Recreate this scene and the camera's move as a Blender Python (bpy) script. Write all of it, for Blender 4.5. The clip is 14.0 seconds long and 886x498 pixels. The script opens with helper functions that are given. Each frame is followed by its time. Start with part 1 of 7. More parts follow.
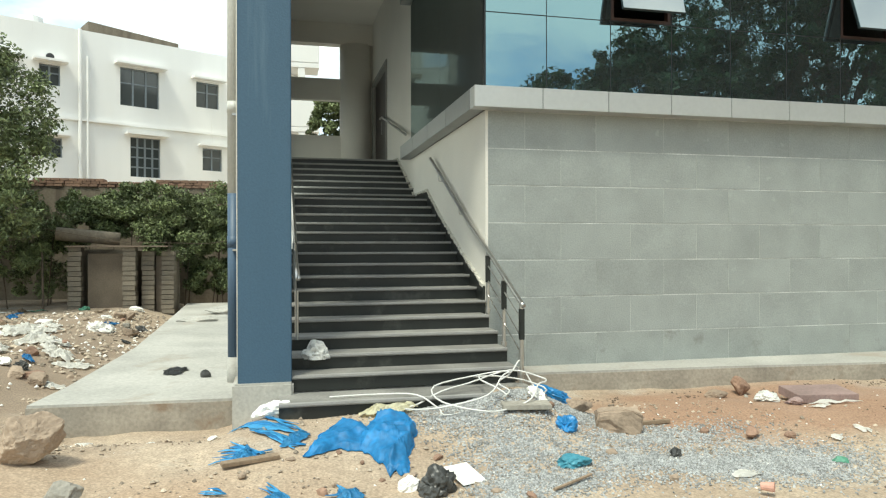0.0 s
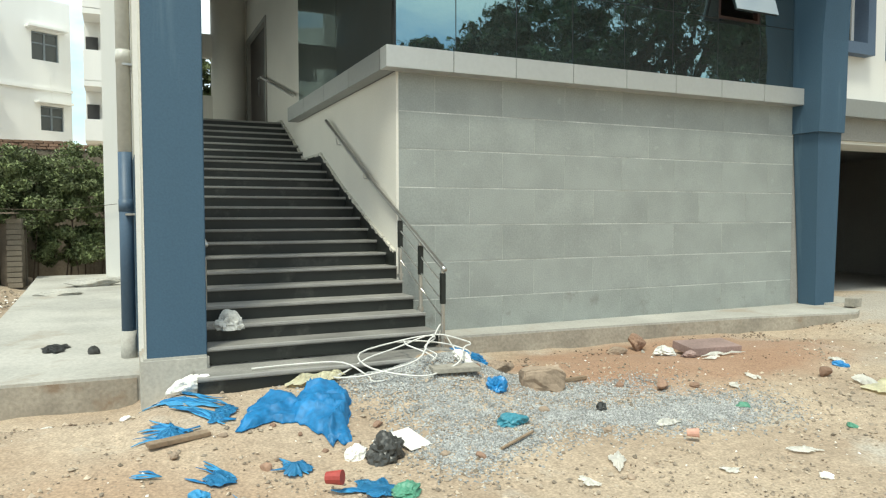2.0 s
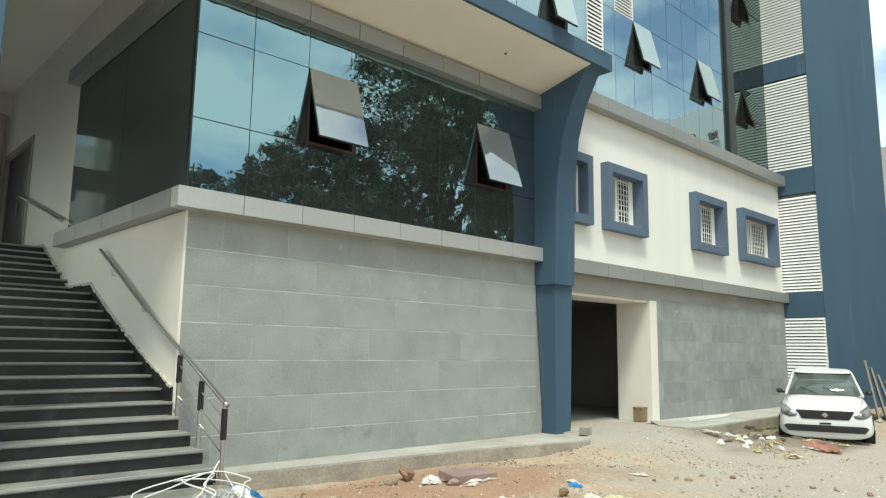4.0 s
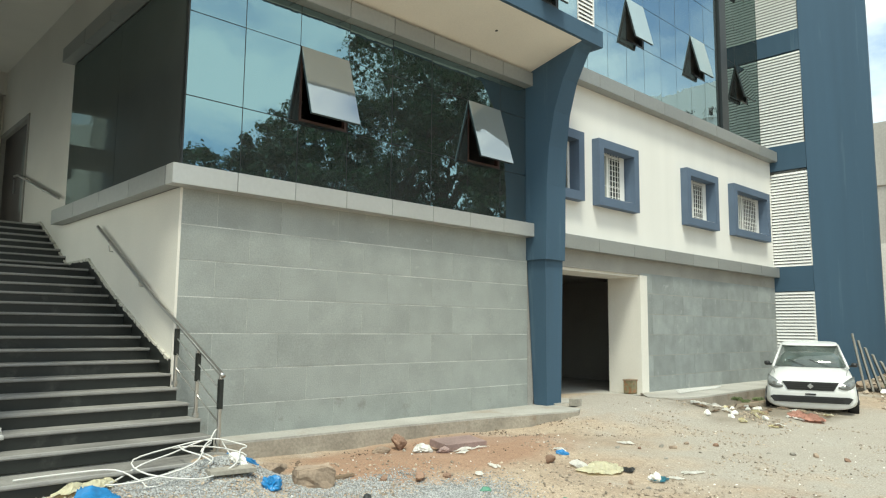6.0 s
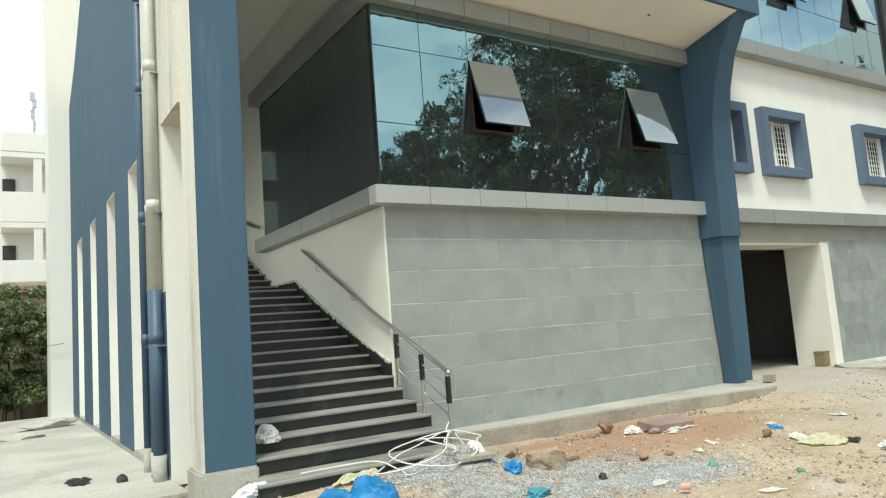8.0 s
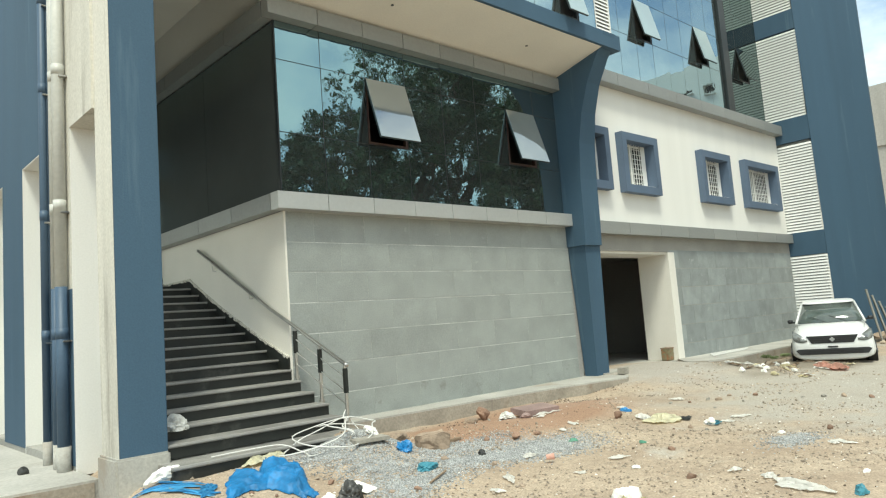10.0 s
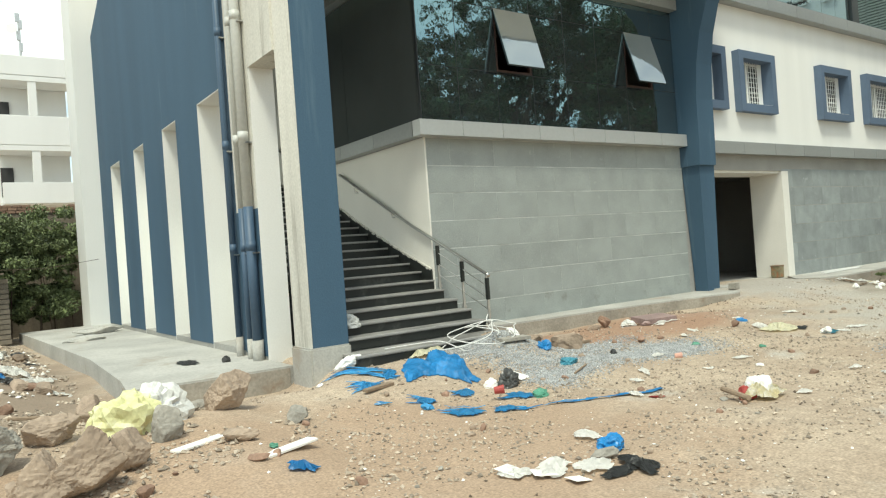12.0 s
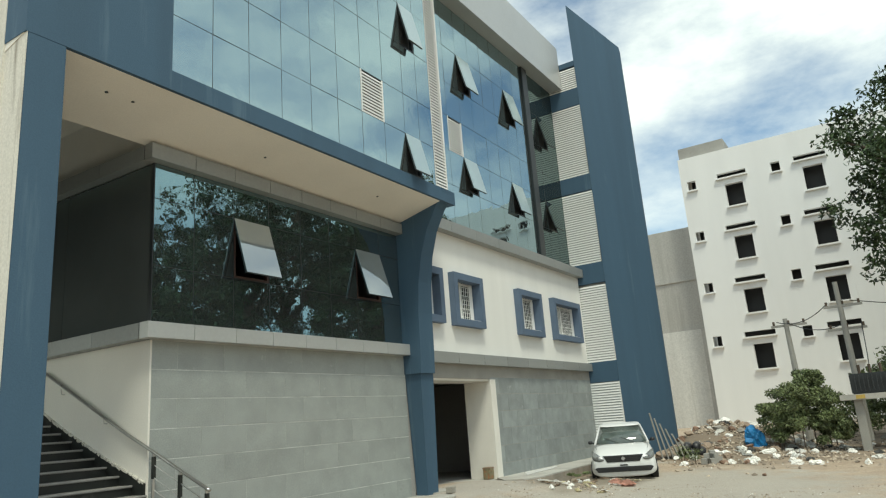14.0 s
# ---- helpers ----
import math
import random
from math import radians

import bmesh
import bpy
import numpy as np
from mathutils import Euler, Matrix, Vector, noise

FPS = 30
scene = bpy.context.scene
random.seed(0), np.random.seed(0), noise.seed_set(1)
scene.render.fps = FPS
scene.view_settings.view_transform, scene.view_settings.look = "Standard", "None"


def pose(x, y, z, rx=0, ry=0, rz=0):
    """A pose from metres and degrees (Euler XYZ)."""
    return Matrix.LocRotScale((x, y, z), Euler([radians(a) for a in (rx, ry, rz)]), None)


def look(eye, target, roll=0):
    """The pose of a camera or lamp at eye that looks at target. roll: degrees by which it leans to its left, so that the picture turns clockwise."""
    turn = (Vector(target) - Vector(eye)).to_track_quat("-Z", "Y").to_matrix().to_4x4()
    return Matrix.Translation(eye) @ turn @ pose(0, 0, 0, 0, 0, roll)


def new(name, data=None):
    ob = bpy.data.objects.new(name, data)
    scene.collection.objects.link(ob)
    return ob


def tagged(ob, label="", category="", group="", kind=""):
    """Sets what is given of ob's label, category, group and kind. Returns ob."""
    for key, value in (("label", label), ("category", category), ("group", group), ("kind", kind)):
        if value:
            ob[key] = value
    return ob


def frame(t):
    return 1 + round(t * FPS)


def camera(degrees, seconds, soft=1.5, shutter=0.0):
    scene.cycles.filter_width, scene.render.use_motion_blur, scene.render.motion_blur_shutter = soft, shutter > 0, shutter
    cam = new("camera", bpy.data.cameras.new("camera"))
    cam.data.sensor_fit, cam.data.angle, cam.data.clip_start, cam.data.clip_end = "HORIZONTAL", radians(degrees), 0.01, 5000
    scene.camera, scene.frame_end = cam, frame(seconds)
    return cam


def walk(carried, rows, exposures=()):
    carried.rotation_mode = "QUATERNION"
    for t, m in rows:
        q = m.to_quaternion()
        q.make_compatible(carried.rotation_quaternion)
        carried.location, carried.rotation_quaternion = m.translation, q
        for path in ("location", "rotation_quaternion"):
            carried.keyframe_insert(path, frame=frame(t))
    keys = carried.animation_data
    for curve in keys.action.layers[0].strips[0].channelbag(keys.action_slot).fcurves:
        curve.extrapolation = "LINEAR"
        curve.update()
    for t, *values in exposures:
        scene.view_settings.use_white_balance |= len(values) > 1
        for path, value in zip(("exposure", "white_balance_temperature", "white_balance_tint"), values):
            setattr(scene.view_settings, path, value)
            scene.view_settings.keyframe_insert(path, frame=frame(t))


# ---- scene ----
cam = camera(64.4, 14.0, soft=1.2)
PATH = [
    (0, (0.172, 0.601, 1.693), (0.627, 2.549, 1.689), -0.1),
    (0.5, (0.096, 0.794, 1.669), (0.486, 2.755, 1.724), -0.9),
    (1, (0.012, 0.953, 1.706), (0.476, 2.895, 1.835), 1.6),
    (1.5, (-0.198, 0.964, 1.674), (0.52, 2.83, 1.723), -2.2),
    (2, (-0.363, 0.907, 1.643), (0.471, 2.722, 1.551), -0.1),
    (2.5, (-0.35, 0.656, 1.618), (0.728, 2.338, 1.518), -1.8),
    (3, (-0.538, 0.526, 1.67), (0.79, 2.017, 1.543), -1.0),
    (3.5, (-0.789, 0.555, 1.683), (0.578, 2.007, 1.841), 1.4),
    (3.7, (-0.815, 0.52, 1.693), (0.538, 1.964, 1.981), 0.9),
    (5.8, (-0.896, 0.254, 1.637), (0.487, 1.675, 1.9), -0.1),
    (6, (-0.888, 0.246, 1.636), (0.476, 1.691, 1.86), 0.6),
    (6.5, (-1.059, 0.284, 1.681), (0.155, 1.863, 1.863), -0.7),
    (7, (-1.338, 0.303, 1.637), (-0.1, 1.874, 1.665), -3.9),
    (7.5, (-1.558, 0.323, 1.605), (-0.402, 1.956, 1.622), -7.6),
    (8, (-1.798, 0.376, 1.619), (-0.719, 2.044, 1.845), -4.3),
    (8.5, (-2.107, 0.231, 1.568), (-0.964, 1.833, 1.925), -2.2),
    (9, (-2.253, 0.006, 1.569), (-1.005, 1.539, 1.87), -0.9),
    (9.2, (-2.293, -0.039, 1.567), (-1.013, 1.47, 1.855), -3.1),
    (11.3, (-3.204, -0.357, 1.481), (-1.804, 1.068, 1.579), -2.9),
    (11.5, (-3.364, -0.363, 1.464), (-2.011, 1.105, 1.587), -3.5),
    (12, (-3.632, -0.489, 1.5), (-2.47, 1.139, 1.508), -4.2),
    (12.5, (-3.68, -0.719, 1.57), (-2.438, 0.849, 1.568), -3.5),
    (13, (-3.683, -0.905, 1.714), (-2.14, 0.367, 1.744), -2.8),
    (13.5, (-3.839, -0.733, 1.764), (-2.138, 0.307, 1.921), -4.3),
    (14, (-3.966, -0.833, 1.742), (-2.318, 0.192, 2.225), -4.3),
]
EXPOSURES = [(0.0, 0.86, 6860, -3), (3.0, 0.80, 6860, -3), (9.0, 0.82, 6860, -3), (12.5, 0.72, 6860, -3), (13.4, 0.70, 6860, -3), (14.0, 0.36, 6860, -3)]
walk(cam, [(t, look(eye, target, roll)) for t, eye, target, roll in PATH], EXPOSURES)

# ---- light ----
SUN_ELEV, SUN_ROT = radians(62), radians(222)
world = bpy.data.worlds.new("sky")
scene.world = world
world.use_nodes = True
wn, wl = world.node_tree.nodes, world.node_tree.links
wn.clear()
w_out = wn.new("ShaderNodeOutputWorld")
w_bg = wn.new("ShaderNodeBackground")
w_sky = wn.new("ShaderNodeTexSky")
w_sky.sky_type = 'NISHITA'
w_sky.sun_disc = False
w_sky.sun_elevation, w_sky.sun_rotation = SUN_ELEV, SUN_ROT
w_tc = wn.new("ShaderNodeTexCoord")
w_map = wn.new("ShaderNodeMapping")
w_map.inputs["Scale"].default_value = (1.0, 1.0, 2.2)
w_noise = wn.new("ShaderNodeTexNoise")
w_noise.inputs["Scale"].default_value = 2.6
w_noise.inputs["Detail"].default_value = 8
w_noise.inputs["Roughness"].default_value = 0.58
w_ramp = wn.new("ShaderNodeValToRGB")
w_ramp.color_ramp.elements[0].position, w_ramp.color_ramp.elements[1].position = 0.37, 0.60
w_mix = wn.new("ShaderNodeMix")
w_mix.data_type = 'RGBA'
w_mix.inputs["B"].default_value = (6.2, 6.5, 6.8, 1)
wl.new(w_tc.outputs["Generated"], w_map.inputs["Vector"])
wl.new(w_map.outputs["Vector"], w_noise.inputs["Vector"])
wl.new(w_noise.outputs["Fac"], w_ramp.inputs["Fac"])
wl.new(w_ramp.outputs["Color"], w_mix.inputs["Factor"])
wl.new(w_sky.outputs["Color"], w_mix.inputs["A"])
wl.new(w_mix.outputs["Result"], w_bg.inputs["Color"])
wl.new(w_bg.outputs["Background"], w_out.inputs["Surface"])
w_bg.inputs["Strength"].default_value = 0.135

sun = new("sun", bpy.data.lights.new("sun", 'SUN'))
sun.data.energy, sun.data.angle, sun.data.color = 1.9, radians(12), (1.0, 0.965, 0.905)
sun.matrix_world = look((0, 0, 40), (0 - 40 / math.tan(SUN_ELEV) * math.sin(SUN_ROT), -40 / math.tan(SUN_ELEV) * math.cos(SUN_ROT), 0))
scene.view_settings.exposure = 0.0

# fill lamps added just inside the wall slots to brighten the stair hall
for slot_y, slot_w, slot_power in ((10.13, 0.8, 8), (12.38, 0.7, 15), (14.75, 0.7, 20), (17.12, 0.8, 22)):
    slot = new("slot_fill", bpy.data.lights.new("slot_fill", 'AREA'))
    slot.data.shape, slot.data.size, slot.data.size_y, slot.data.energy, slot.data.color = 'RECTANGLE', slot_w, 3.4, slot_power, (0.95, 1.0, 1.0)
    slot.matrix_world = look((0.265, slot_y, 2.3), (1.0, slot_y, 2.3))


# ---- materials ----
def material(name, colour, rough=0.8, metal=0.0, second=None, big=0.6, fine=40.0, vary=0.25, bump=0.15, spec=0.5, stain=None, per_object=0.0, per_island=0.0, streak=False):
    """A painted or raw surface: broad tone changes, fine grain, relief, and where given stains or streaks of a second colour."""
    m = bpy.data.materials.new(name)
    m.use_nodes = True
    n, l = m.node_tree.nodes, m.node_tree.links
    b = n["Principled BSDF"]
    b.inputs["Roughness"].default_value, b.inputs["Metallic"].default_value = rough, metal
    b.inputs["Specular IOR Level"].default_value = spec
    tc = n.new("ShaderNodeTexCoord")
    src = tc.outputs["Object"]
    if per_object:
        oi = n.new("ShaderNodeObjectInfo")
        sc = n.new("ShaderNodeVectorMath")
        sc.operation = 'SCALE'
        sc.inputs[0].default_value = (37.0, 53.0, 71.0)
        l.new(oi.outputs["Random"], sc.inputs["Scale"])
        ad = n.new("ShaderNodeVectorMath")
        l.new(src, ad.inputs[0])
        l.new(sc.outputs["Vector"], ad.inputs[1])
        src = ad.outputs["Vector"]
    if streak:
        mp = n.new("ShaderNodeMapping")
        mp.inputs["Scale"].default_value = (3.0, 3.0, 0.22)
        l.new(src, mp.inputs["Vector"])
        wide = mp.outputs["Vector"]
    else:
        wide = src
    n1 = n.new("ShaderNodeTexNoise")
    n1.inputs["Scale"].default_value, n1.inputs["Detail"].default_value = big, 5
    n2 = n.new("ShaderNodeTexNoise")
    n2.inputs["Scale"].default_value, n2.inputs["Detail"].default_value = fine, 4
    l.new(wide, n1.inputs["Vector"])
    l.new(src, n2.inputs["Vector"])
    r1 = n.new("ShaderNodeValToRGB")
    dark = [c * (1 - vary) for c in colour] if second is None else second
    r1.color_ramp.elements[0].color, r1.color_ramp.elements[1].color = (*dark, 1), (*colour, 1)
    r1.color_ramp.elements[0].position, r1.color_ramp.elements[1].position = 0.3, 0.62
    l.new(n1.outputs["Fac"], r1.inputs["Fac"])
    hsv = n.new("ShaderNodeHueSaturation")
    l.new(r1.outputs["Color"], hsv.inputs["Color"])
    mr = n.new("ShaderNodeMapRange")
    mr.inputs["From Min"].default_value, mr.inputs["From Max"].default_value = 0.25, 0.75
    mr.inputs["To Min"].default_value, mr.inputs["To Max"].default_value = 1 - vary * 0.7, 1 + vary * 0.5
    l.new(n2.outputs["Fac"], mr.inputs["Value"])
    value = mr.outputs["Result"]
    if per_object or per_island:
        info = n.new("ShaderNodeObjectInfo") if per_object else n.new("ShaderNodeNewGeometry")
        rnd = info.outputs["Random"] if per_object else info.outputs["Random Per Island"]
        amount = per_object or per_island
        m2 = n.new("ShaderNodeMapRange")
        m2.inputs["To Min"].default_value, m2.inputs["To Max"].default_value = 1 - amount, 1 + amount
        l.new(rnd, m2.inputs["Value"])
        mul = n.new("ShaderNodeMath")
        mul.operation = 'MULTIPLY'
        l.new(value, mul.inputs[0])
        l.new(m2.outputs["Result"], mul.inputs[1])
        value = mul.outputs["Value"]
    l.new(value, hsv.inputs["Value"])
    out = hsv.outputs["Color"]
    if stain:
        n3 = n.new("ShaderNodeTexNoise")
        n3.inputs["Scale"].default_value, n3.inputs["Detail"].default_value, n3.inputs["Roughness"].default_value = stain[1], 7, 0.65
        l.new(wide, n3.inputs["Vector"])
        r3 = n.new("ShaderNodeValToRGB")
        r3.color_ramp.elements[0].position, r3.color_ramp.elements[1].position = stain[2], stain[2] + 0.14
        l.new(n3.outputs["Fac"], r3.inputs["Fac"])
        mx = n.new("ShaderNodeMix")
        mx.data_type = 'RGBA'
        l.new(r3.outputs["Color"], mx.inputs["Factor"])
        l.new(out, mx.inputs["A"])
        mx.inputs["B"].default_value = (*stain[0], 1)
        out = mx.outputs["Result"]
    l.new(out, b.inputs["Base Color"])
    if bump:
        bp = n.new("ShaderNodeBump")
        bp.inputs["Strength"].default_value, bp.inputs["Distance"].default_value = bump, 0.01
        l.new(n2.outputs["Fac"], bp.inputs["Height"])
        l.new(bp.outputs["Normal"], b.inputs["Normal"])
    return m


def coated_glass(name, tint, share, through_tint, veil_share=(0.02, 0.10)):
    """Solar-control glass: a tinted mirror coat over a dark tinted pane, with a pale haze mixed in to lift its darks.
    """
    m = bpy.data.materials.new(name)
    m.use_nodes = True
    n, l = m.node_tree.nodes, m.node_tree.links
    n.clear()
    out = n.new("ShaderNodeOutputMaterial")
    mix = n.new("ShaderNodeMixShader")
    mix.inputs["Fac"].default_value = share
    gl = n.new("ShaderNodeBsdfGlossy")
    gl.inputs["Color"].default_value, gl.inputs["Roughness"].default_value = (*tint, 1), 0.012
    tr = n.new("ShaderNodeBsdfTransparent")
    tr.inputs["Color"].default_value = (*through_tint, 1)
    tc = n.new("ShaderNodeTexCoord")
    ns = n.new("ShaderNodeTexNoise")
    ns.inputs["Scale"].default_value, ns.inputs["Detail"].default_value = 2.6, 3
    bp = n.new("ShaderNodeBump")
    bp.inputs["Strength"].default_value, bp.inputs["Distance"].default_value = 0.09, 0.02
    l.new(tc.outputs["Object"], ns.inputs["Vector"])
    l.new(ns.outputs["Fac"], bp.inputs["Height"])
    l.new(bp.outputs["Normal"], gl.inputs["Normal"])
    l.new(tr.outputs[0], mix.inputs[1])
    l.new(gl.outputs[0], mix.inputs[2])
    # pale diffuse haze put into the glass colour, lifting dark reflections
    veil = n.new("ShaderNodeBsdfDiffuse")
    veil.inputs["Color"].default_value = (0.42, 0.46, 0.45, 1)
    veil_mix = n.new("ShaderNodeMixShader")
    veil_patches = n.new("ShaderNodeTexNoise")
    veil_patches.inputs["Scale"].default_value, veil_patches.inputs["Detail"].default_value = 0.9, 6
    span = n.new("ShaderNodeMapRange")
    span.inputs["To Min"].default_value, span.inputs["To Max"].default_value = veil_share
    l.new(tc.outputs["Object"], veil_patches.inputs["Vector"])
    l.new(veil_patches.outputs["Fac"], span.inputs["Value"])
    l.new(span.outputs["Result"], veil_mix.inputs["Fac"])
    l.new(mix.outputs[0], veil_mix.inputs[1])
    l.new(veil.outputs[0], veil_mix.inputs[2])
    l.new(veil_mix.outputs[0], out.inputs["Surface"])
    return m


M_BLUE = material("blue_paint", (0.049, 0.101, 0.158), 0.75, vary=0.14, big=0.5, fine=60, bump=0.25, stain=((0.085, 0.145, 0.20), 1.1, 0.60), streak=True)
M_CREAM = material("cream_paint", (0.79, 0.76, 0.695), 0.8, vary=0.08, big=0.7, fine=50, bump=0.12)
M_CREAM_OLD = material("weathered_cream_paint", (0.66, 0.635, 0.565), 0.85, vary=0.18, big=0.9, fine=30, bump=0.3, stain=((0.24, 0.215, 0.175), 1.3, 0.565), streak=True)
M_WHITE = material("white_paint", (0.80, 0.79, 0.75), 0.75, vary=0.06, big=0.5, fine=50, bump=0.08, streak=True)
M_GRANITE = material("grey_granite", (0.322, 0.345, 0.33), 0.78, vary=0.17, big=2.0, fine=62, bump=0.4, per_object=0.035, stain=((0.37, 0.395, 0.38), 7.0, 0.62))
M_GRANITE_FOOT = material("grey_granite_splashed", (0.315, 0.337, 0.32), 0.8, vary=0.19, big=2.2, fine=62, bump=0.4, per_object=0.06, stain=((0.19, 0.19, 0.17), 2.6, 0.60))
M_GRANITE2 = material("grey_granite_worn", (0.295, 0.32, 0.315), 0.78, vary=0.20, big=3.0, fine=60, bump=0.4, per_object=0.12, stain=((0.39, 0.41, 0.40), 5.0, 0.61))
M_MORTAR = material("light_mortar", (0.62, 0.635, 0.61), 0.9, vary=0.4, big=3, fine=60)
M_CEMENT = material("cement_plaster", (0.36, 0.35, 0.32), 0.9, vary=0.2, big=1.2, fine=40, bump=0.3, stain=((0.25, 0.23, 0.2), 1.3, 0.6))
M_CONCRETE = material("pale_concrete", (0.47, 0.455, 0.415), 0.92, vary=0.24, big=1.1, fine=30, bump=0.4, stain=((0.34, 0.30, 0.25), 1.3, 0.56))
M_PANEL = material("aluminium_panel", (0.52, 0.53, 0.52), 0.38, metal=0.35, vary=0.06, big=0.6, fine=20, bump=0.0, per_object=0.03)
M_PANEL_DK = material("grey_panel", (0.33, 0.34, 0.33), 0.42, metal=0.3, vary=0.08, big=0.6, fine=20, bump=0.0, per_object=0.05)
M_BLACK_GRANITE = material("black_granite", (0.021, 0.024, 0.022), 0.42, vary=0.3, big=4, fine=180, bump=0.02, spec=0.4, stain=((0.06, 0.06, 0.055), 2.5, 0.57))
M_TREAD = material("dusty_granite_tread", (0.30, 0.29, 0.265), 0.8, second=(0.15, 0.145, 0.135), big=1.6, fine=60, vary=0.3, bump=0.06)
M_NOSING = material("worn_nosing", (0.34, 0.33, 0.315), 0.6, vary=0.2, big=5, fine=90, bump=0.1)
M_STEEL = material("stainless_steel", (0.55, 0.54, 0.52), 0.28, metal=0.95, vary=0.12, big=3, fine=30, bump=0.0, stain=((0.30, 0.27, 0.24), 6, 0.6))
M_FRAME = material("dark_mullion", (0.025, 0.03, 0.032), 0.4, vary=0.1)
M_WHITE_AL = material("white_aluminium", (0.78, 0.78, 0.76), 0.4, vary=0.05, bump=0.0)
M_INSIDE = material("dim_interior", (0.34, 0.33, 0.31), 0.9, vary=0.2)
M_DOOR = material("dark_door", (0.07, 0.06, 0.055), 0.5, vary=0.2, big=2)
M_GLASS = coated_glass("reflective_glass", (0.40, 0.53, 0.565), 0.86, (0.10, 0.14, 0.14), (0.04, 0.12))
M_GLASS_LOW = coated_glass("dark_reflective_glass", (0.255, 0.40, 0.445), 0.80, (0.10, 0.13, 0.13), (0.03, 0.09))
M_GLASS_SIDE = coated_glass("dark_side_glass", (0.26, 0.34, 0.32), 0.42, (0.10, 0.14, 0.125), (0.13, 0.20))
# neutral glass; its strong diffuse share paints the flaps' whitish reflection
M_GLASS_VEILED = coated_glass("veiled_neutral_glass", (0.58, 0.62, 0.63), 0.88, (0.10, 0.12, 0.12), (0.35, 0.5))
M_GLASS_END = coated_glass("dark_end_glass", (0.24, 0.32, 0.32), 0.62, (0.10, 0.13, 0.13), (0.02, 0.06))
# opaque pale base colour imitates the bright reflection on open sashes
M_SASH = material("painted_reflection_sash", (0.40, 0.50, 0.52), 0.15, metal=0.15, vary=0.08, bump=0.0, spec=0.9)
def soil():
    """Sandy yard soil: pale dust, a reddish damp patch by the kerb, a grey trodden track, coarse and fine grit, dark
    flecks for clods and small shadows.
    """
    m = material("sandy_soil", (0.465, 0.37, 0.275), 0.95, second=(0.36, 0.275, 0.20), big=1.1, fine=11, vary=0.26, bump=0.9, stain=((0.47, 0.43, 0.37), 0.8, 0.56))
    n, l = m.node_tree.nodes, m.node_tree.links
    b = n["Principled BSDF"]
    was = b.inputs["Base Color"].links[0].from_socket
    tc = n.new("ShaderNodeTexCoord")
    warp = n.new("ShaderNodeTexNoise")
    warp.inputs["Scale"].default_value, warp.inputs["Detail"].default_value = 1.3, 6
    l.new(tc.outputs["Object"], warp.inputs["Vector"])
    for place, size, colour, amount in (((5.0, 6.7, 0), (3.4, 1.5, 9), (0.33, 0.185, 0.115), 0.75), ((11.5, 3.4, 0), (7.0, 5.0, 9), (0.40, 0.37, 0.32), 0.85), ((10.7, 7.3, 0), (2.6, 1.9, 9), (0.40, 0.37, 0.325), 0.9), ((-4.2, 11.0, 0), (3.6, 9.5, 9), (0.265, 0.20, 0.145), 0.9), ((-1.4, 3.8, 0), (4.0, 3.0, 9), (0.37, 0.255, 0.17), 0.75), ((13.3, 6.0, 0), (3.4, 1.7, 9), (0.21, 0.175, 0.13), 0.85), ((24.5, 4.0, 0), (9.5, 6.5, 9), (0.20, 0.155, 0.11), 0.92)):
        mp = n.new("ShaderNodeMapping")
        mp.vector_type = 'TEXTURE'
        mp.inputs["Location"].default_value, mp.inputs["Scale"].default_value = place, size
        l.new(tc.outputs["Object"], mp.inputs["Vector"])
        gr = n.new("ShaderNodeTexGradient")
        gr.gradient_type = 'SPHERICAL'
        l.new(mp.outputs["Vector"], gr.inputs["Vector"])
        ad = n.new("ShaderNodeMath")
        ad.operation = 'MULTIPLY_ADD'
        l.new(warp.outputs["Fac"], ad.inputs[0])
        ad.inputs[1].default_value = 0.9
        l.new(gr.outputs["Fac"], ad.inputs[2])
        rp = n.new("ShaderNodeMapRange")
        rp.inputs["From Min"].default_value, rp.inputs["From Max"].default_value = 0.58, 0.95
        rp.inputs["To Max"].default_value = amount
        l.new(ad.outputs["Value"], rp.inputs["Value"])
        gate = n.new("ShaderNodeMath")
        gate.operation = 'MULTIPLY'
        stp = n.new("ShaderNodeMapRange")
        stp.inputs["From Max"].default_value = 0.25
        l.new(gr.outputs["Fac"], stp.inputs["Value"])
        l.new(rp.outputs["Result"], gate.inputs[0])
        l.new(stp.outputs["Result"], gate.inputs[1])
        mx = n.new("ShaderNodeMix")
        mx.data_type = 'RGBA'
        l.new(gate.outputs["Value"], mx.inputs["Factor"])
        l.new(was, mx.inputs["A"])
        mx.inputs["B"].default_value = (*colour, 1)
        was = mx.outputs["Result"]
    grit = n.new("ShaderNodeTexNoise")
    grit.inputs["Scale"].default_value, grit.inputs["Detail"].default_value = 55, 5
    l.new(tc.outputs["Object"], grit.inputs["Vector"])
    gr2 = n.new("ShaderNodeMapRange")
    gr2.inputs["From Min"].default_value, gr2.inputs["From Max"].default_value = 0.35, 0.68
    gr2.inputs["To Min"].default_value, gr2.inputs["To Max"].default_value = 0.74, 1.2
    l.new(grit.outputs["Fac"], gr2.inputs["Value"])
    hs = n.new("ShaderNodeHueSaturation")
    l.new(was, hs.inputs["Color"])
    l.new(gr2.outputs["Result"], hs.inputs["Value"])
    # dark flecks: clods, and painted small shadows among the grit
    clod_shade = n.new("ShaderNodeTexNoise")
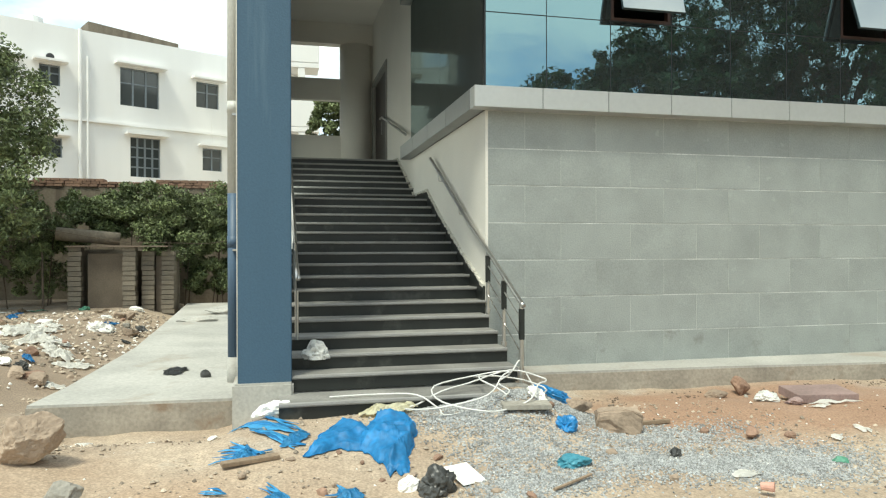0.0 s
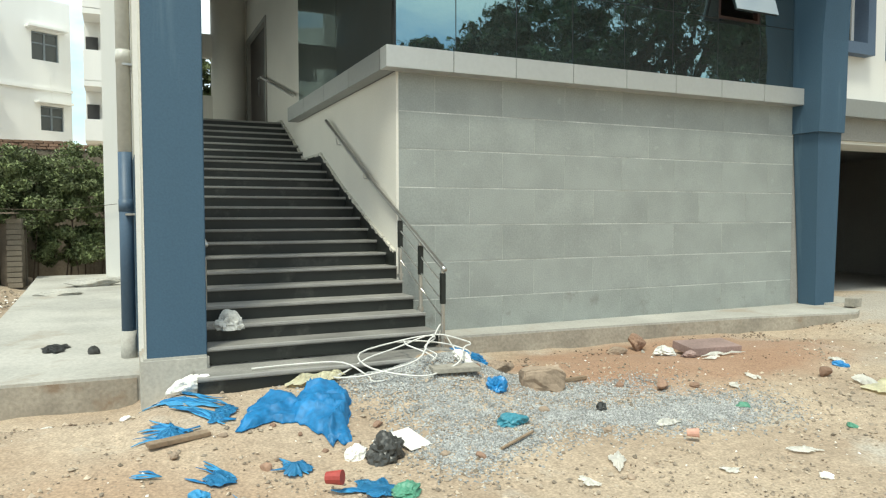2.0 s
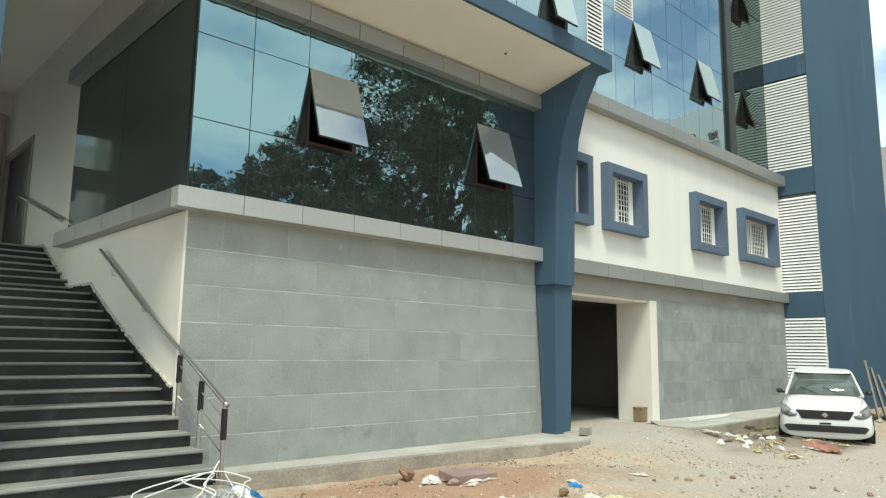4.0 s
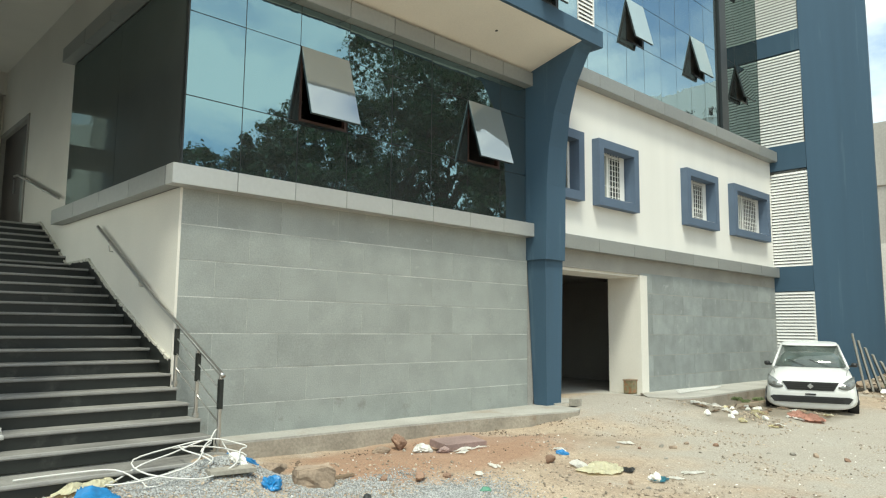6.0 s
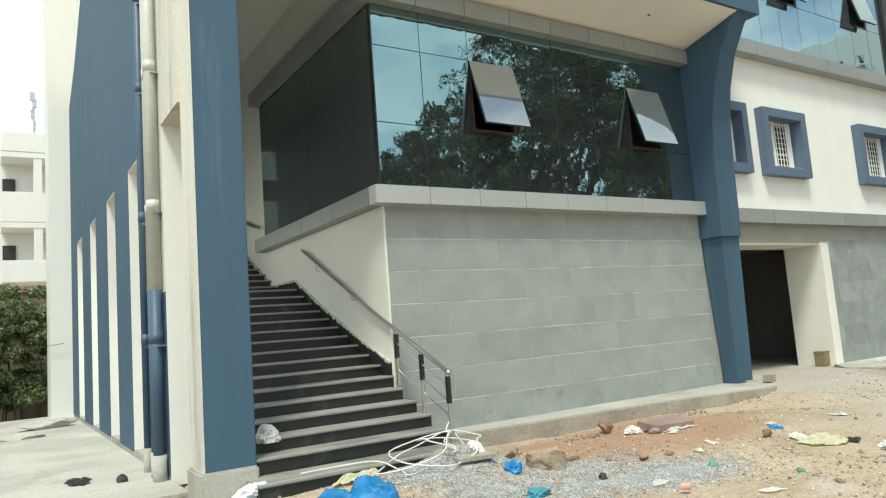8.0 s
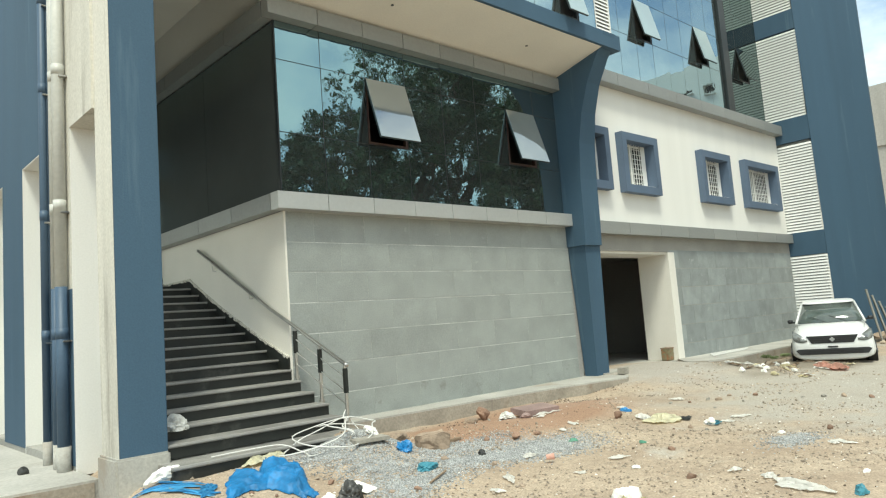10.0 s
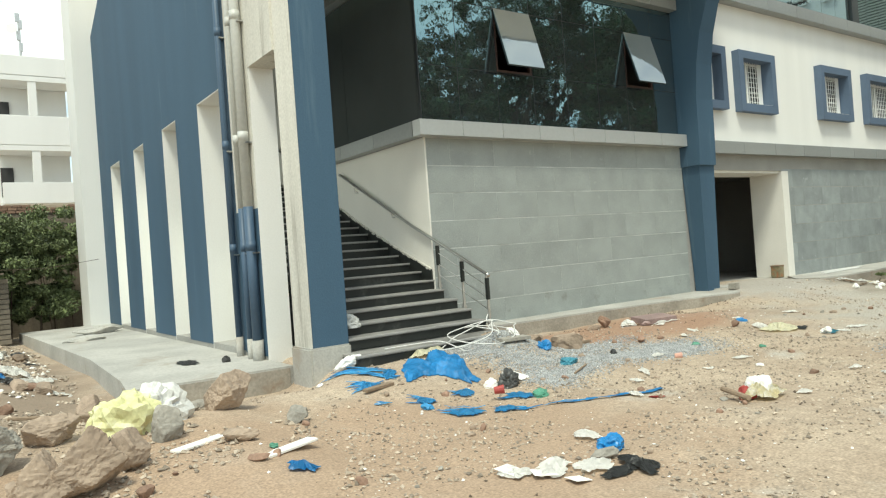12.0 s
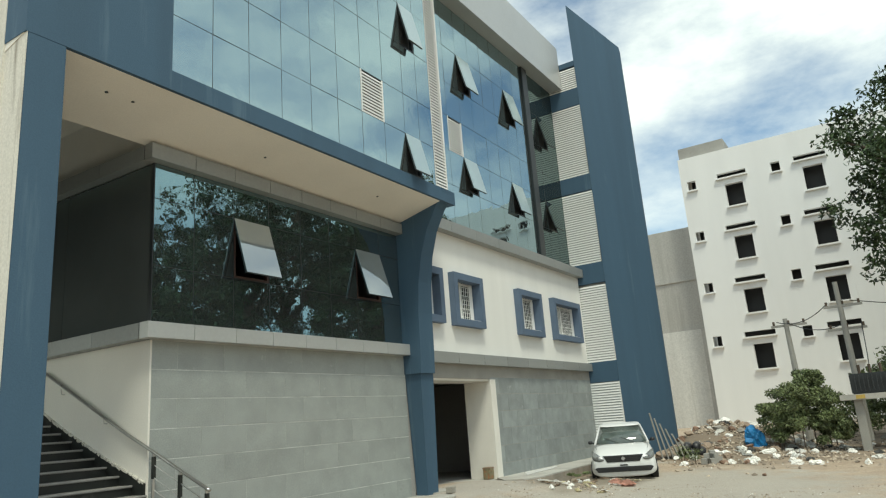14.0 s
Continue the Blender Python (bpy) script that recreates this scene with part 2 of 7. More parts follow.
    clod_shade.inputs["Scale"].default_value, clod_shade.inputs["Detail"].default_value, clod_shade.inputs["Roughness"].default_value = 17, 6, 0.7
    l.new(tc.outputs["Object"], clod_shade.inputs["Vector"])
    dk = n.new("ShaderNodeMapRange")
    dk.inputs["From Min"].default_value, dk.inputs["From Max"].default_value = 0.60, 0.70
    dk.inputs["To Max"].default_value = 0.7
    l.new(clod_shade.outputs["Fac"], dk.inputs["Value"])
    mx2 = n.new("ShaderNodeMix")
    mx2.data_type = 'RGBA'
    l.new(dk.outputs["Result"], mx2.inputs["Factor"])
    l.new(hs.outputs["Color"], mx2.inputs["A"])
    mx2.inputs["B"].default_value = (0.24, 0.18, 0.13, 1)
    l.new(mx2.outputs["Result"], b.inputs["Base Color"])
    return m


M_SOIL = soil()
M_LEAF = material("green_leaves", (0.19, 0.235, 0.10), 0.6, vary=0.5, big=1.5, fine=6, bump=0.0, per_island=0.5)
M_LEAF_DK = material("dark_leaves", (0.055, 0.095, 0.032), 0.6, vary=0.5, big=0.9, fine=6, bump=0.0, per_island=0.5)
M_BARK = material("bark", (0.12, 0.09, 0.065), 0.9, vary=0.4, big=2, fine=20, bump=0.6)
M_CAR = material("white_car_paint", (0.72, 0.73, 0.72), 0.28, vary=0.02, bump=0.0)


# ---- mesh helpers ----
def add_box(bm, x0, y0, z0, x1, y1, z1, bevel=0.0):
    got = bmesh.ops.create_cube(bm, size=1.0)["verts"]
    for v in got:
        v.co = Vector(((x0 + x1) / 2 + v.co.x * (x1 - x0), (y0 + y1) / 2 + v.co.y * (y1 - y0), (z0 + z1) / 2 + v.co.z * (z1 - z0)))
    if bevel:
        edges = list({e for v in got for e in v.link_edges})
        bmesh.ops.bevel(bm, geom=edges, offset=bevel, segments=2, affect='EDGES', clamp_overlap=True)
    return got


def box(x0, y0, z0, x1, y1, z1, bevel=0.0):
    bm = bmesh.new()
    add_box(bm, x0, y0, z0, x1, y1, z1, bevel)
    return bm


def add_prism(bm, outline, axis, a, b):
    """An outline of (u, v) pushed along an axis from a to b: x takes (y, z), y takes (x, z), z takes (x, y)."""
    def at(u, v, w):
        return {"x": (w, u, v), "y": (u, w, v), "z": (u, v, w)}[axis]
    lo = [bm.verts.new(at(u, v, a)) for u, v in outline]
    hi = [bm.verts.new(at(u, v, b)) for u, v in outline]
    bm.faces.new(lo)
    bm.faces.new(hi)
    for i in range(len(lo)):
        j = (i + 1) % len(lo)
        bm.faces.new((lo[i], lo[j], hi[j], hi[i]))
    bmesh.ops.recalc_face_normals(bm, faces=bm.faces[:])


def prism(outline, axis, a, b):
    bm = bmesh.new()
    add_prism(bm, outline, axis, a, b)
    return bm


def add_tube(bm, a, b, r, sides=10, r2=None):
    a, b = Vector(a), Vector(b)
    d = b - a
    m = Matrix.Translation((a + b) / 2) @ d.to_track_quat('Z', 'Y').to_matrix().to_4x4()
    bmesh.ops.create_cone(bm, cap_ends=True, segments=sides, radius1=r, radius2=r if r2 is None else r2, depth=d.length, matrix=m)


def tube(a, b, r, sides=10, r2=None):
    bm = bmesh.new()
    add_tube(bm, a, b, r, sides, r2)
    return bm


def walls_round(bm, x0, x1, z0, z1, y0, y1, holes):
    """A wall along x with rectangular openings (x0, x1, z0, z1) cut through it."""
    xs = sorted({x0, x1, *(h[0] for h in holes), *(h[1] for h in holes)})
    for a, b in zip(xs, xs[1:]):
        cuts = sorted((h[2], h[3]) for h in holes if h[0] <= a + 1e-6 and h[1] >= b - 1e-6)
        z = z0
        for lo, hi in cuts + [(z1, z1)]:
            if lo - z > 1e-4:
                add_box(bm, a, y0, z, b, y1, lo)
            z = hi
    bmesh.ops.remove_doubles(bm, verts=bm.verts[:], dist=1e-5)


def mesh_of(name, bm, mat, smooth=False):
    me = bpy.data.meshes.new(name)
    bm.to_mesh(me)
    bm.free()
    if mat:
        me.materials.append(mat)
    if smooth:
        me.polygons.foreach_set("use_smooth", [True] * len(me.polygons))
    return me


def part(name, bm, mat, parent, label="", smooth=False):
    ob = new(name, mesh_of(name, bm, mat, smooth))
    if parent:
        ob.parent = parent
    if label:
        tagged(ob, label)
    return ob


def structure(name, bm, mat, label, category, smooth=False):
    return tagged(part(name, bm, mat, None, smooth=smooth), label, category, kind="structure")


def thing(name, label, category, group="", at=(0, 0, 0), turn=0.0):
    ob = new(name)
    ob.matrix_world = pose(*at, 0, 0, turn)
    return tagged(ob, label, category, group)


def solid(name, bm, mat, label, category, group="", smooth=False):
    return tagged(part(name, bm, mat, None, smooth=smooth), label, category, group)


def smoothstep(a, b, v):
    t = min(1.0, max(0.0, (v - a) / (b - a)))
    return t * t * (3 - 2 * t)


# ---- ground ----
def ground_z(x, y):
    z = 0.14 * smoothstep(4.4, 6.9, y)
    z += 0.13 * smoothstep(5.5, 6.65, y) * smoothstep(-0.5, 0.1, x) * smoothstep(3.1, 2.3, x)
    z += 0.11 * math.exp(-((x - 2.3) / 0.42) ** 2 - ((y - 6.72) / 0.4) ** 2)
    z += 0.16 * smoothstep(3.0, 0.4, math.hypot((x - 10.6) * 0.8, y - 8.3))
    z += 0.07 * smoothstep(8, 12, x) * smoothstep(0.5, 4.5, y) - 0.05 * smoothstep(6.6, 7.3, y) * smoothstep(2.6, 3.2, x) * smoothstep(9.4, 8.8, x)
    z += 0.10 * smoothstep(-1.9, -3.4, x) * smoothstep(3.5, 9.0, y)
    z -= 0.12 * smoothstep(11.6, 12.6, x) * smoothstep(5.6, 6.9, y)
    z += 0.45 * smoothstep(21, 34, x)
    z += 0.17 * smoothstep(-0.9, -1.9, x) * smoothstep(3.4, 4.8, y) * smoothstep(7.0, 5.8, y)
    z -= 0.16 * smoothstep(6.5, 7.2, y) * smoothstep(0.1, -0.3, x) * smoothstep(-3.4, -2.3, x)
    z += 0.9 * math.exp(-((x - 24.0) / 3.5) ** 2 - ((y - 5.0) / 1.8) ** 2)
    near = smoothstep(30, 14, math.hypot(x, y))
    z += near * (0.05 * noise.noise((x * 0.7, y * 0.7, 1.3)) + 0.018 * noise.noise((x * 3.1, y * 3.1, 4.0)) + 0.008 * noise.noise((x * 9, y * 9, 7.0)))
    return z


def stretch(lo, hi, step, far):
    mid = list(np.arange(lo, hi + 1e-6, step))
    out, d, v = [], step, hi
    while v < far:
        d *= 1.35
        v += d
        out.append(v)
    back, d, v = [], step, lo
    while v > -far:
        d *= 1.35
        v -= d
        back.append(v)
    return back[::-1] + mid + out


def build_ground():
    xs, ys = stretch(-7.0, 19.0, 0.11, 900), stretch(-1.0, 8.6, 0.11, 900)
    verts = [(x, y, ground_z(x, y)) for y in ys for x in xs]
    w = len(xs)
    faces = [(j * w + i, j * w + i + 1, (j + 1) * w + i + 1, (j + 1) * w + i) for j in range(len(ys) - 1) for i in range(w - 1)]
    me = bpy.data.meshes.new("ground")
    me.from_pydata(verts, [], faces)
    me.materials.append(M_SOIL)
    me.polygons.foreach_set("use_smooth", [True] * len(me.polygons))
    return tagged(new("ground", me), "dusty reddish-brown bare soil strewn with grit", "ground", kind="structure")


build_ground()

# paving and kerbs
structure("pavement_front", prism([(2.5, 8.44), (2.6, 8.04), (2.95, 7.99), (5.2, 7.87), (7.3, 7.68), (8.96, 7.36), (9.27, 7.54), (9.3, 8.44)], "z", -0.3, 0.30), M_CONCRETE, "narrow pale concrete apron with a rough kerb edge", "pavement")
structure("pavement_side", prism([(-0.2, 20.0), (-2.15, 20.0), (-2.0, 16.0), (-1.86, 11.5), (-1.98, 8.6), (-2.08, 7.74), (-1.2, 7.68), (-0.2, 7.64)], "z", -0.3, 0.25), M_CONCRETE, "pale concrete side apron beside the striped wall", "pavement")
structure("pavement_wing", prism([(12.2, 8.14), (11.55, 7.6), (11.6, 7.1), (12.4, 6.95), (14.0, 7.0), (19.2, 7.17), (19.2, 8.14)], "z", -0.3, 0.36), M_CONCRETE, "raised concrete apron along the stone-clad wing", "pavement")

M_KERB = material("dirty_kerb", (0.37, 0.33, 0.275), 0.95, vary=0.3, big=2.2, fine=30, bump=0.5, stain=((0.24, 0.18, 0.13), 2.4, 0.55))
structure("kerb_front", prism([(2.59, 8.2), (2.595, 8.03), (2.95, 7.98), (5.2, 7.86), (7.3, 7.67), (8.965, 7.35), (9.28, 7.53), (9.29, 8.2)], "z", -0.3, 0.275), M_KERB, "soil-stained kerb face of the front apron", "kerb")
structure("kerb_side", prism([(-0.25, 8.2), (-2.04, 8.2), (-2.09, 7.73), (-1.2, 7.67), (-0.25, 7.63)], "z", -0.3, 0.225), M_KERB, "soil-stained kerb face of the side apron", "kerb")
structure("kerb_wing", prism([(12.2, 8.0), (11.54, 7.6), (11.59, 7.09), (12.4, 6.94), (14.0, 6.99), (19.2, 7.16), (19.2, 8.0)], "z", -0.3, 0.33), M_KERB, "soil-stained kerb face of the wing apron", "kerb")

# ---- building shell ----
ROWS_Z = [0.30, 0.675, 1.11, 1.545, 1.98, 2.415, 2.842, 3.28]
wall_front = structure("wall_front", box(2.53, 8.4025, 0.0, 8.9, 8.7, 3.28), M_MORTAR, "grey granite clad front wall with pale joints", "wall")
wing_bm = bmesh.new()
walls_round(wing_bm, 9.2, 19.25, 0.0, 3.13, 8.1225, 8.45, [(9.2, 12.26, 0.0, 2.79)])
wall_wing = structure("wall_wing", wing_bm, M_CEMENT, "granite clad lower wall of the wing with gateway", "wall")
structure("wall_stair", box(2.5, 8.405, 0.0, 2.53, 18.5, 3.28), M_CREAM, "cream painted wall beside the staircase", "wall")
wall_landing = structure("wall_landing", box(2.5, 13.1, 3.28, 2.7, 15.95, 7.3), M_CREAM, "cream wall of the upper landing with door", "wall")
part("end_pier", box(2.5, 18.3, 3.28, 2.7, 18.6, 7.3), M_CREAM, wall_landing)
part("lintel", box(2.5, 15.95, 5.82, 2.7, 18.3, 7.3), M_CREAM, wall_landing)
part("bulkhead", box(2.5, 8.42, 6.33, 2.7, 13.1, 7.3), M_CREAM, wall_landing)

# column with a flaring head
col_bm = bmesh.new()
prof = [(8.45, 2.87), (7.95, 2.87), (7.93, 3.4), (7.92, 4.2), (7.86, 4.9), (7.74, 5.5), (7.54, 6.05), (7.28, 6.5), (7.08, 6.75), (7.06, 6.92), (8.45, 6.92)]
add_prism(col_bm, prof, "x", 8.87, 9.42)
for v in col_bm.verts:
    if v.co.x > 9.3:
        v.co.x -= 0.16 * smoothstep(4.2, 6.6, v.co.z)
lower = [(9.12, 8.14), (9.52, 8.14), (9.52, 8.42), (9.12, 8.42)]
upper = [(8.92, 8.0), (9.42, 8.0), (9.42, 8.42), (8.92, 8.42)]
lo = [col_bm.verts.new((x, y, 0.1)) for x, y in lower]
hi = [col_bm.verts.new((x, y, 2.87)) for x, y in upper]
for i in range(4):
    col_bm.faces.new((lo[i], lo[(i + 1) % 4], hi[(i + 1) % 4], hi[i]))
bmesh.ops.recalc_face_normals(col_bm, faces=col_bm.faces[:])
structure("column", col_bm, M_BLUE, "dark blue tapered column with a flaring curved head", "column")

# pillar at the foot of the stairs
structure("pillar", box(-0.185, 7.07, 0.48, 0.285, 7.55, 6.62, 0.008), M_BLUE, "tall dark blue painted pillar beside the stairs", "pillar")
structure("pillar_side", box(-0.192, 7.075, 0.48, -0.184, 7.56, 6.88), M_CREAM_OLD, "cream weathered side face of the pillar", "pillar")
structure("pillar_base", box(-0.23, 7.04, -0.2, 0.30, 7.6, 0.49, 0.02), M_CONCRETE, "bare concrete foot of the pillar", "pillar")

# overhanging frame
frame_bm = bmesh.new()
add_box(frame_bm, 1.8, 7.07, 6.62, 9.42, 7.5, 6.92)
add_box(frame_bm, -0.21, 7.07, 6.62, 1.8, 7.6, 15.0)
structure("beam_front", frame_bm, M_BLUE, "dark blue frame beam under the glazed upper floors", "beam")
structure("soffit", prism([(7.09, 6.63), (8.42, 6.32), (8.42, 6.5), (7.09, 6.7)], "x", -0.2, 8.87), M_CREAM, "cream sloping soffit under the overhang", "ceiling")
for x, y in ((1.15, 7.6), (1.55, 7.6), (4.2, 7.75), (7.3, 7.7)):
    z = 6.63 - (y - 7.09) * 0.31 / 1.33
    lamp = tagged(new("downlight"), "small dark recessed downlight in the soffit", "downlight", "downlights")
    part("housing", tube((x, y, z - 0.008), (x, y, z + 0.03), 0.024, 12), M_FRAME, lamp)
hall_bm = bmesh.new()
add_box(hall_bm, -0.2, 8.30, 7.3, 2.7, 18.6, 7.5)
add_box(hall_bm, -0.2, 8.30, 6.52, 2.7, 8.41, 7.3)
add_box(hall_bm, -0.2, 18.3, 6.78, 2.5, 18.6, 7.3)
structure("ceiling_stair", hall_bm, M_CREAM, "cream ceiling with a deep beam over the staircase", "ceiling")
structure("ceiling_room", box(2.72, 8.42, 6.5, 8.87, 13.1, 6.7), M_CREAM, "cream ceiling of the glazed room", "ceiling")

# wing upper wall with windows
WINDOWS = [(8.62, 10.07), (10.56, 12.01), (14.085, 15.65), (16.53, 18.72)]
wb = bmesh.new()
walls_round(wb, 9.2, 19.25, 3.13, 6.40, 8.12, 8.45, [(max(9.21, a + 0.12), b - 0.12, 4.19, 5.25) for a, b in WINDOWS])
structure("wall_wing_upper", wb, M_WHITE, "white painted upper wall of the wing with small windows", "wall")


def ledge(name, x0, x1, y0, y1, z0, z1, step, mat, label):
    core = structure(name, box(x0 + 0.01, y0 + 0.012, z0 + 0.01, x1 - 0.01, y1, z1 - 0.01), M_FRAME, label, "ledge")
    x = x0
    while x < x1 - 0.05:
        e = min(x1, x + step)
        part("panel", box(x + 0.004, y0, z0, e - 0.004, y1 - 0.012, z1, 0.004), mat, core)
        x = e
    return core


ledge("ledge_front", 2.31, 8.87, 8.2, 8.42, 3.28, 3.52, 0.82, M_PANEL, "projecting silver aluminium panel ledge under the glazing")
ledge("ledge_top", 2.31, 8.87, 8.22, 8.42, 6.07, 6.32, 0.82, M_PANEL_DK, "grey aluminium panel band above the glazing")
ledge("ledge_wing", 9.3, 19.24, 7.97, 8.12, 3.125, 3.385, 1.25, M_PANEL_DK, "grey aluminium ledge along the wing")
ledge("ledge_wing_top", 9.3, 19.24, 7.90, 8.42, 6.38, 6.66, 1.25, M_PANEL_DK, "grey aluminium ledge under the upper glazing")
# same panels as the front ledge; the darker grey paints their shaded side
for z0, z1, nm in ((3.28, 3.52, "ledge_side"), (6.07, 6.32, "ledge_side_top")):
    core = structure(nm, box(2.33, 8.43, z0 + 0.01, 2.5, 13.15, z1 - 0.01), M_FRAME, "aluminium panel ledge along the glazed side, its shade put into a darker grey", "ledge")
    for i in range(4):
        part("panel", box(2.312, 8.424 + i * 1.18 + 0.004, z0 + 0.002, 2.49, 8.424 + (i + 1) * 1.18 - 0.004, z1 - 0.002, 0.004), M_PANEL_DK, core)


# ---- glazing ----
def glazing(name, xs, zs, y, glass, label, skip=()):
    """A curtain wall along x: each pane a piece, slim dark joints between."""
    root = tagged(new(name), label, "glazing", kind="structure")
    bars = bmesh.new()
    for x in xs:
        add_box(bars, x - 0.012, y + 0.004, zs[0], x + 0.012, y + 0.07, zs[-1])
    part("mullion", bars, M_FRAME, root)
    rails = bmesh.new()
    for z in zs:
        add_box(rails, xs[0], y + 0.006, z - 0.012, xs[-1], y + 0.066, z + 0.012)
    part("transom", rails, M_FRAME, root)
    rng = random.Random(name)
    for i in range(len(xs) - 1):
        for j in range(len(zs) - 1):
            if (i, j) in skip:
                continue
            bm = box(xs[i] + 0.006, y, zs[j] + 0.006, xs[i + 1] - 0.006, y + 0.008, zs[j + 1] - 0.006)
            c = Vector(((xs[i] + xs[i + 1]) / 2, y, (zs[j] + zs[j + 1]) / 2))
            turn = Matrix.Translation(c) @ Euler((rng.gauss(0, 0.0025), 0, rng.gauss(0, 0.0025))).to_matrix().to_4x4() @ Matrix.Translation(-c)
            bm.transform(turn)
            part("pane", bm, glass, root)
    return root


def flap(root, x0, x1, z0, z1, y, angle, glass, inner):
    """A top-hung sash tilted outwards, with its dark frame and stay."""
    h = z1 - z0
    m = Matrix.Translation((0, y, z1)) @ Euler((-radians(angle), 0, 0)).to_matrix().to_4x4()
    def put(bm):
        bm.transform(m)
        return bm
    sash = part("sash", put(box(x0 + 0.01, -0.012, -h + 0.01, x1 - 0.01, -0.004, -0.005)), glass, root, "open tilted sash of reflective glass")
    fb = bmesh.new()
    for a in ((x0 + 0.01, -h + 0.01, x0 + 0.06, -0.005), (x1 - 0.06, -h + 0.01, x1 - 0.01, -0.005), (x0 + 0.06, -h + 0.01, x1 - 0.06, -h + 0.06), (x0 + 0.06, -0.055, x1 - 0.06, -0.005)):
        add_box(fb, a[0], -0.002, a[1], a[2], 0.03, a[3])
    part("sash_frame", put(fb), M_FRAME, sash)
    ob = bmesh.new()
    for a in ((x0, z0, x0 + 0.05, z1), (x1 - 0.05, z0, x1, z1), (x0 + 0.05, z0, x1 - 0.05, z0 + 0.05), (x0 + 0.05, z1 - 0.05, x1 - 0.05, z1)):
        add_box(ob, a[0], y + 0.01, a[1], a[2], y + 0.09, a[3])
    part("opening_frame", ob, inner, root)


LOW_X = [2.5, 3.25, 4.07, 4.89, 5.71, 6.53, 7.35, 8.17, 8.87]
LOW_Z = [3.52, 4.42, 5.49, 6.07]
low = glazing("glazing_front", LOW_X, LOW_Z, 8.40, M_GLASS_LOW, "dark reflective glass front above the stone wall", {(2, 1), (6, 1)})
M_REDDISH = material("primer_red_frame", (0.075, 0.042, 0.036), 0.6, vary=0.2)
flap(low, 4.07, 4.89, 4.42, 5.49, 8.40, 17, M_GLASS_VEILED, M_REDDISH)
flap(low, 7.35, 8.17, 4.42, 5.49, 8.40, 17, M_GLASS_VEILED, M_REDDISH)
side = tagged(new("glazing_side"), "dark glass side of the glazed room over the stairs", "glazing", kind="structure")
for a, b in ((8.41, 10.8), (10.8, 13.1)):
    part("pane", box(2.5, a + 0.006, LOW_Z[0] + 0.006, 2.508, b - 0.006, LOW_Z[-1] - 0.006), M_GLASS_SIDE, side)
sb = bmesh.new()
for y in (8.42, 10.8, 13.1):
    add_box(sb, 2.51, y - 0.012, 3.52, 2.57, y + 0.012, 6.07)
part("mullion", sb, M_FRAME, side)
# room behind the glass
rb = bmesh.new()
add_box(rb, 2.72, 8.45, 3.3, 8.87, 13.1, 3.5)
add_box(rb, 2.53, 13.1, 3.3, 8.87, 13.25, 6.5)
add_box(rb, 8.88, 8.45, 3.3, 9.0, 13.2, 6.5)
structure("room_inside", rb, M_INSIDE, "dim empty room behind the reflective glass", "room")

UP_X = [1.8 + 0.724 * i for i in range(9)] + [8.15, 8.68]
UP_Z = [6.92, 7.84, 8.77, 9.95, 11.0, 12.1, 13.2, 14.3]
up = glazing("glazing_upper", UP_X, UP_Z, 7.09, M_GLASS, "blue reflective curtain wall of the upper floors", {(6, 1), (8, 0), (8, 3)})
WING_X = [9.25 + 0.7306 * i for i in range(11)]
WING_Z = [6.66, 7.95, 8.95, 9.97, 11.0, 12.15, 13.6]
wing = glazing("glazing_wing", WING_X, WING_Z, 8.30, M_GLASS, "blue reflective curtain wall of the wing", {(3, 2), (4, 4), (4, 1), (8, 4), (8, 1)})
for x, j in ((4, 4), (4, 1), (8, 4), (8, 1)):
    flap(wing, WING_X[x], WING_X[x + 1], WING_Z[j], WING_Z[j + 1], 8.30, 14, M_SASH, M_FRAME)
structure("wing_mullion", box(16.60, 8.22, 6.66, 16.98, 8.44, 13.6, 0.01), M_FRAME, "broad dark mullion before the end bay of the wing", "mullion")
END_X = [16.99, 17.72, 18.45, 19.24]
end_bay = glazing("glazing_end_bay", END_X, WING_Z, 8.34, M_GLASS_END, "dark glass end bay of the wing mirroring the louvres", {(1, 4), (1, 1)})
for j in (4, 1):
    flap(end_bay, END_X[1], END_X[2], WING_Z[j], WING_Z[j + 1], 8.34, 14, M_GLASS_END, M_FRAME)
for i, j in ((8, 0), (8, 3)):
    flap(up, UP_X[i], UP_X[i + 1], UP_Z[j], UP_Z[j + 1], 7.09, 14, M_SASH, M_FRAME)


def louvre_x(root, x0, x1, z0, z1, y, mat, pitch=0.07):
    """White slats along x with a frame."""
    fb = bmesh.new()
    for a in ((x0, z0, x0 + 0.03, z1), (x1 - 0.03, z0, x1, z1)):
        add_box(fb, a[0], y - 0.01, a[1], a[2], y + 0.06, a[3])
    part("louvre_frame", fb, mat, root)
    n = int((z1 - z0) / pitch)
    me = None
    for i in range(n):
        bm = prism([(y - 0.004, 0.004), (y + 0.018, 0.058), (y + 0.024, 0.056), (y + 0.002, 0.0)], "x", x0 + 0.03, x1 - 0.03) if me is None else None
        me = me or mesh_of("slat", bm, mat)
        s = new("slat", me)
        s.parent = root
        s.location.z = z0 + (i + 0.1) * pitch


louvre_x(up, UP_X[6], UP_X[7], UP_Z[1], UP_Z[2], 7.09, M_WHITE_AL)
louvre_x(wing, WING_X[3], WING_X[4], WING_Z[2], WING_Z[3], 8.30, M_WHITE_AL)
strip = tagged(new("louvre_strip"), "tall narrow white louvre strip beside the curtain wall", "louvre", kind="structure")
louvre_x(strip, 8.72, 9.22, 6.95, 14.3, 7.12, M_WHITE_AL, 0.075)
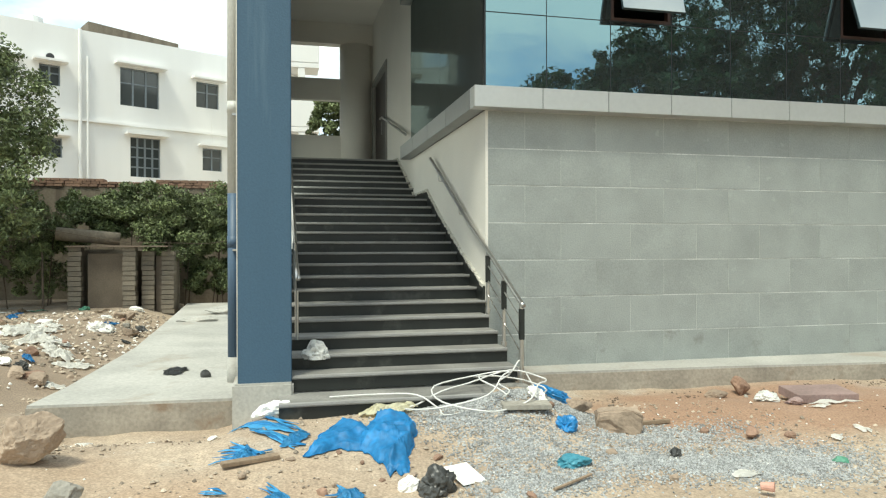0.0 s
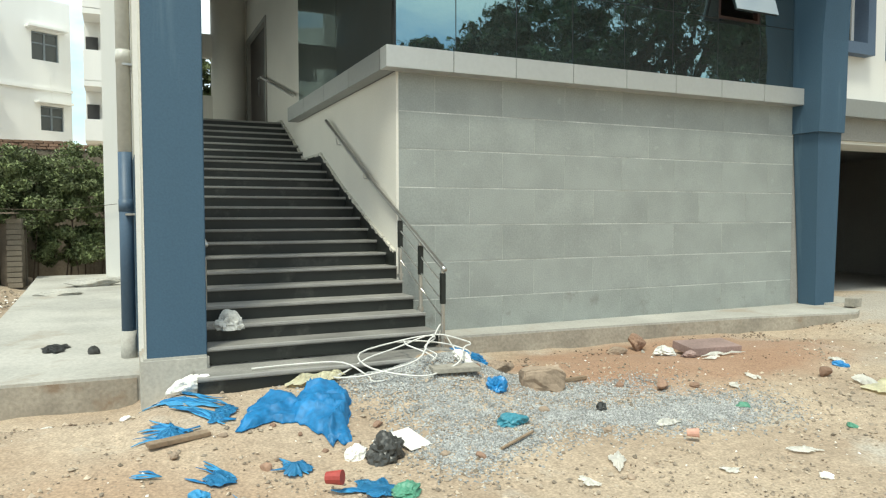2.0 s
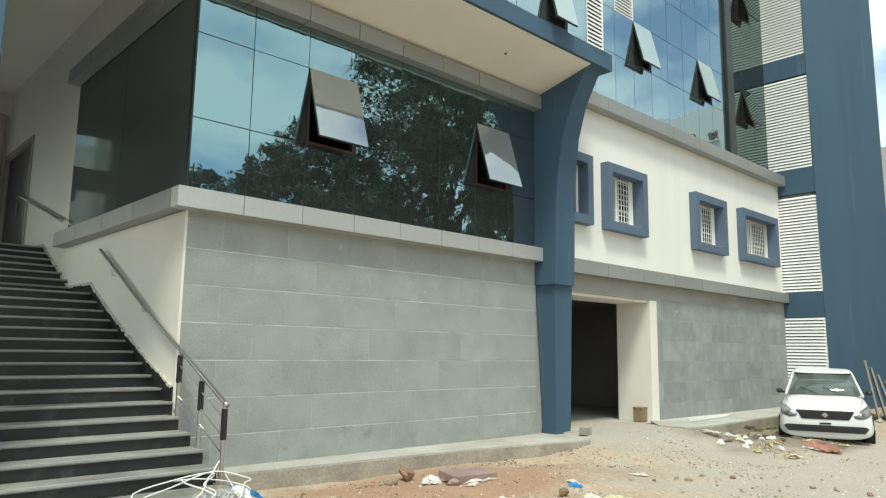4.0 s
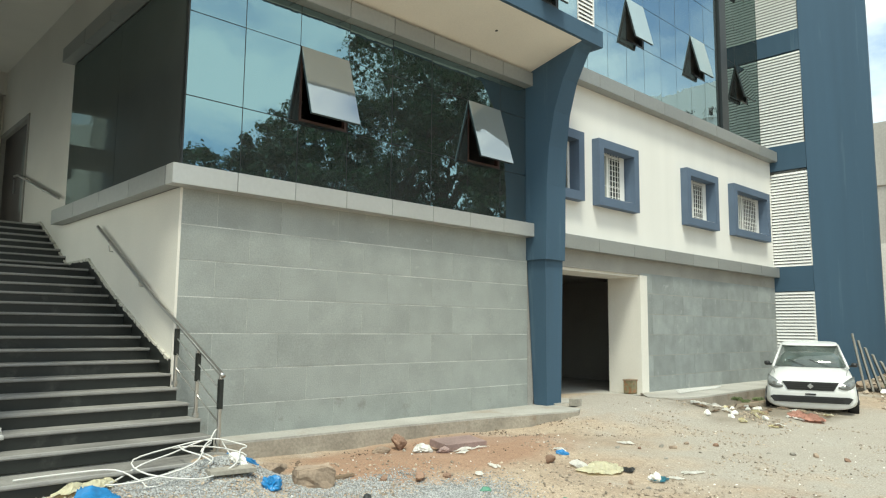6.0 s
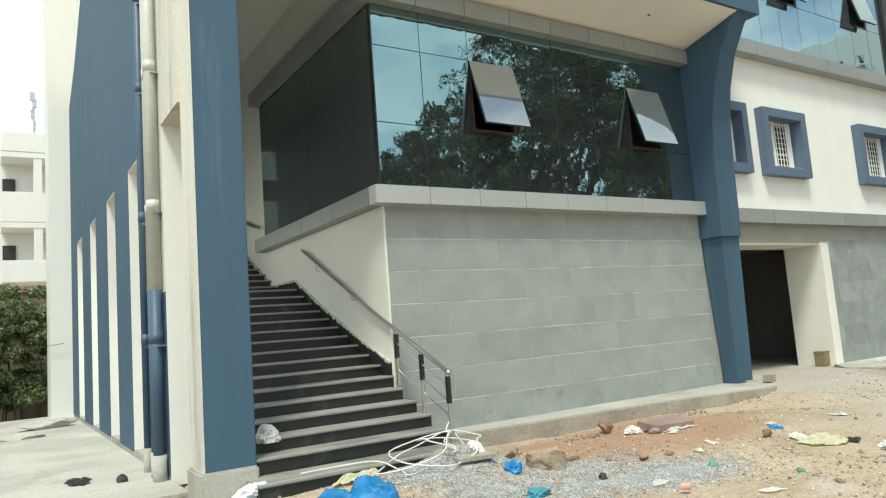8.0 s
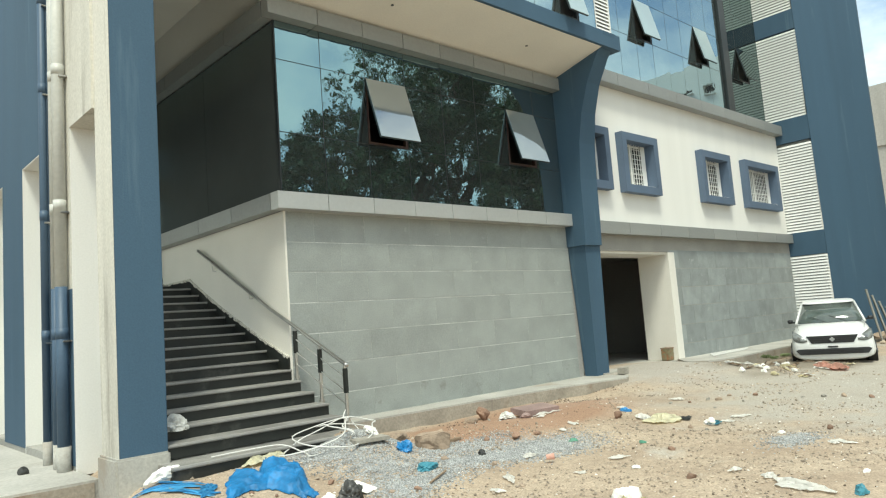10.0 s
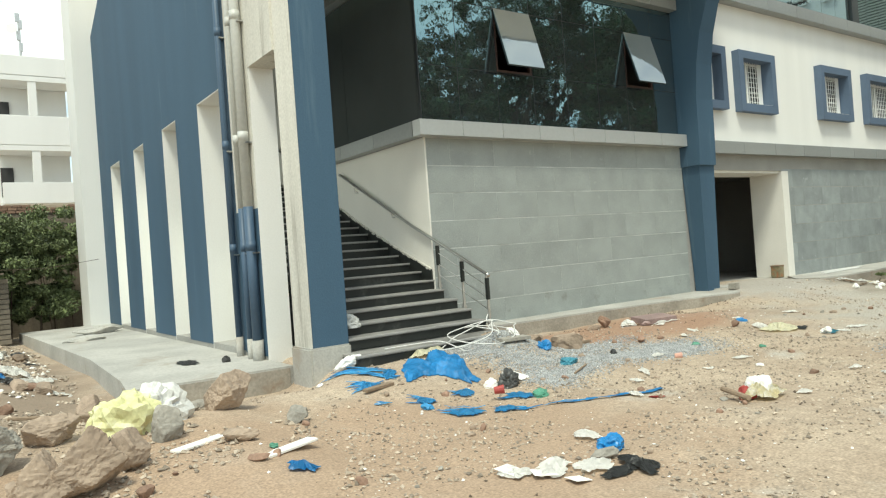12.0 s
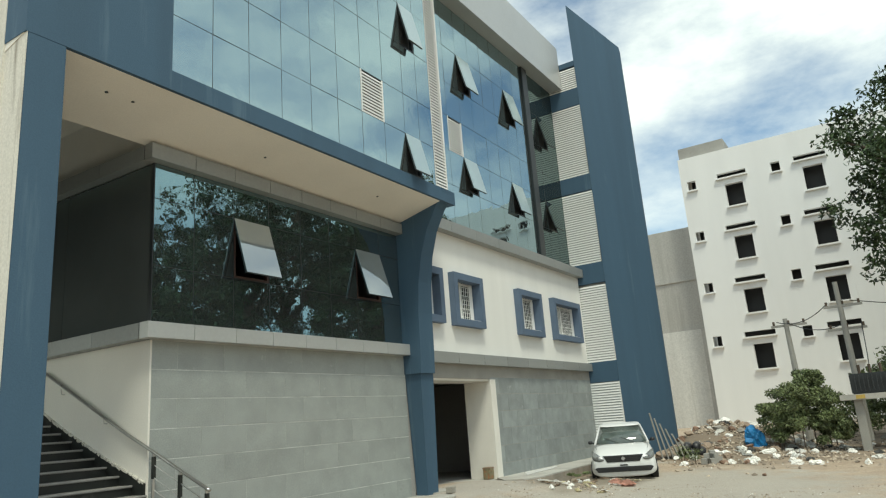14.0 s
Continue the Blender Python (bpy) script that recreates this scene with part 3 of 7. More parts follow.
structure("strip_back", box(8.72, 7.2, 6.93, 9.24, 7.3, 14.3), M_PANEL_DK, "grey backing behind the louvre strip", "wall")

# body of the building behind the glass
bb = bmesh.new()
add_box(bb, 1.6, 7.5, 7.52, 9.24, 18.0, 14.3)
add_box(bb, 1.6, 7.5, 6.95, 9.24, 8.28, 7.52)
add_box(bb, 9.25, 8.62, 6.46, 19.25, 18.0, 13.7)
structure("building_body", bb, M_INSIDE, "dark interior mass behind the curtain walls", "building")
structure("parapet", prism([(7.85, 13.6), (8.5, 13.6), (8.5, 15.3), (7.85, 15.3)], "x", 9.25, 19.24), M_PANEL, "pale panel clad parapet over the wing", "parapet")

# blue fin at the end of the wing, with louvred bays
fin_bm = bmesh.new()
ring = [[fin_bm.verts.new(v) for v in ((19.25 + d, 7.05 + d * 0.2, -0.2), (19.25 + d, 7.28 + d * 0.2, 16.95), (22.0 + d, 6.26 + d * 0.2, 16.0), (22.0 + d, 6.20 + d * 0.2, -0.2))] for d in (0.0, 0.45)]
fin_bm.faces.new(ring[0])
fin_bm.faces.new(ring[1])
for i in range(4):
    fin_bm.faces.new((ring[0][i], ring[0][(i + 1) % 4], ring[1][(i + 1) % 4], ring[1][i]))
bmesh.ops.recalc_face_normals(fin_bm, faces=fin_bm.faces[:])
fin = structure("fin_wall", fin_bm, M_BLUE, "tall dark blue fin wall with slanted top", "wall")
fb = bmesh.new()
BAYS = [(0.36, 2.74), (3.42, 6.13), (6.84, 9.50), (10.1, 12.82), (13.5, 14.4)]
z = -0.2
for a, b in BAYS + [(14.6, 14.6)]:
    add_box(fb, 19.253, 7.06 + 0.0132 * a, z, 19.65, 8.5, a)
    z = b
structure("fin_bands", fb, M_BLUE, "blue bands between the louvred bays", "wall")
for a, b in BAYS:
    lv = tagged(new("louvre_bay"), "bay of white horizontal louvres in the blue end wall", "louvre", kind="structure")
    me = mesh_of("slat", prism([(19.25, 0.005), (19.275, 0.066), (19.282, 0.064), (19.257, 0.0)], "y", 7.055 + 0.0132 * b, 8.5), M_WHITE_AL)
    for i in range(int((b - a) / 0.085)):
        s = new("slat", me)
        s.parent = lv
        s.location.z = a + i * 0.085
structure("fin_back", box(19.40, 7.22, 0.0, 19.5, 8.5, 14.6), M_PANEL_DK, "grey sheet behind the louvres", "wall")

# gateway
gb = bmesh.new()
add_box(gb, 12.225, 8.11, 0.0, 12.5, 8.9, 2.785)
structure("gate_jamb", gb, M_CREAM, "cream plastered jamb of the gateway", "wall")
structure("gate_soffit", box(9.4, 8.16, 2.74, 12.26, 8.9, 2.80), M_CREAM, "cream soffit of the gateway", "ceiling")
gi = bmesh.new()
add_box(gi, 8.95, 8.44, -0.2, 9.1, 16.0, 3.2)
add_box(gi, 12.5, 8.9, -0.2, 15.0, 9.05, 3.2)
add_box(gi, 15.0, 8.9, -0.2, 15.2, 16.0, 3.2)
add_box(gi, 8.9, 16.0, -0.2, 15.2, 16.2, 3.2)
add_box(gi, 8.9, 8.46, 2.9, 15.2, 16.2, 3.2)
structure("parking_inside", gi, M_INSIDE, "dark parking hall behind the gateway", "room")
structure("gate_floor", prism([(9.3, 16.0), (9.3, 8.1), (12.26, 8.1), (15.0, 9.0), (15.0, 16.0)], "z", 0.0, 0.33), M_CONCRETE, "dusty concrete floor of the gateway", "floor")


# ---- staircase ----
stairs = tagged(new("staircase"), "black granite staircase with pale worn nosings, dusty", "staircase", kind="structure")


def step(i, y, z, depth, x0=0.285, x1=2.495, y_end=None):
    st = part("step", box(x0, y + 0.02, z - 0.139, x1, y + depth + 0.02, z - 0.03), M_BLACK_GRANITE, stairs)
    part("tread", box(x0 - 0.0, y, z - 0.03, x1 + (0.02 if x1 > 2.5 else 0), y + depth + 0.02, z, 0.004), M_TREAD, st)
    part("nosing", box(x0 + 0.002, y - 0.004, z - 0.02, x1, y + 0.05, z + 0.002, 0.003), M_NOSING, st)


T, R, Y0, Z0 = 0.318, 0.1382, 6.783, 0.3926
step(0, 6.66, 0.375, 0.44, 0.17, 2.50)
for i in range(1, 15):
    step(i, Y0 + T * i, Z0 + R * i, T, 0.285, 2.44 if i < 5 else 2.495)
LAND_Y, LAND_Z = Y0 + T * 15, Z0 + R * 15
step(15, LAND_Y, LAND_Z, 0.98)
for i in range(7):
    step(16 + i, LAND_Y + 0.96 + T * i, LAND_Z + R * (i + 1), T if i < 6 else 4.0)
TOP_Y, TOP_Z = LAND_Y + 0.96 + T * 6, LAND_Z + R * 7
under = bmesh.new()
add_prism(under, [(6.74, -0.2), (6.74, 0.2), (LAND_Y + 0.05, LAND_Z - 0.16), (LAND_Y + 1.0, LAND_Z - 0.16), (TOP_Y + 0.05, TOP_Z - 0.16), (18.4, TOP_Z - 0.16), (18.4, -0.2)], "x", 0.29, 2.43)
part("stair_body", under, M_CEMENT, stairs)
STRING = [(8.42, 1.24), (9.36, 1.60), (10.46, 2.06), (11.5, 2.55), (11.6, 2.61), (12.75, 2.61), (13.6, 3.05), (14.5, 3.47), (15.9, 3.50)]
part("skirting", prism(STRING + [(y, z - 0.34) for y, z in STRING[::-1]], "x", 2.474, 2.4985), M_BLACK_GRANITE, stairs, "black granite skirting on the stair wall")
rng = random.Random(12)
rag_bm = bmesh.new()
for (ya, za), (yb, zb) in zip(STRING, STRING[1:]):
    steps = max(2, int((yb - ya) / 0.07))
    for k in range(steps):
        f = (k + rng.random() * 0.6) / steps
        y, z, w, h = ya + (yb - ya) * f, za + (zb - za) * f, rng.uniform(0.03, 0.08), rng.choice((0.006, 0.010, 0.016, 0.028))
        tilt = (zb - za) / (yb - ya) * w
        add_prism(rag_bm, [(y, z - h), (y + w, z + tilt - h * rng.uniform(0.3, 1.0)), (y + w, z + tilt + 0.02), (y, z + 0.02)], "x", 2.466 - 0.004 * rng.random(), 2.499)
part("plaster_edge", rag_bm, M_CREAM_OLD, stairs, "ragged dirty plaster edge above the skirting")
part("stair_foot", box(0.17, 6.68, -0.2, 2.50, 7.0, 0.236), M_BLACK_GRANITE, stairs)

# landing back: parapet, column and beam
lb = bmesh.new()
add_box(lb, -0.2, 18.4, 3.3, 2.5, 18.6, 4.5)
add_box(lb, -0.2, 18.4, 5.39, 1.75, 18.6, 5.93)
add_box(lb, 2.1, 18.4, 4.5, 2.5, 18.6, 6.78)
structure("landing_parapet", lb, M_CREAM, "cream parapet and beam at the back of the landing", "wall")
structure("landing_column", tube((2.08, 18.5, 3.4), (2.08, 18.5, 6.78), 0.40, 28), M_CREAM, "round cream column on the landing", "column", smooth=True)
door = structure("door_landing", box(2.56, 16.02, 3.43, 2.60, 18.28, 5.74), M_DOOR, "dark brown double door with a narrow glass strip on the landing", "door")
jamb_bm = bmesh.new()
for y0, y1, z0, z1 in ((15.93, 16.03, 3.43, 5.84), (18.24, 18.34, 3.43, 5.84), (16.03, 18.24, 5.74, 5.84)):
    add_box(jamb_bm, 2.475, y0, z0, 2.62, y1, z1)
part("door_frame", jamb_bm, M_CEMENT, door)
part("glass_strip", box(2.552, 16.35, 3.9, 2.558, 16.55, 5.3), M_GLASS_VEILED, door)
part("door_handle", tube((2.535, 17.05, 4.35), (2.535, 17.05, 4.65), 0.014, 8), M_STEEL, door)

# ---- striped side wall ----
XO, XI = -0.22, 0.12
blue_bm = bmesh.new()
edges = [9.2, 9.58, 10.68, 11.92, 12.85, 14.3, 15.2, 16.6, 17.65, 19.0]
for a, b in zip(edges[0::2], edges[1::2]):
    add_box(blue_bm, XO, a, 0.32, XI, b, 4.1)
add_prism(blue_bm, [(9.2, 4.1), (19.0, 4.1), (19.0, 7.6), (17.6, 8.2), (14.0, 10.5), (9.2, 13.5)], "x", XO, XI)
structure("wall_stripes", blue_bm, M_BLUE, "blue side wall cut by tall narrow slots", "wall")
pb = bmesh.new()
add_box(pb, XO, 8.40, 2.25, XI, 9.2, 4.1)
add_box(pb, XO, 7.56, 4.1, XI, 9.2, 12.5)
structure("wall_pier", pb, M_CREAM_OLD, "weathered cream pier with water streaks behind the pipes", "wall")
structure("wall_pier_low", box(XO, 8.40, 0.3, XI, 9.2, 2.25), M_BLUE, "blue painted foot of the pier", "wall")
structure("wall_plinth", box(XO + 0.006, 8.42, 0.0, XI, 19.0, 0.345), M_CEMENT, "bare cement plinth under the striped wall", "wall")
jb = bmesh.new()
for y in (8.39, 10.67, 12.84, 15.19, 17.64):
    add_box(jb, XO + 0.004, y - 0.008, 0.2, XI + (0.0 if y < 9 else 0.13), y + 0.004, 4.1)
for y0, y1 in ((9.58, 10.66), (11.92, 12.83), (14.3, 15.18), (16.6, 17.63)):
    add_box(jb, XO + 0.004, y0 + 0.003, 4.085, XI + 0.02, y1, 4.099)
structure("slot_jambs", jb, M_WHITE, "cream inner faces of the wall slots", "wall")
wh = bmesh.new()
add_box(wh, XO - 0.45, 19.0, 0.0, XI, 20.2, 14.0)
add_box(wh, XO + 0.40, 9.2, 7.5, XO + 0.5, 19.0, 14.0)
wall_end = structure("wall_side_end", wh, M_WHITE, "white painted end and upper part of the side wall", "wall")
for k in range(9):
    part("rib", box(XO + 0.1, 9.3 + k * 1.08, 7.5, XO + 0.4, 9.9 + k * 1.08, 14.0), M_WHITE, wall_end)


# ---- stone cladding: each slab a piece ----
def cladding(root, x0, x1, y, zs, width, mat, seed):
    rng = random.Random(seed)
    shared = {}
    for r, (z0, z1) in enumerate(zip(zs, zs[1:])):
        x = x0
        w = width / 2 if (len(zs) - r) % 2 == 0 else width
        while x < x1 - 0.02:
            e = min(x1, x + w)
            if x1 - e < 0.12:
                e = x1
            key = (round(e - x, 3), round(z1 - z0, 3))
            if key not in shared:
                shared[key] = mesh_of("slab", box(0.002, 0, 0.006, e - x - 0.002, 0.03, z1 - z0 - 0.006, 0.0012), mat)
            s = new("slab", shared[key])
            s.parent = root
            s.location = (x, y + rng.uniform(-0.001, 0.001), z0)
            x, w = e, width


# ---- windows of the wing ----
M_PANE = material("dark_window_glass", (0.05, 0.06, 0.06), 0.08, vary=0.1, bump=0.0, spec=0.8)
M_PANE_PALE = material("frosted_window_glass", (0.34, 0.36, 0.33), 0.15, vary=0.15, bump=0.0, spec=0.8)
M_FRAME_BLUE = material("slate_blue_paint", (0.10, 0.145, 0.215), 0.7, vary=0.12, big=1.5, fine=40, bump=0.15)


def wing_window(i, x0, x1):
    z0, z1, y = 4.06, 5.385, 7.95
    w = tagged(new(f"window_{i}"), "sliding window with white frame and bars in a deep slate-blue surround", "window", kind="structure")
    b = 0.17
    fr = bmesh.new()
    for a in ((x0, z0, x0 + b, z1), (x1 - b, z0, x1, z1), (x0 + b, z0, x1 - b, z0 + b), (x0 + b, z1 - b, x1 - b, z1)):
        add_box(fr, a[0], y, a[1], a[2], 8.30, a[3])
    bmesh.ops.remove_doubles(fr, verts=fr.verts[:], dist=1e-5)
    part("surround", fr, M_FRAME_BLUE, w)
    a0, a1, c0, c1 = x0 + b, x1 - b, z0 + b, z1 - b
    sill = part("window_sill", box(a0 + 0.002, 8.0, c0, a1 - 0.002, 8.2, c0 + 0.02, 0.003), M_WHITE_AL, w)
    mid = a0 + (a1 - a0) * 0.45
    for n, (p, q, yy) in enumerate(((a0, mid + 0.03, 8.20), (mid - 0.01, a1, 8.235))):
        sf = bmesh.new()
        for t in ((p, c0 + 0.02, p + 0.06, c1), (q - 0.06, c0 + 0.02, q, c1), (p + 0.06, c0 + 0.02, q - 0.06, c0 + 0.07), (p + 0.06, c1 - 0.05, q - 0.06, c1)):
            add_box(sf, t[0], yy, t[1], t[2], yy + 0.03, t[3])
        f = part("window_frame", sf, M_WHITE_AL, w)
        part("pane", box(p + 0.06, yy + 0.012, c0 + 0.07, q - 0.06, yy + 0.018, c1 - 0.05), M_PANE_PALE if n == 0 else M_PANE, f)
    part("inner_jamb", box(a1 - 0.20, 8.185, c0 + 0.02, a1 - 0.03, 8.197, c1, 0.003), M_WHITE_AL, w)
    gr = part("grille", box(a0, 8.172, c0 + 0.3, a1 - 0.2, 8.178, c0 + 0.308), M_WHITE_AL, w)
    n = int((a1 - a0 - 0.2) / 0.10)
    for k in range(1, n):
        x = a0 + (a1 - a0 - 0.2) * k / n
        part("bar", box(x - 0.005, 8.16, c0 + 0.02, x + 0.005, 8.172, c1), M_WHITE_AL, gr)
    for k in range(1, 9):
        z = c0 + (c1 - c0) * k / 9
        part("bar", box(mid, 8.173, z - 0.005, a1 - 0.2, 8.178, z + 0.005), M_WHITE_AL, gr)


for i, (a, b) in enumerate(WINDOWS):
    if i:
        wing_window(i + 1, a, b)
w1 = tagged(new("window_1"), "window in a slate-blue surround half hidden by the column", "window", kind="structure")
fr = bmesh.new()
for a in ((9.9, 4.06, 10.07, 5.385), (9.43, 4.06, 9.9, 4.23), (9.43, 5.215, 9.9, 5.385)):
    add_box(fr, a[0], 7.95, a[1], a[2], 8.30, a[3])
part("surround", fr, M_FRAME_BLUE, w1)
part("pane", box(9.25, 8.2, 4.26, 9.9, 8.21, 5.23), M_PANE, w1)
part("window_frame", box(9.84, 8.18, 4.26, 9.9, 8.2, 5.23), M_WHITE_AL, w1)


# ---- railings ----
def tube_path(points, r, sides=8):
    """A round bar or cord swept along points."""
    bm = bmesh.new()
    pts = [Vector(p) for p in points]
    rings = []
    for i, p in enumerate(pts):
        d = (pts[min(i + 1, len(pts) - 1)] - pts[max(i - 1, 0)]).normalized()
        q = d.to_track_quat('Z', 'Y').to_matrix()
        rings.append([bm.verts.new(p + q @ Vector((r * math.cos(2 * math.pi * k / sides), r * math.sin(2 * math.pi * k / sides), 0))) for k in range(sides)])
    for a, b in zip(rings, rings[1:]):
        best = min(range(sides), key=lambda s: sum((a[k].co - b[(k + s) % sides].co).length for k in range(sides)))
        for k in range(sides):
            bm.faces.new((a[k], a[(k + 1) % sides], b[(k + 1 + best) % sides], b[(k + best) % sides]))
    bm.faces.new(rings[0][::-1])
    bm.faces.new(rings[-1])
    return bm


def rail_z(y):
    return 1.15 + 0.445 * (y - 7.05)


def stair_rail():
    rail = thing("stair_railing", "dusty stainless steel stair railing with three posts and thin cross bars", "railing")
    x = 2.465
    part("handrail", tube_path([(x, 7.02, rail_z(7.05) - 0.02), (x, 7.06, rail_z(7.05)), (x, 8.2, rail_z(8.2)), (2.452, 8.8, rail_z(8.8)), (2.43, 11.1, rail_z(11.1) + 0.1)], 0.024, 12), M_STEEL, rail, smooth=True)
    for y, foot in ((7.07, 0.34), (7.62, 0.55), (8.2, 0.85)):
        p = part("post", tube((x, y, foot), (x, y, rail_z(y)), 0.021, 12), M_STEEL, rail)
        part("collar", tube((x, y, foot + 0.12), (x, y, foot + 0.16), 0.034, 12), M_STEEL, p)
        # black box added round the post, imitating a dark reflection in the chrome
        part("post_reflection", box(x - 0.024, y - 0.024, rail_z(y) - 0.36, x + 0.024, y + 0.024, rail_z(y) - 0.06, 0.004), M_BLACK_GRANITE, p, "dark box imitating the reflection on the chrome post")
    for k, drop in enumerate((0.17, 0.34, 0.50)):
        part("cross_bar", tube((x, 7.07, rail_z(7.07) - drop), (x, 8.2, rail_z(8.2) - drop), 0.008, 8), M_STEEL, rail)
    for y in (9.4, 10.6):
        part("bracket", tube_path([(2.5, y, rail_z(y) - 0.07), (2.45, y, rail_z(y) - 0.07), (2.435, y, rail_z(y) + 0.02)], 0.009, 8), M_STEEL, rail)


stair_rail()
upper_rail = thing("landing_handrail", "steel handrail fixed to the cream landing wall", "handrail")
part("bar", tube_path([(2.42, 13.2, 3.75), (2.42, 16.2, 4.6), (2.42, 16.5, 4.62)], 0.024, 10), M_STEEL, upper_rail, smooth=True)
part("bracket", tube((2.5, 14.5, 4.05), (2.42, 14.5, 4.12), 0.01, 8), M_STEEL, upper_rail)


def left_rail():
    rail = thing("stair_railing", "stainless steel railing along the open side of the stairs, dusty", "railing")
    def z(y):
        return 0.33 + 0.4615 * (y - 6.68) + 0.66
    part("handrail", tube_path([(0.36, 7.75, z(7.75) - 0.1), (0.36, 8.6, z(8.6) - 0.35), (0.34, 11.2, z(11.2) - 0.1)], 0.024, 10), M_STEEL, rail, smooth=True)
    for y in (7.75, 8.8, 9.9, 11.0):
        foot = 0.33 + 0.15 * int((y - 6.68) / 0.325)
        part("post", tube((0.345, y, foot), (0.345, y, z(y) - 0.22), 0.02, 10), M_STEEL, rail)
    for d in (0.3, 0.42, 0.54):
        part("cross_bar", tube((0.345, 7.75, z(7.75) - d), (0.345, 11.0, z(11.0) - d), 0.008, 8), M_STEEL, rail)


left_rail()

# ---- drain pipes ----
M_PIPE = material("grey_cream_plastic_pipe", (0.54, 0.54, 0.50), 0.45, vary=0.12, big=1.5, fine=20, bump=0.03, stain=((0.30, 0.28, 0.23), 2.5, 0.62))
M_PIPE_BLUE = material("blue_painted_pipe", (0.060, 0.105, 0.165), 0.5, vary=0.12, big=2)


def drain_pipe(y, x, r, split, top, label):
    p = thing("drain_pipe", label, "drain pipe", "drain pipes beside the pillar")
    part("foot", tube((x, y, 0.18), (x, y, 0.52), r * 1.15, 16), M_CONCRETE, p, "bare cement collar", True)
    if split:
        part("lower_pipe", tube((x, y, 0.5), (x, y, split), r * 1.01, 16), M_PIPE_BLUE, p, "blue painted lower length", True)
    part("upper_pipe", tube((x, y, split or 0.5), (x, y, top), r, 16), M_PIPE if split else M_PIPE_BLUE, p, smooth=True)
    for z in (1.7, 3.15, 4.75, 5.9):
        c = part("socket", tube((x, y, z), (x, y, z + 0.12), r * 1.07, 16), M_PIPE_BLUE if not split or z < split else M_PIPE, p, smooth=True)
        part("clamp", box(x - 0.01, y - r * 1.5, z - 0.04, -0.2, y + r * 1.5, z - 0.02, 0.004), M_STEEL, c)


drain_pipe(8.52, -0.30, 0.065, 2.28, 7.6, "cream plastic downpipe painted blue near the ground")
drain_pipe(8.80, -0.29, 0.045, 2.28, 7.6, "slim cream plastic downpipe painted blue near the ground")
drain_pipe(9.25, -0.29, 0.045, 0, 7.6, "slim downpipe painted blue like the wall")


# ---- plants ----
def leaf_mesh(name, centres, per, spread, size, mat, seed):
    """A crown of single folded leaves scattered round clump centres."""
    rng = np.random.default_rng(seed)
    c = np.repeat(np.asarray(centres, float), per, axis=0)
    n = len(c)
    d = rng.normal(size=(n, 3))
    d /= np.linalg.norm(d, axis=1, keepdims=True)
    p = c[:, :3] + d * (rng.random((n, 1)) ** 0.45) * (c[:, 3:4] if c.shape[1] > 3 else spread) * np.array([1, 1, 0.75])
    a = rng.normal(size=(n, 3))
    a /= np.linalg.norm(a, axis=1, keepdims=True)
    b = np.cross(a, rng.normal(size=(n, 3)))
    b /= np.linalg.norm(b, axis=1, keepdims=True)
    s = size * rng.uniform(0.6, 1.3, (n, 1))
    up = np.cross(a, b) * s * 0.22
    verts = np.stack([p - a * s, p + b * s * 0.45 + up, p + a * s, p - b * s * 0.45 + up], 1).reshape(-1, 3)
    k = np.arange(n)[:, None] * 4
    faces = np.concatenate([k + [0, 1, 2], k + [0, 2, 3]], 0)
    me = bpy.data.meshes.new(name)
    me.from_pydata(verts.tolist(), [], faces.tolist())
    me.materials.append(mat)
    return me


def tree(name, label, x, y, h, r, seed, leaves, leaf, mat, base=0.0, low=0.3, category="tree", tiers=0):
    rng = random.Random(seed)
    t = thing(name, label, category)
    bm = bmesh.new()
    top = Vector((x + rng.uniform(-0.4, 0.4), y + rng.uniform(-0.4, 0.4), base + h * 0.55))
    add_tube(bm, (x, y, base - 0.3), top, h * 0.028, 10, h * 0.016)
    tips = []
    for i in range(9):
        ang = i * 2.4 + rng.uniform(-0.4, 0.4)
        f = rng.uniform(low + 0.05, 0.55)
        s = Vector((x, y, base)).lerp(top, f / 0.55)
        e = Vector((x + math.cos(ang) * r * rng.uniform(0.5, 0.9), y + math.sin(ang) * r * rng.uniform(0.5, 0.9), base + h * rng.uniform(0.5, 0.9)))
        m = s.lerp(e, 0.5) + Vector((0, 0, h * 0.05))
        add_tube(bm, s, m, h * 0.011, 7, h * 0.007)
        add_tube(bm, m, e, h * 0.007, 6, h * 0.003)
        tips += [e, m, s.lerp(e, 0.75)]
    part("trunk", bm, M_BARK, t)
    cl = []
    for i in range(int(leaves / 90)):
        thin = tiers and i >= len(tips) and rng.random() < 0.5
        if i < len(tips):
            p = tips[i]
        else:
            ang, rr, zz = rng.uniform(0, 6.283), math.sqrt(rng.random()), rng.uniform(low, 1.0)
            if tiers:
                zz = round(zz * tiers) / tiers + rng.gauss(0, 0.018) - 0.05 * rr
                if zz < 0.66 and (thin or rng.random() < 0.45):
                    continue
            wide = r * math.sqrt(max(0.05, 1 - ((zz - 0.62) / 0.42) ** 2)) * (0.8 + 0.35 * noise.noise((ang * 0.9, zz * 3, seed)))
            p = Vector((x + math.cos(ang) * rr * wide, y + math.sin(ang) * rr * wide, base + h * zz))
        cl.append((*p, rng.uniform(0.08, 0.17) * r))
    ob = new("crown", leaf_mesh("crown", cl, 90, 1.0, leaf, mat, seed))
    ob.parent = t
    return t


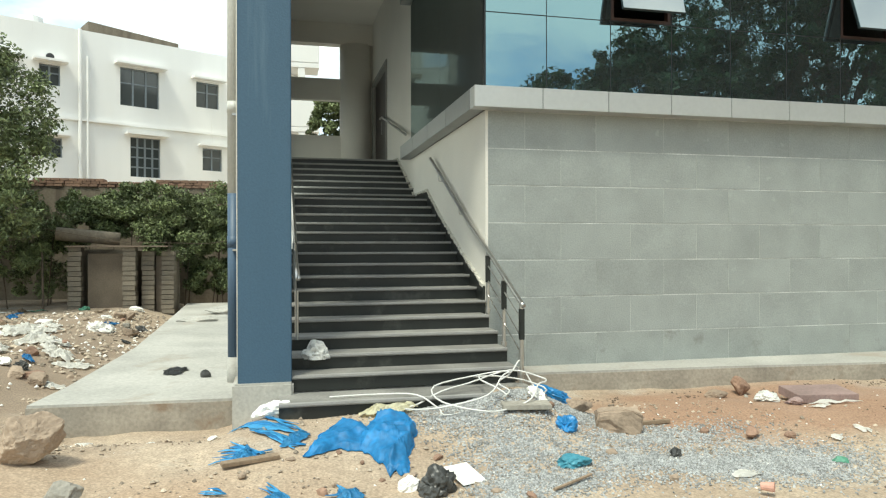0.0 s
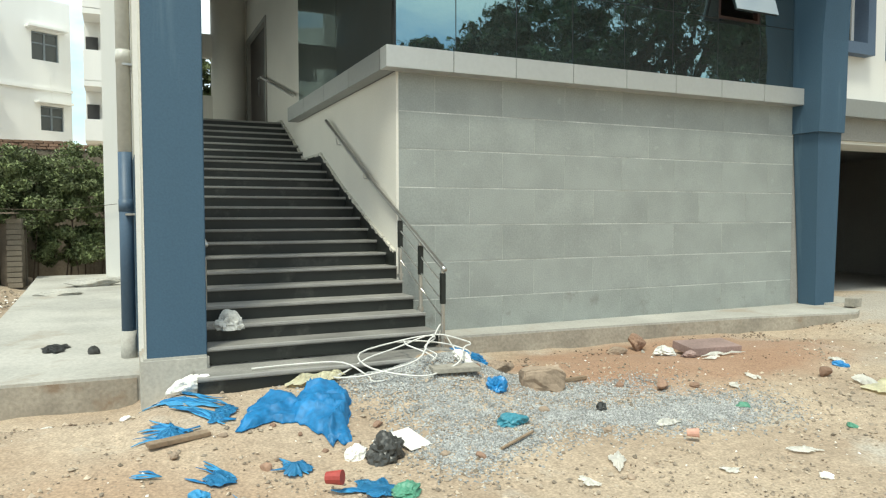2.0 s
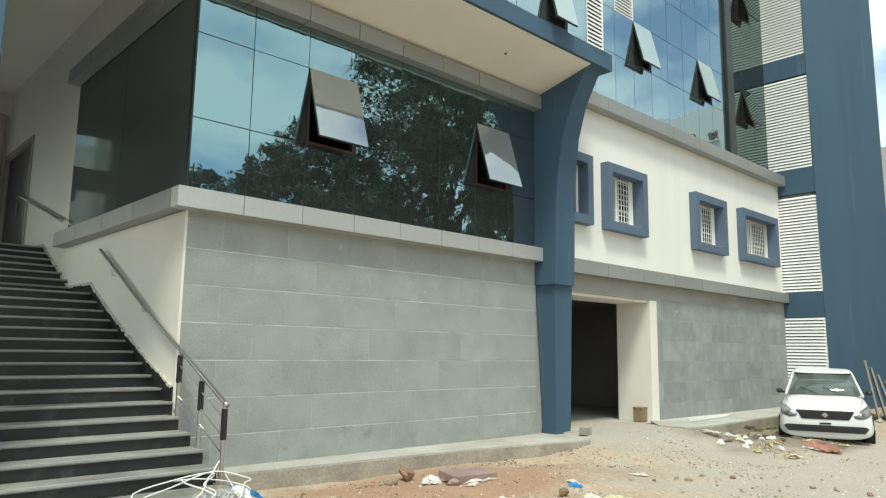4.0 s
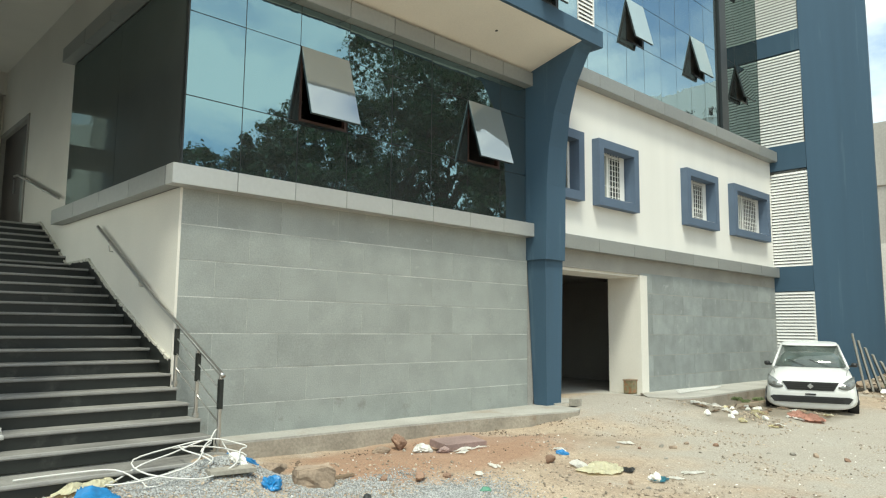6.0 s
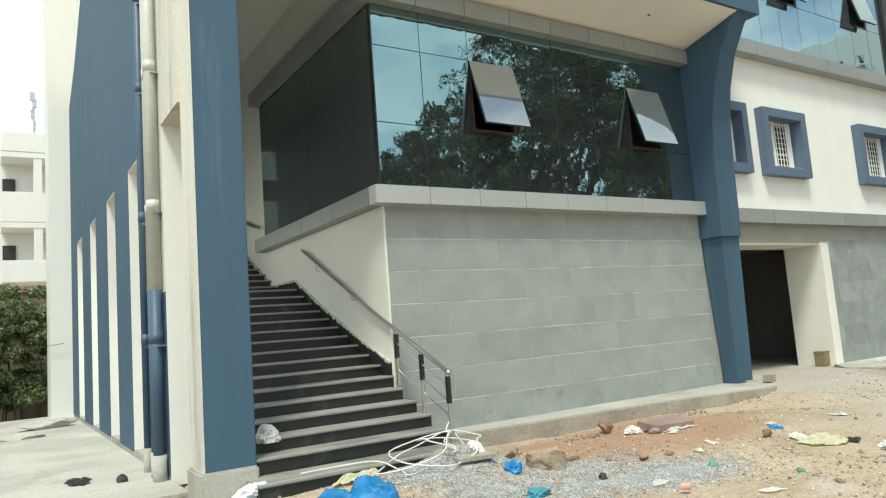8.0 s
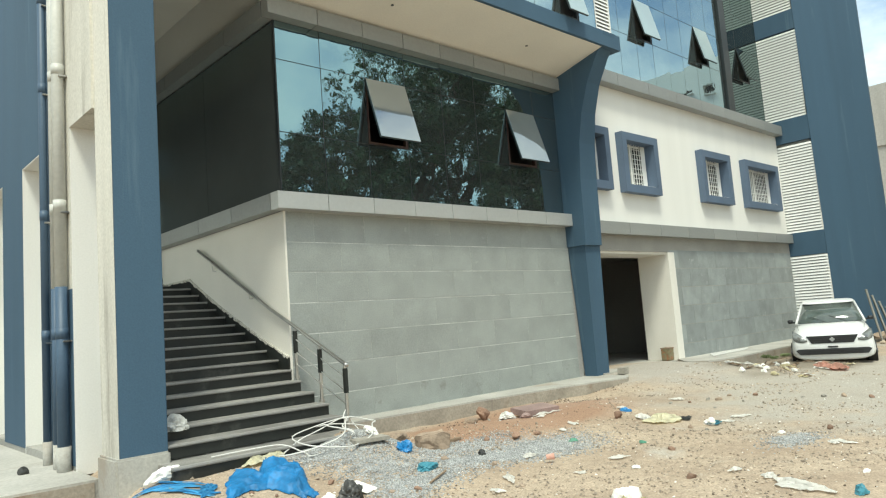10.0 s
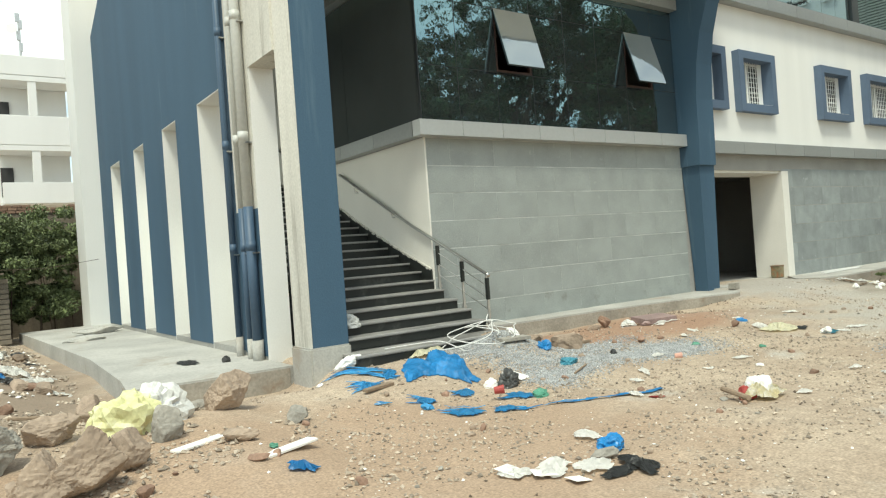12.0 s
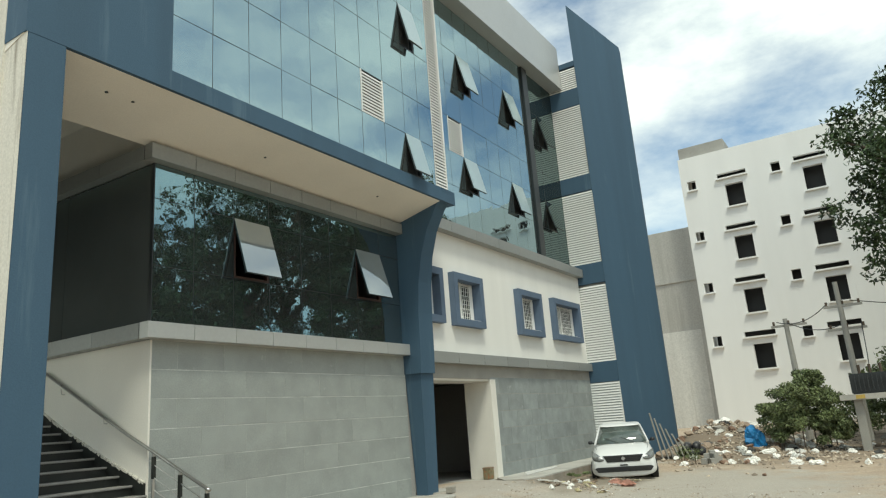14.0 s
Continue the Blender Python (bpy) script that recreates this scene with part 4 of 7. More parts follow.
ROW = [(18.5, -12.5, 12.6, 5.0), (13.2, -13.5, 9.6, 4.6), (16.4, -13.2, 11.4, 4.6),  (26.5, -12.5, 17.0, 6.4), (15.5, -9.0, 9.6, 4.2), (21.8, -11.0, 16.6, 6.0), (30.5, -8.5, 16.2, 6.0), (33.5, -11.5, 15.5, 5.4), (12.5, -19.0, 9.0, 4.5), (41.0, -9.0, 12.0, 5.0), (3.0, -27.0, 8.0, 5.0), (-8.0, -30.0, 8.0, 5.5)]
for i, (x, y, h, r) in enumerate(ROW):
    tree("roadside_tree", "broad leafy roadside tree with a dense dark green crown", x, y, h, r, 11 + i, 15000 if h < 16 else 24000, 0.14, M_LEAF_DK, low=0.30, tiers=8)
tree("roadside_tree", "leafy tree overhanging the yard with dark green foliage", 25.0, -4.4, 12.5, 5.0, 51, 36000, 0.11, M_LEAF_DK, 0.3, low=0.42)
tree("yard_tree", "small leafy green tree beyond the landing", 2.2, 27.0, 7.6, 1.3, 61, 30000, 0.075, M_LEAF, low=0.35)
tree("yard_tree", "overgrown bushy green tree at the yard edge", -6.9, 18.4, 6.4, 2.5, 62, 46000, 0.06, M_LEAF, low=0.15)
tree("yard_tree", "overgrown green tree against the old wall", -8.6, 20.5, 6.0, 2.4, 63, 20000, 0.07, M_LEAF, low=0.12)


def bush(label, clumps, leaves, leaf, mat, seed, base):
    t = thing("bush", label, "bush")
    rng = random.Random(seed)
    for x, y, z, r in clumps:
        part("stem", tube((x + rng.uniform(-0.2, 0.2), y, base - 0.1), (x, y, z), 0.02, 6, 0.008), M_BARK, t)
    cl = []
    for x, y, z, r in clumps:
        for k in range(26):
            a, b = rng.uniform(0, 6.28), math.sqrt(rng.random())
            cl.append((x + math.cos(a) * r * b, y + math.sin(a) * r * b * 0.7, max(base + 0.1, z + rng.uniform(-0.7, 0.75) * r), r * rng.uniform(0.2, 0.4)))
    ob = new("foliage", leaf_mesh("foliage", cl, max(10, leaves // len(cl)), 1.0, leaf, mat, seed))
    ob.parent = t


bush("flowering green shrub leaning over the old yard wall", [(-3.6, 20.6, 2.4, 0.8), (-2.8, 20.4, 2.7, 0.8), (-2.1, 20.6, 2.5, 0.75), (-1.5, 20.8, 2.1, 0.7), (-2.6, 20.2, 1.9, 0.8)], 26000, 0.05, M_LEAF, 71, 0.15)
bush("dense dark green undergrowth before the old wall", [(-5.4, 20.3, 2.1, 0.9), (-4.7, 20.8, 2.6, 0.7), (-6.3, 19.3, 1.7, 0.9), (-5.6, 20.9, 1.2, 0.9), (-1.2, 21.4, 0.9, 0.6)], 26000, 0.05, M_LEAF, 72, 0.15)
bush("tangled green creeper covering the old yard wall", [(-4.2, 21.4, 2.7, 0.8), (-3.4, 21.6, 2.9, 0.7), (-1.4, 21.3, 2.8, 0.8), (-0.7, 21.2, 2.3, 0.7), (-2.2, 21.0, 1.3, 0.8), (-1.5, 20.9, 1.0, 0.7)], 30000, 0.055, M_LEAF, 76, 0.15)
bush("rounded dark green shrub beside the transformer", [(22.0, 2.2, 1.5, 0.9), (22.6, 1.5, 1.3, 0.9), (21.8, 2.8, 1.0, 0.8), (22.4, 1.9, 2.1, 0.7), (22.8, 2.6, 1.6, 0.7), (22.2, 1.3, 0.8, 0.7)], 30000, 0.055, M_LEAF, 73, 0.3)
bush("green bushes behind the transformer platform", [(25.0, -0.2, 1.6, 1.1), (26.0, -1.0, 2.2, 1.2), (25.4, -1.6, 1.3, 1.1), (27.0, 0.6, 1.2, 1.0)], 9000, 0.08, M_LEAF, 74, 0.4)

# ---- old yard wall and huts ----
M_OLDWALL = material("old_mud_plaster", (0.22, 0.185, 0.14), 0.95, vary=0.3, big=1.2, fine=18, bump=0.6, stain=((0.10, 0.08, 0.06), 0.8, 0.56), streak=True)
M_BRICK = material("old_brick", (0.30, 0.19, 0.135), 0.95, vary=0.3, big=4, fine=40, bump=0.5, per_object=0.2)
M_HUT = material("grey_block", (0.215, 0.185, 0.145), 0.95, vary=0.25, big=3, fine=30, bump=0.5, per_object=0.12)
yard_wall = structure("yard_wall", box(-14, 22.5, -0.2, 3.5, 22.85, 3.45), M_OLDWALL, "tall old mud-plastered yard wall with broken brick coping", "wall")
rng = random.Random(5)
brick_me = mesh_of("brick", box(0, 0, 0, 0.22, 0.40, 0.075, 0.008), M_BRICK)
for row in range(3):
    x = -8.0 + rng.random() * 0.2
    while x < 1.4:
        if row < 2 or noise.noise((x * 0.6, 3.0, 1.0)) > -0.05:
            b = new("brick", brick_me)
            b.parent = yard_wall
            b.matrix_basis = pose(x, 22.47 + rng.uniform(-0.02, 0.02), 3.45 + row * 0.08, 0, 0, rng.uniform(-3, 3))
        x += 0.232


def hut(x0, x1, y0, y1, h, door_x):
    t = thing("brick_hut", "small roofless hut of grey blocks with a plank door, half ruined", "hut", "huts by the yard wall")
    wall = part("wall", box(x0 + 0.02, y1 - 0.15, 0.0, x1 - 0.02, y1, h - 0.02), M_HUT, t)
    me = mesh_of("block", box(0.004, 0, 0.004, 0.30, 0.32, 0.115, 0.008), M_HUT)
    rows = int(h / 0.12)
    for px in (x0, x1 - 0.31):
        for r in range(rows):
            b = new("block", me)
            b.parent = wall
            b.location = (px + rng.uniform(-0.012, 0.012), y0 + rng.uniform(-0.012, 0.012), 0.06 + r * 0.12)
    part("side_wall", box(x0 + 0.05, y0 + 0.3, 0.0, x0 + 0.2, y1 - 0.15, h - 0.05), M_OLDWALL, t)
    part("side_wall", box(x1 - 0.2, y0 + 0.3, 0.0, x1 - 0.05, y1 - 0.15, h - 0.05), M_OLDWALL, t)
    d = part("door", box(door_x[0], y0 + 0.12, 0.1, door_x[1], y0 + 0.16, h - 0.12), material("weathered_door", (0.15, 0.12, 0.09), 0.9, vary=0.3, big=2), t)
    return t


hut(-4.72, -3.2, 18.9, 20.2, 1.68, (-4.3, -3.52))
hut(-3.12, -2.35, 19.15, 20.2, 1.62, (-2.8, -2.66))
solid("roof_sheet", box(-4.75, 18.8, 1.72, -2.45, 19.6, 1.755, 0.005), material("rusty_sheet", (0.22, 0.17, 0.13), 0.7, vary=0.3, big=2), "thin rusted roof sheet lying across the huts", "roof sheet")
solid("concrete_pipe", tube((-5.1, 19.4, 2.05), (-3.7, 19.6, 1.92), 0.16, 16), M_OLDWALL, "weathered concrete pipe lying over the huts", "pipe", smooth=True)
solid("clothes_wire", tube_path([(-5.2, 18.7, 2.15), (-3.6, 18.7, 1.85), (-1.6, 18.9, 1.80), (-0.4, 18.9, 1.95)], 0.007, 6), M_BARK, "slack wire strung across the yard", "wire")
solid("wooden_pole", tube((-5.15, 18.6, 0.1), (-5.35, 19.2, 1.6), 0.025, 8), M_BARK, "thin wooden pole leaning in the yard", "pole")

# ---- white house behind the yard ----
M_HOUSE = material("bright_white_paint", (0.81, 0.805, 0.78), 0.8, vary=0.05, big=0.4, fine=30, bump=0.05, stain=((0.62, 0.60, 0.54), 0.5, 0.68), streak=True)
# near-black; on the sheets behind windows it paints the darkness of unlit rooms
M_OPENING = material("dark_opening", (0.035, 0.035, 0.035), 0.6, vary=0.2)
M_WINDOW_GREY = material("grey_window_paint", (0.20, 0.23, 0.25), 0.6, vary=0.1)


def white_house():
    h = thing("white_house", "bright white painted house with grey windows behind the yard wall", "house")
    turned = Matrix.Translation((-7.85, 33, 0)) @ pose(0, 0, 0, 0, 0, 28) @ Matrix.Translation((7.85, -33, 0))
    wins = [(-9.5, -8.72, 8.4, 9.25, 2), (-6.37, -4.7, 7.95, 9.62, 3), (-3.0, -1.9, 8.3, 9.5, 2), (-11.9, -10.45, 8.25, 9.25, 2), (-5.95, -4.65, 4.85, 6.6, 4), (-2.7, -1.75, 5.35, 6.4, 2), (-9.5, -8.65, 5.45, 6.25, 2), (-14.5, -13.2, 8.2, 9.3, 2)]
    bm = bmesh.new()
    walls_round(bm, -19.0, -1.4, 0.0, 10.9, 33.0, 33.3, [w[:4] for w in wins])
    add_box(bm, -19.0, 33.3, 0, -18.7, 42, 10.9)
    add_box(bm, -1.7, 33.3, 0, -1.4, 42, 10.9)
    wall = part("wall", bm, M_HOUSE, h)
    part("roof", box(-18.7, 33.3, 10.2, -1.7, 42, 10.4), M_CEMENT, h)
    part("dark_backing", box(-18.7, 34.2, 0, -1.7, 34.3, 10.2), M_OPENING, h)
    part("cornice", box(-19.0, 32.86, 7.05, -1.4, 33.0, 7.15), M_HOUSE, h)
    for x0, x1, z0, z1, n in wins:
        w = part("window", box(x0 - 0.02, 33.1, z0 - 0.06, x1 + 0.02, 33.2, z0 + 0.02), M_WINDOW_GREY, h)
        fb = bmesh.new()
        for k in range(n + 1):
            x = x0 + (x1 - x0) * k / n
            add_box(fb, x - 0.04, 33.1, z0 + 0.02, x + 0.04, 33.18, z1)
        for z in ((z1 - 0.04, z0 + (z1 - z0) * 0.6) if n < 4 else [z0 + (z1 - z0) * q / 4 for q in (1, 2, 3, 4)]):
            add_box(fb, x0, 33.11, z - 0.03, x1, 33.17, z + 0.03)
        part("frame", fb, M_WINDOW_GREY, w)
        part("pane", box(x0, 33.14, z0, x1, 33.15, z1), M_PANE, w)
        part("sunshade", box(x0 - 0.25, 32.55, z1 + 0.08, x1 + 0.25, 33.0, z1 + 0.17), M_HOUSE, h)
    part("rain_pipe", tube((-8.0, 32.9, 4.0), (-8.0, 32.9, 10.9), 0.07, 10), M_HOUSE, h)
    part("rain_pipe", tube((-7.7, 32.9, 4.0), (-7.7, 32.9, 9.8), 0.05, 10), M_HOUSE, h)
    part("roof_shed", prism([(-7.5, 10.4), (-7.5, 11.5), (-3.6, 11.25), (-3.6, 10.4)], "y", 33.6, 35.0), M_OLDWALL, h)
    part("vent", tube((-9.1, 32.98, 9.55), (-9.1, 33.02, 9.55), 0.16, 14), M_OPENING, h)
    part("parapet_tank", tube((-9.6, 34.0, 10.4), (-9.6, 34.0, 11.3), 0.55, 16, 0.45), M_HOUSE, h, "white roof tank")
    for ob in h.children_recursive:
        if ob.parent == h:
            ob.matrix_basis = turned
    part("balcony_wall", box(-1.5, 33.0, 0.0, 1.1, 37.5, 10.3), M_HOUSE, h)
    for z0, z1 in ((9.72, 10.5), (6.93, 8.12), (4.6, 5.45)):
        part("balcony_parapet", box(-1.5, 31.6, z0, 1.9, 31.75, z1, 0.02), M_HOUSE, h)
    for z in (9.5, 6.72):
        part("balcony_slab", box(-1.5, 31.6, z, 1.9, 32.99, z + 0.2), M_HOUSE, h)
    part("balcony_slab", box(-1.5, 31.76, 4.6, 1.9, 32.99, 4.75), M_HOUSE, h)
    for x in (-0.42, 1.0):
        for z0, z1 in ((5.45, 6.72), (8.12, 9.5)):
            part("balcony_column", box(x, 31.62, z0, x + 0.3, 31.9, z1, 0.01), M_HOUSE, h)
    for z0, z1 in ((5.0, 6.2), (7.6, 8.9)):
        part("balcony_door", box(-1.45, 32.9, z0, -1.0, 32.985, z1, 0.01), M_OPENING, h)


white_house()


def antenna_mast():
    m = thing("antenna_mast", "slim roof mast with small antennas", "mast")
    part("pole", tube((-0.25, 35, 10.1), (-0.25, 35, 13.3), 0.05, 8), M_STEEL, m)
    for z, d in ((11.6, 0.1), (12.1, -0.12), (12.6, 0.12), (12.9, -0.14)):
        part("antenna", box(-0.25 + min(0, d), 34.9, z, -0.25 + max(0, d), 35.0, z + 0.4, 0.01), M_STEEL, m)
    part("dish", tube((-0.55, 34.8, 12.55), (-0.5, 34.95, 12.55), 0.22, 16, 0.1), M_WHITE_AL, m, "white drum dish")


antenna_mast()


# ---- far buildings ----
def apartment():
    h = thing("apartment_block", "white six-storey building with unglazed dark window openings", "building")
    bm = bmesh.new()
    holes = []
    for k, z in enumerate((12.45, 9.4, 6.4, 3.4)):
        for y in (7.1, 2.6, -1.9, -6.4):
            holes.append((y, y + 0.45, z + 1.4, z + 1.95))
        for y in (4.6, 0.6, -4.0, -8.5):
            holes.append((y, y + 0.95, z, z + 1.3))
            holes.append((y - 0.25, y + 1.3, z + 1.72, z + 2.0))
    for y in (4.6, 0.6, -4.0):
        holes.append((y, y + 0.95, 0.7, 1.6))
    def face(bm2, u0, v0, u1, v1, d0, d1):
        add_box(bm2, 37.0 + d0, u0, v0, 37.0 + d1, u1, v1)
    xs = sorted({-16.0, 7.9, *(a[0] for a in holes), *(a[1] for a in holes)})
    for a, b in zip(xs, xs[1:]):
        z = 0.0
        for lo, hi in sorted((q[2], q[3]) for q in holes if q[0] <= a + 1e-6 and q[1] >= b - 1e-6) + [(15.85, 15.85)]:
            if lo - z > 1e-4:
                face(bm, a, z, b, lo, 0, 0.3)
            z = hi
    part("wall", bm, M_HOUSE, h)
    part("side_wall", box(37.3, 7.6, 0, 45, 7.9, 15.85), M_HOUSE, h)
    part("dark_backing", box(37.9, -15.9, 0, 38.0, 7.5, 15.5), M_OPENING, h)
    part("roof", box(37.3, -16, 15.3, 45, 7.6, 15.5), M_CEMENT, h)
    part("roof_room", box(37.3, 5.3, 15.86, 39, 7.85, 16.6), M_CEMENT, h)
    for y0, y1, z0, z1 in holes:
        part("sill", box(36.85, y0 - 0.08, z0 - 0.09, 37.0, y1 + 0.08, z0 - 0.005), M_HOUSE, h)


apartment()
flank = thing("grey_building", "unplastered concrete flank of a neighbouring building", "building")
M_FLANK = material("bare_concrete_flank", (0.46, 0.445, 0.41), 0.9, vary=0.2, big=0.4, fine=12, stain=((0.36, 0.345, 0.315), 0.45, 0.55), streak=True)
part("upper_wall", box(38.4, 7.95, 6.0, 46, 14, 12.1), M_FLANK, flank)
part("string_course", box(38.32, 7.95, 8.9, 38.4, 14, 9.05), M_FLANK, flank)
part("buttress", box(38.1, 8.0, -0.2, 38.3, 8.35, 6.0), M_FLANK, flank)
part("lower_wall", box(38.3, 7.95, -0.2, 46, 14, 6.0), material("patched_white_concrete", (0.68, 0.665, 0.62), 0.9, vary=0.2, big=0.5, fine=12, stain=((0.36, 0.34, 0.30), 0.5, 0.58), streak=True), flank, "patchy whitewashed lower wall")


# ---- poles, transformer, wires ----
def power_pole(x, y, z0, h, arms):
    p = thing("power_pole", "tall grey concrete power pole with wires", "power pole", "power poles")
    part("shaft", tube((x, y, z0), (x + 0.15, y + 0.1, z0 + h), 0.13, 10, 0.08), M_CEMENT, p)
    for z in arms:
        a = part("cross_arm", box(x + 0.06, y - 0.6, z, x + 0.14, y + 0.6, z + 0.08), M_CEMENT, p)
        for d in (-0.5, 0.0, 0.5):
            part("insulator", tube((x + 0.1, y + d, z + 0.08), (x + 0.1, y + d, z + 0.22), 0.04, 8), M_BARK, a)


power_pole(24.0, 0.45, 0.2, 5.4, (3.9, 4.7))
power_pole(24.5, 2.3, 0.3, 4.3, (4.3,))


def transformer():
    t = thing("transformer", "grey power transformer on a concrete platform", "transformer")
    part("post", box(21.9, 0.35, 0.0, 22.15, 0.6, 1.55, 0.01), M_CEMENT, t)
    part("post", box(22.7, -0.6, 0.0, 22.95, -0.35, 1.55, 0.01), M_CEMENT, t)
    part("platform", box(21.7, -0.8, 1.55, 23.1, 0.95, 1.72, 0.01), M_CONCRETE, t)
    tank = part("tank", box(22.0, -0.45, 1.72, 22.8, 0.6, 2.35, 0.03), M_FRAME, t)
    for k in range(8):
        part("cooling_fin", box(21.88, -0.4 + k * 0.12, 1.8, 22.0, -0.37 + k * 0.12, 2.3), M_FRAME, tank)
    for k in range(3):
        part("bushing", tube((22.3, -0.3 + k * 0.3, 2.35), (22.3, -0.3 + k * 0.3, 2.62), 0.045, 8), M_BARK, tank)
    part("warning_plate", box(21.69, 0.25, 1.58, 21.70, 0.5, 1.70), material("yellow_plate", (0.6, 0.42, 0.1), 0.5), t)


transformer()
for a, b, sag in (((24.1, 0.2, 4.9), (34, -9, 6.2), 0.7), ((24.1, 0.6, 4.1), (24.6, 2.4, 4.5), 0.25), ((24.1, 0.9, 4.9), (24.6, 2.7, 4.5), 0.3), ((24.1, 0.0, 4.1), (22.4, 0.0, 2.6), 0.3)):
    pts = []
    for k in range(13):
        f = k / 12
        p = Vector(a).lerp(Vector(b), f)
        p.z -= sag * 4 * f * (1 - f)
        pts.append(p)
    solid("power_cable", tube_path(pts, 0.016, 5), M_FRAME, "black overhead power cable sagging between poles", "cable", "overhead cables")


# ---- car ----
M_TYRE = material("tyre_rubber", (0.02, 0.02, 0.02), 0.85, vary=0.2)
M_BLACKPLASTIC = material("black_plastic", (0.022, 0.022, 0.024), 0.45, vary=0.15)
# mottled greenish base tone imitates reflections in the car windows
M_CARGLASS = material("car_glass", (0.10, 0.125, 0.115), 0.06, vary=0.3, big=3, bump=0.0, spec=0.9)
M_LAMP = material("headlamp", (0.22, 0.235, 0.23), 0.1, vary=0.3, big=9, fine=30, bump=0.0, spec=0.9)
M_RIM = material("alloy", (0.45, 0.45, 0.45), 0.35, metal=0.9, vary=0.1)


def loft(sections, n=20, power=4.0):
    """Rounded sections (x, half width, z low, z high, top inset) skinned along x."""
    bm = bmesh.new()
    rings = []
    for x, hw, z0, z1, inset in sections:
        ring = []
        for k in range(n):
            a = 2 * math.pi * (k + 0.5) / n
            c, s = math.cos(a), math.sin(a)
            u = math.copysign(abs(c) ** (2 / power), c)
            v = math.copysign(abs(s) ** (2 / power), s)
            w = hw - inset * max(0.0, v)
            ring.append(bm.verts.new((x, u * w, (z0 + z1) / 2 + v * (z1 - z0) / 2)))
        rings.append(ring)
    for a, b in zip(rings, rings[1:]):
        for k in range(n):
            bm.faces.new((a[k], a[(k + 1) % n], b[(k + 1) % n], b[k]))
    bm.faces.new(rings[0])
    bm.faces.new(rings[-1][::-1])
    bmesh.ops.recalc_face_normals(bm, faces=bm.faces[:])
    return bm


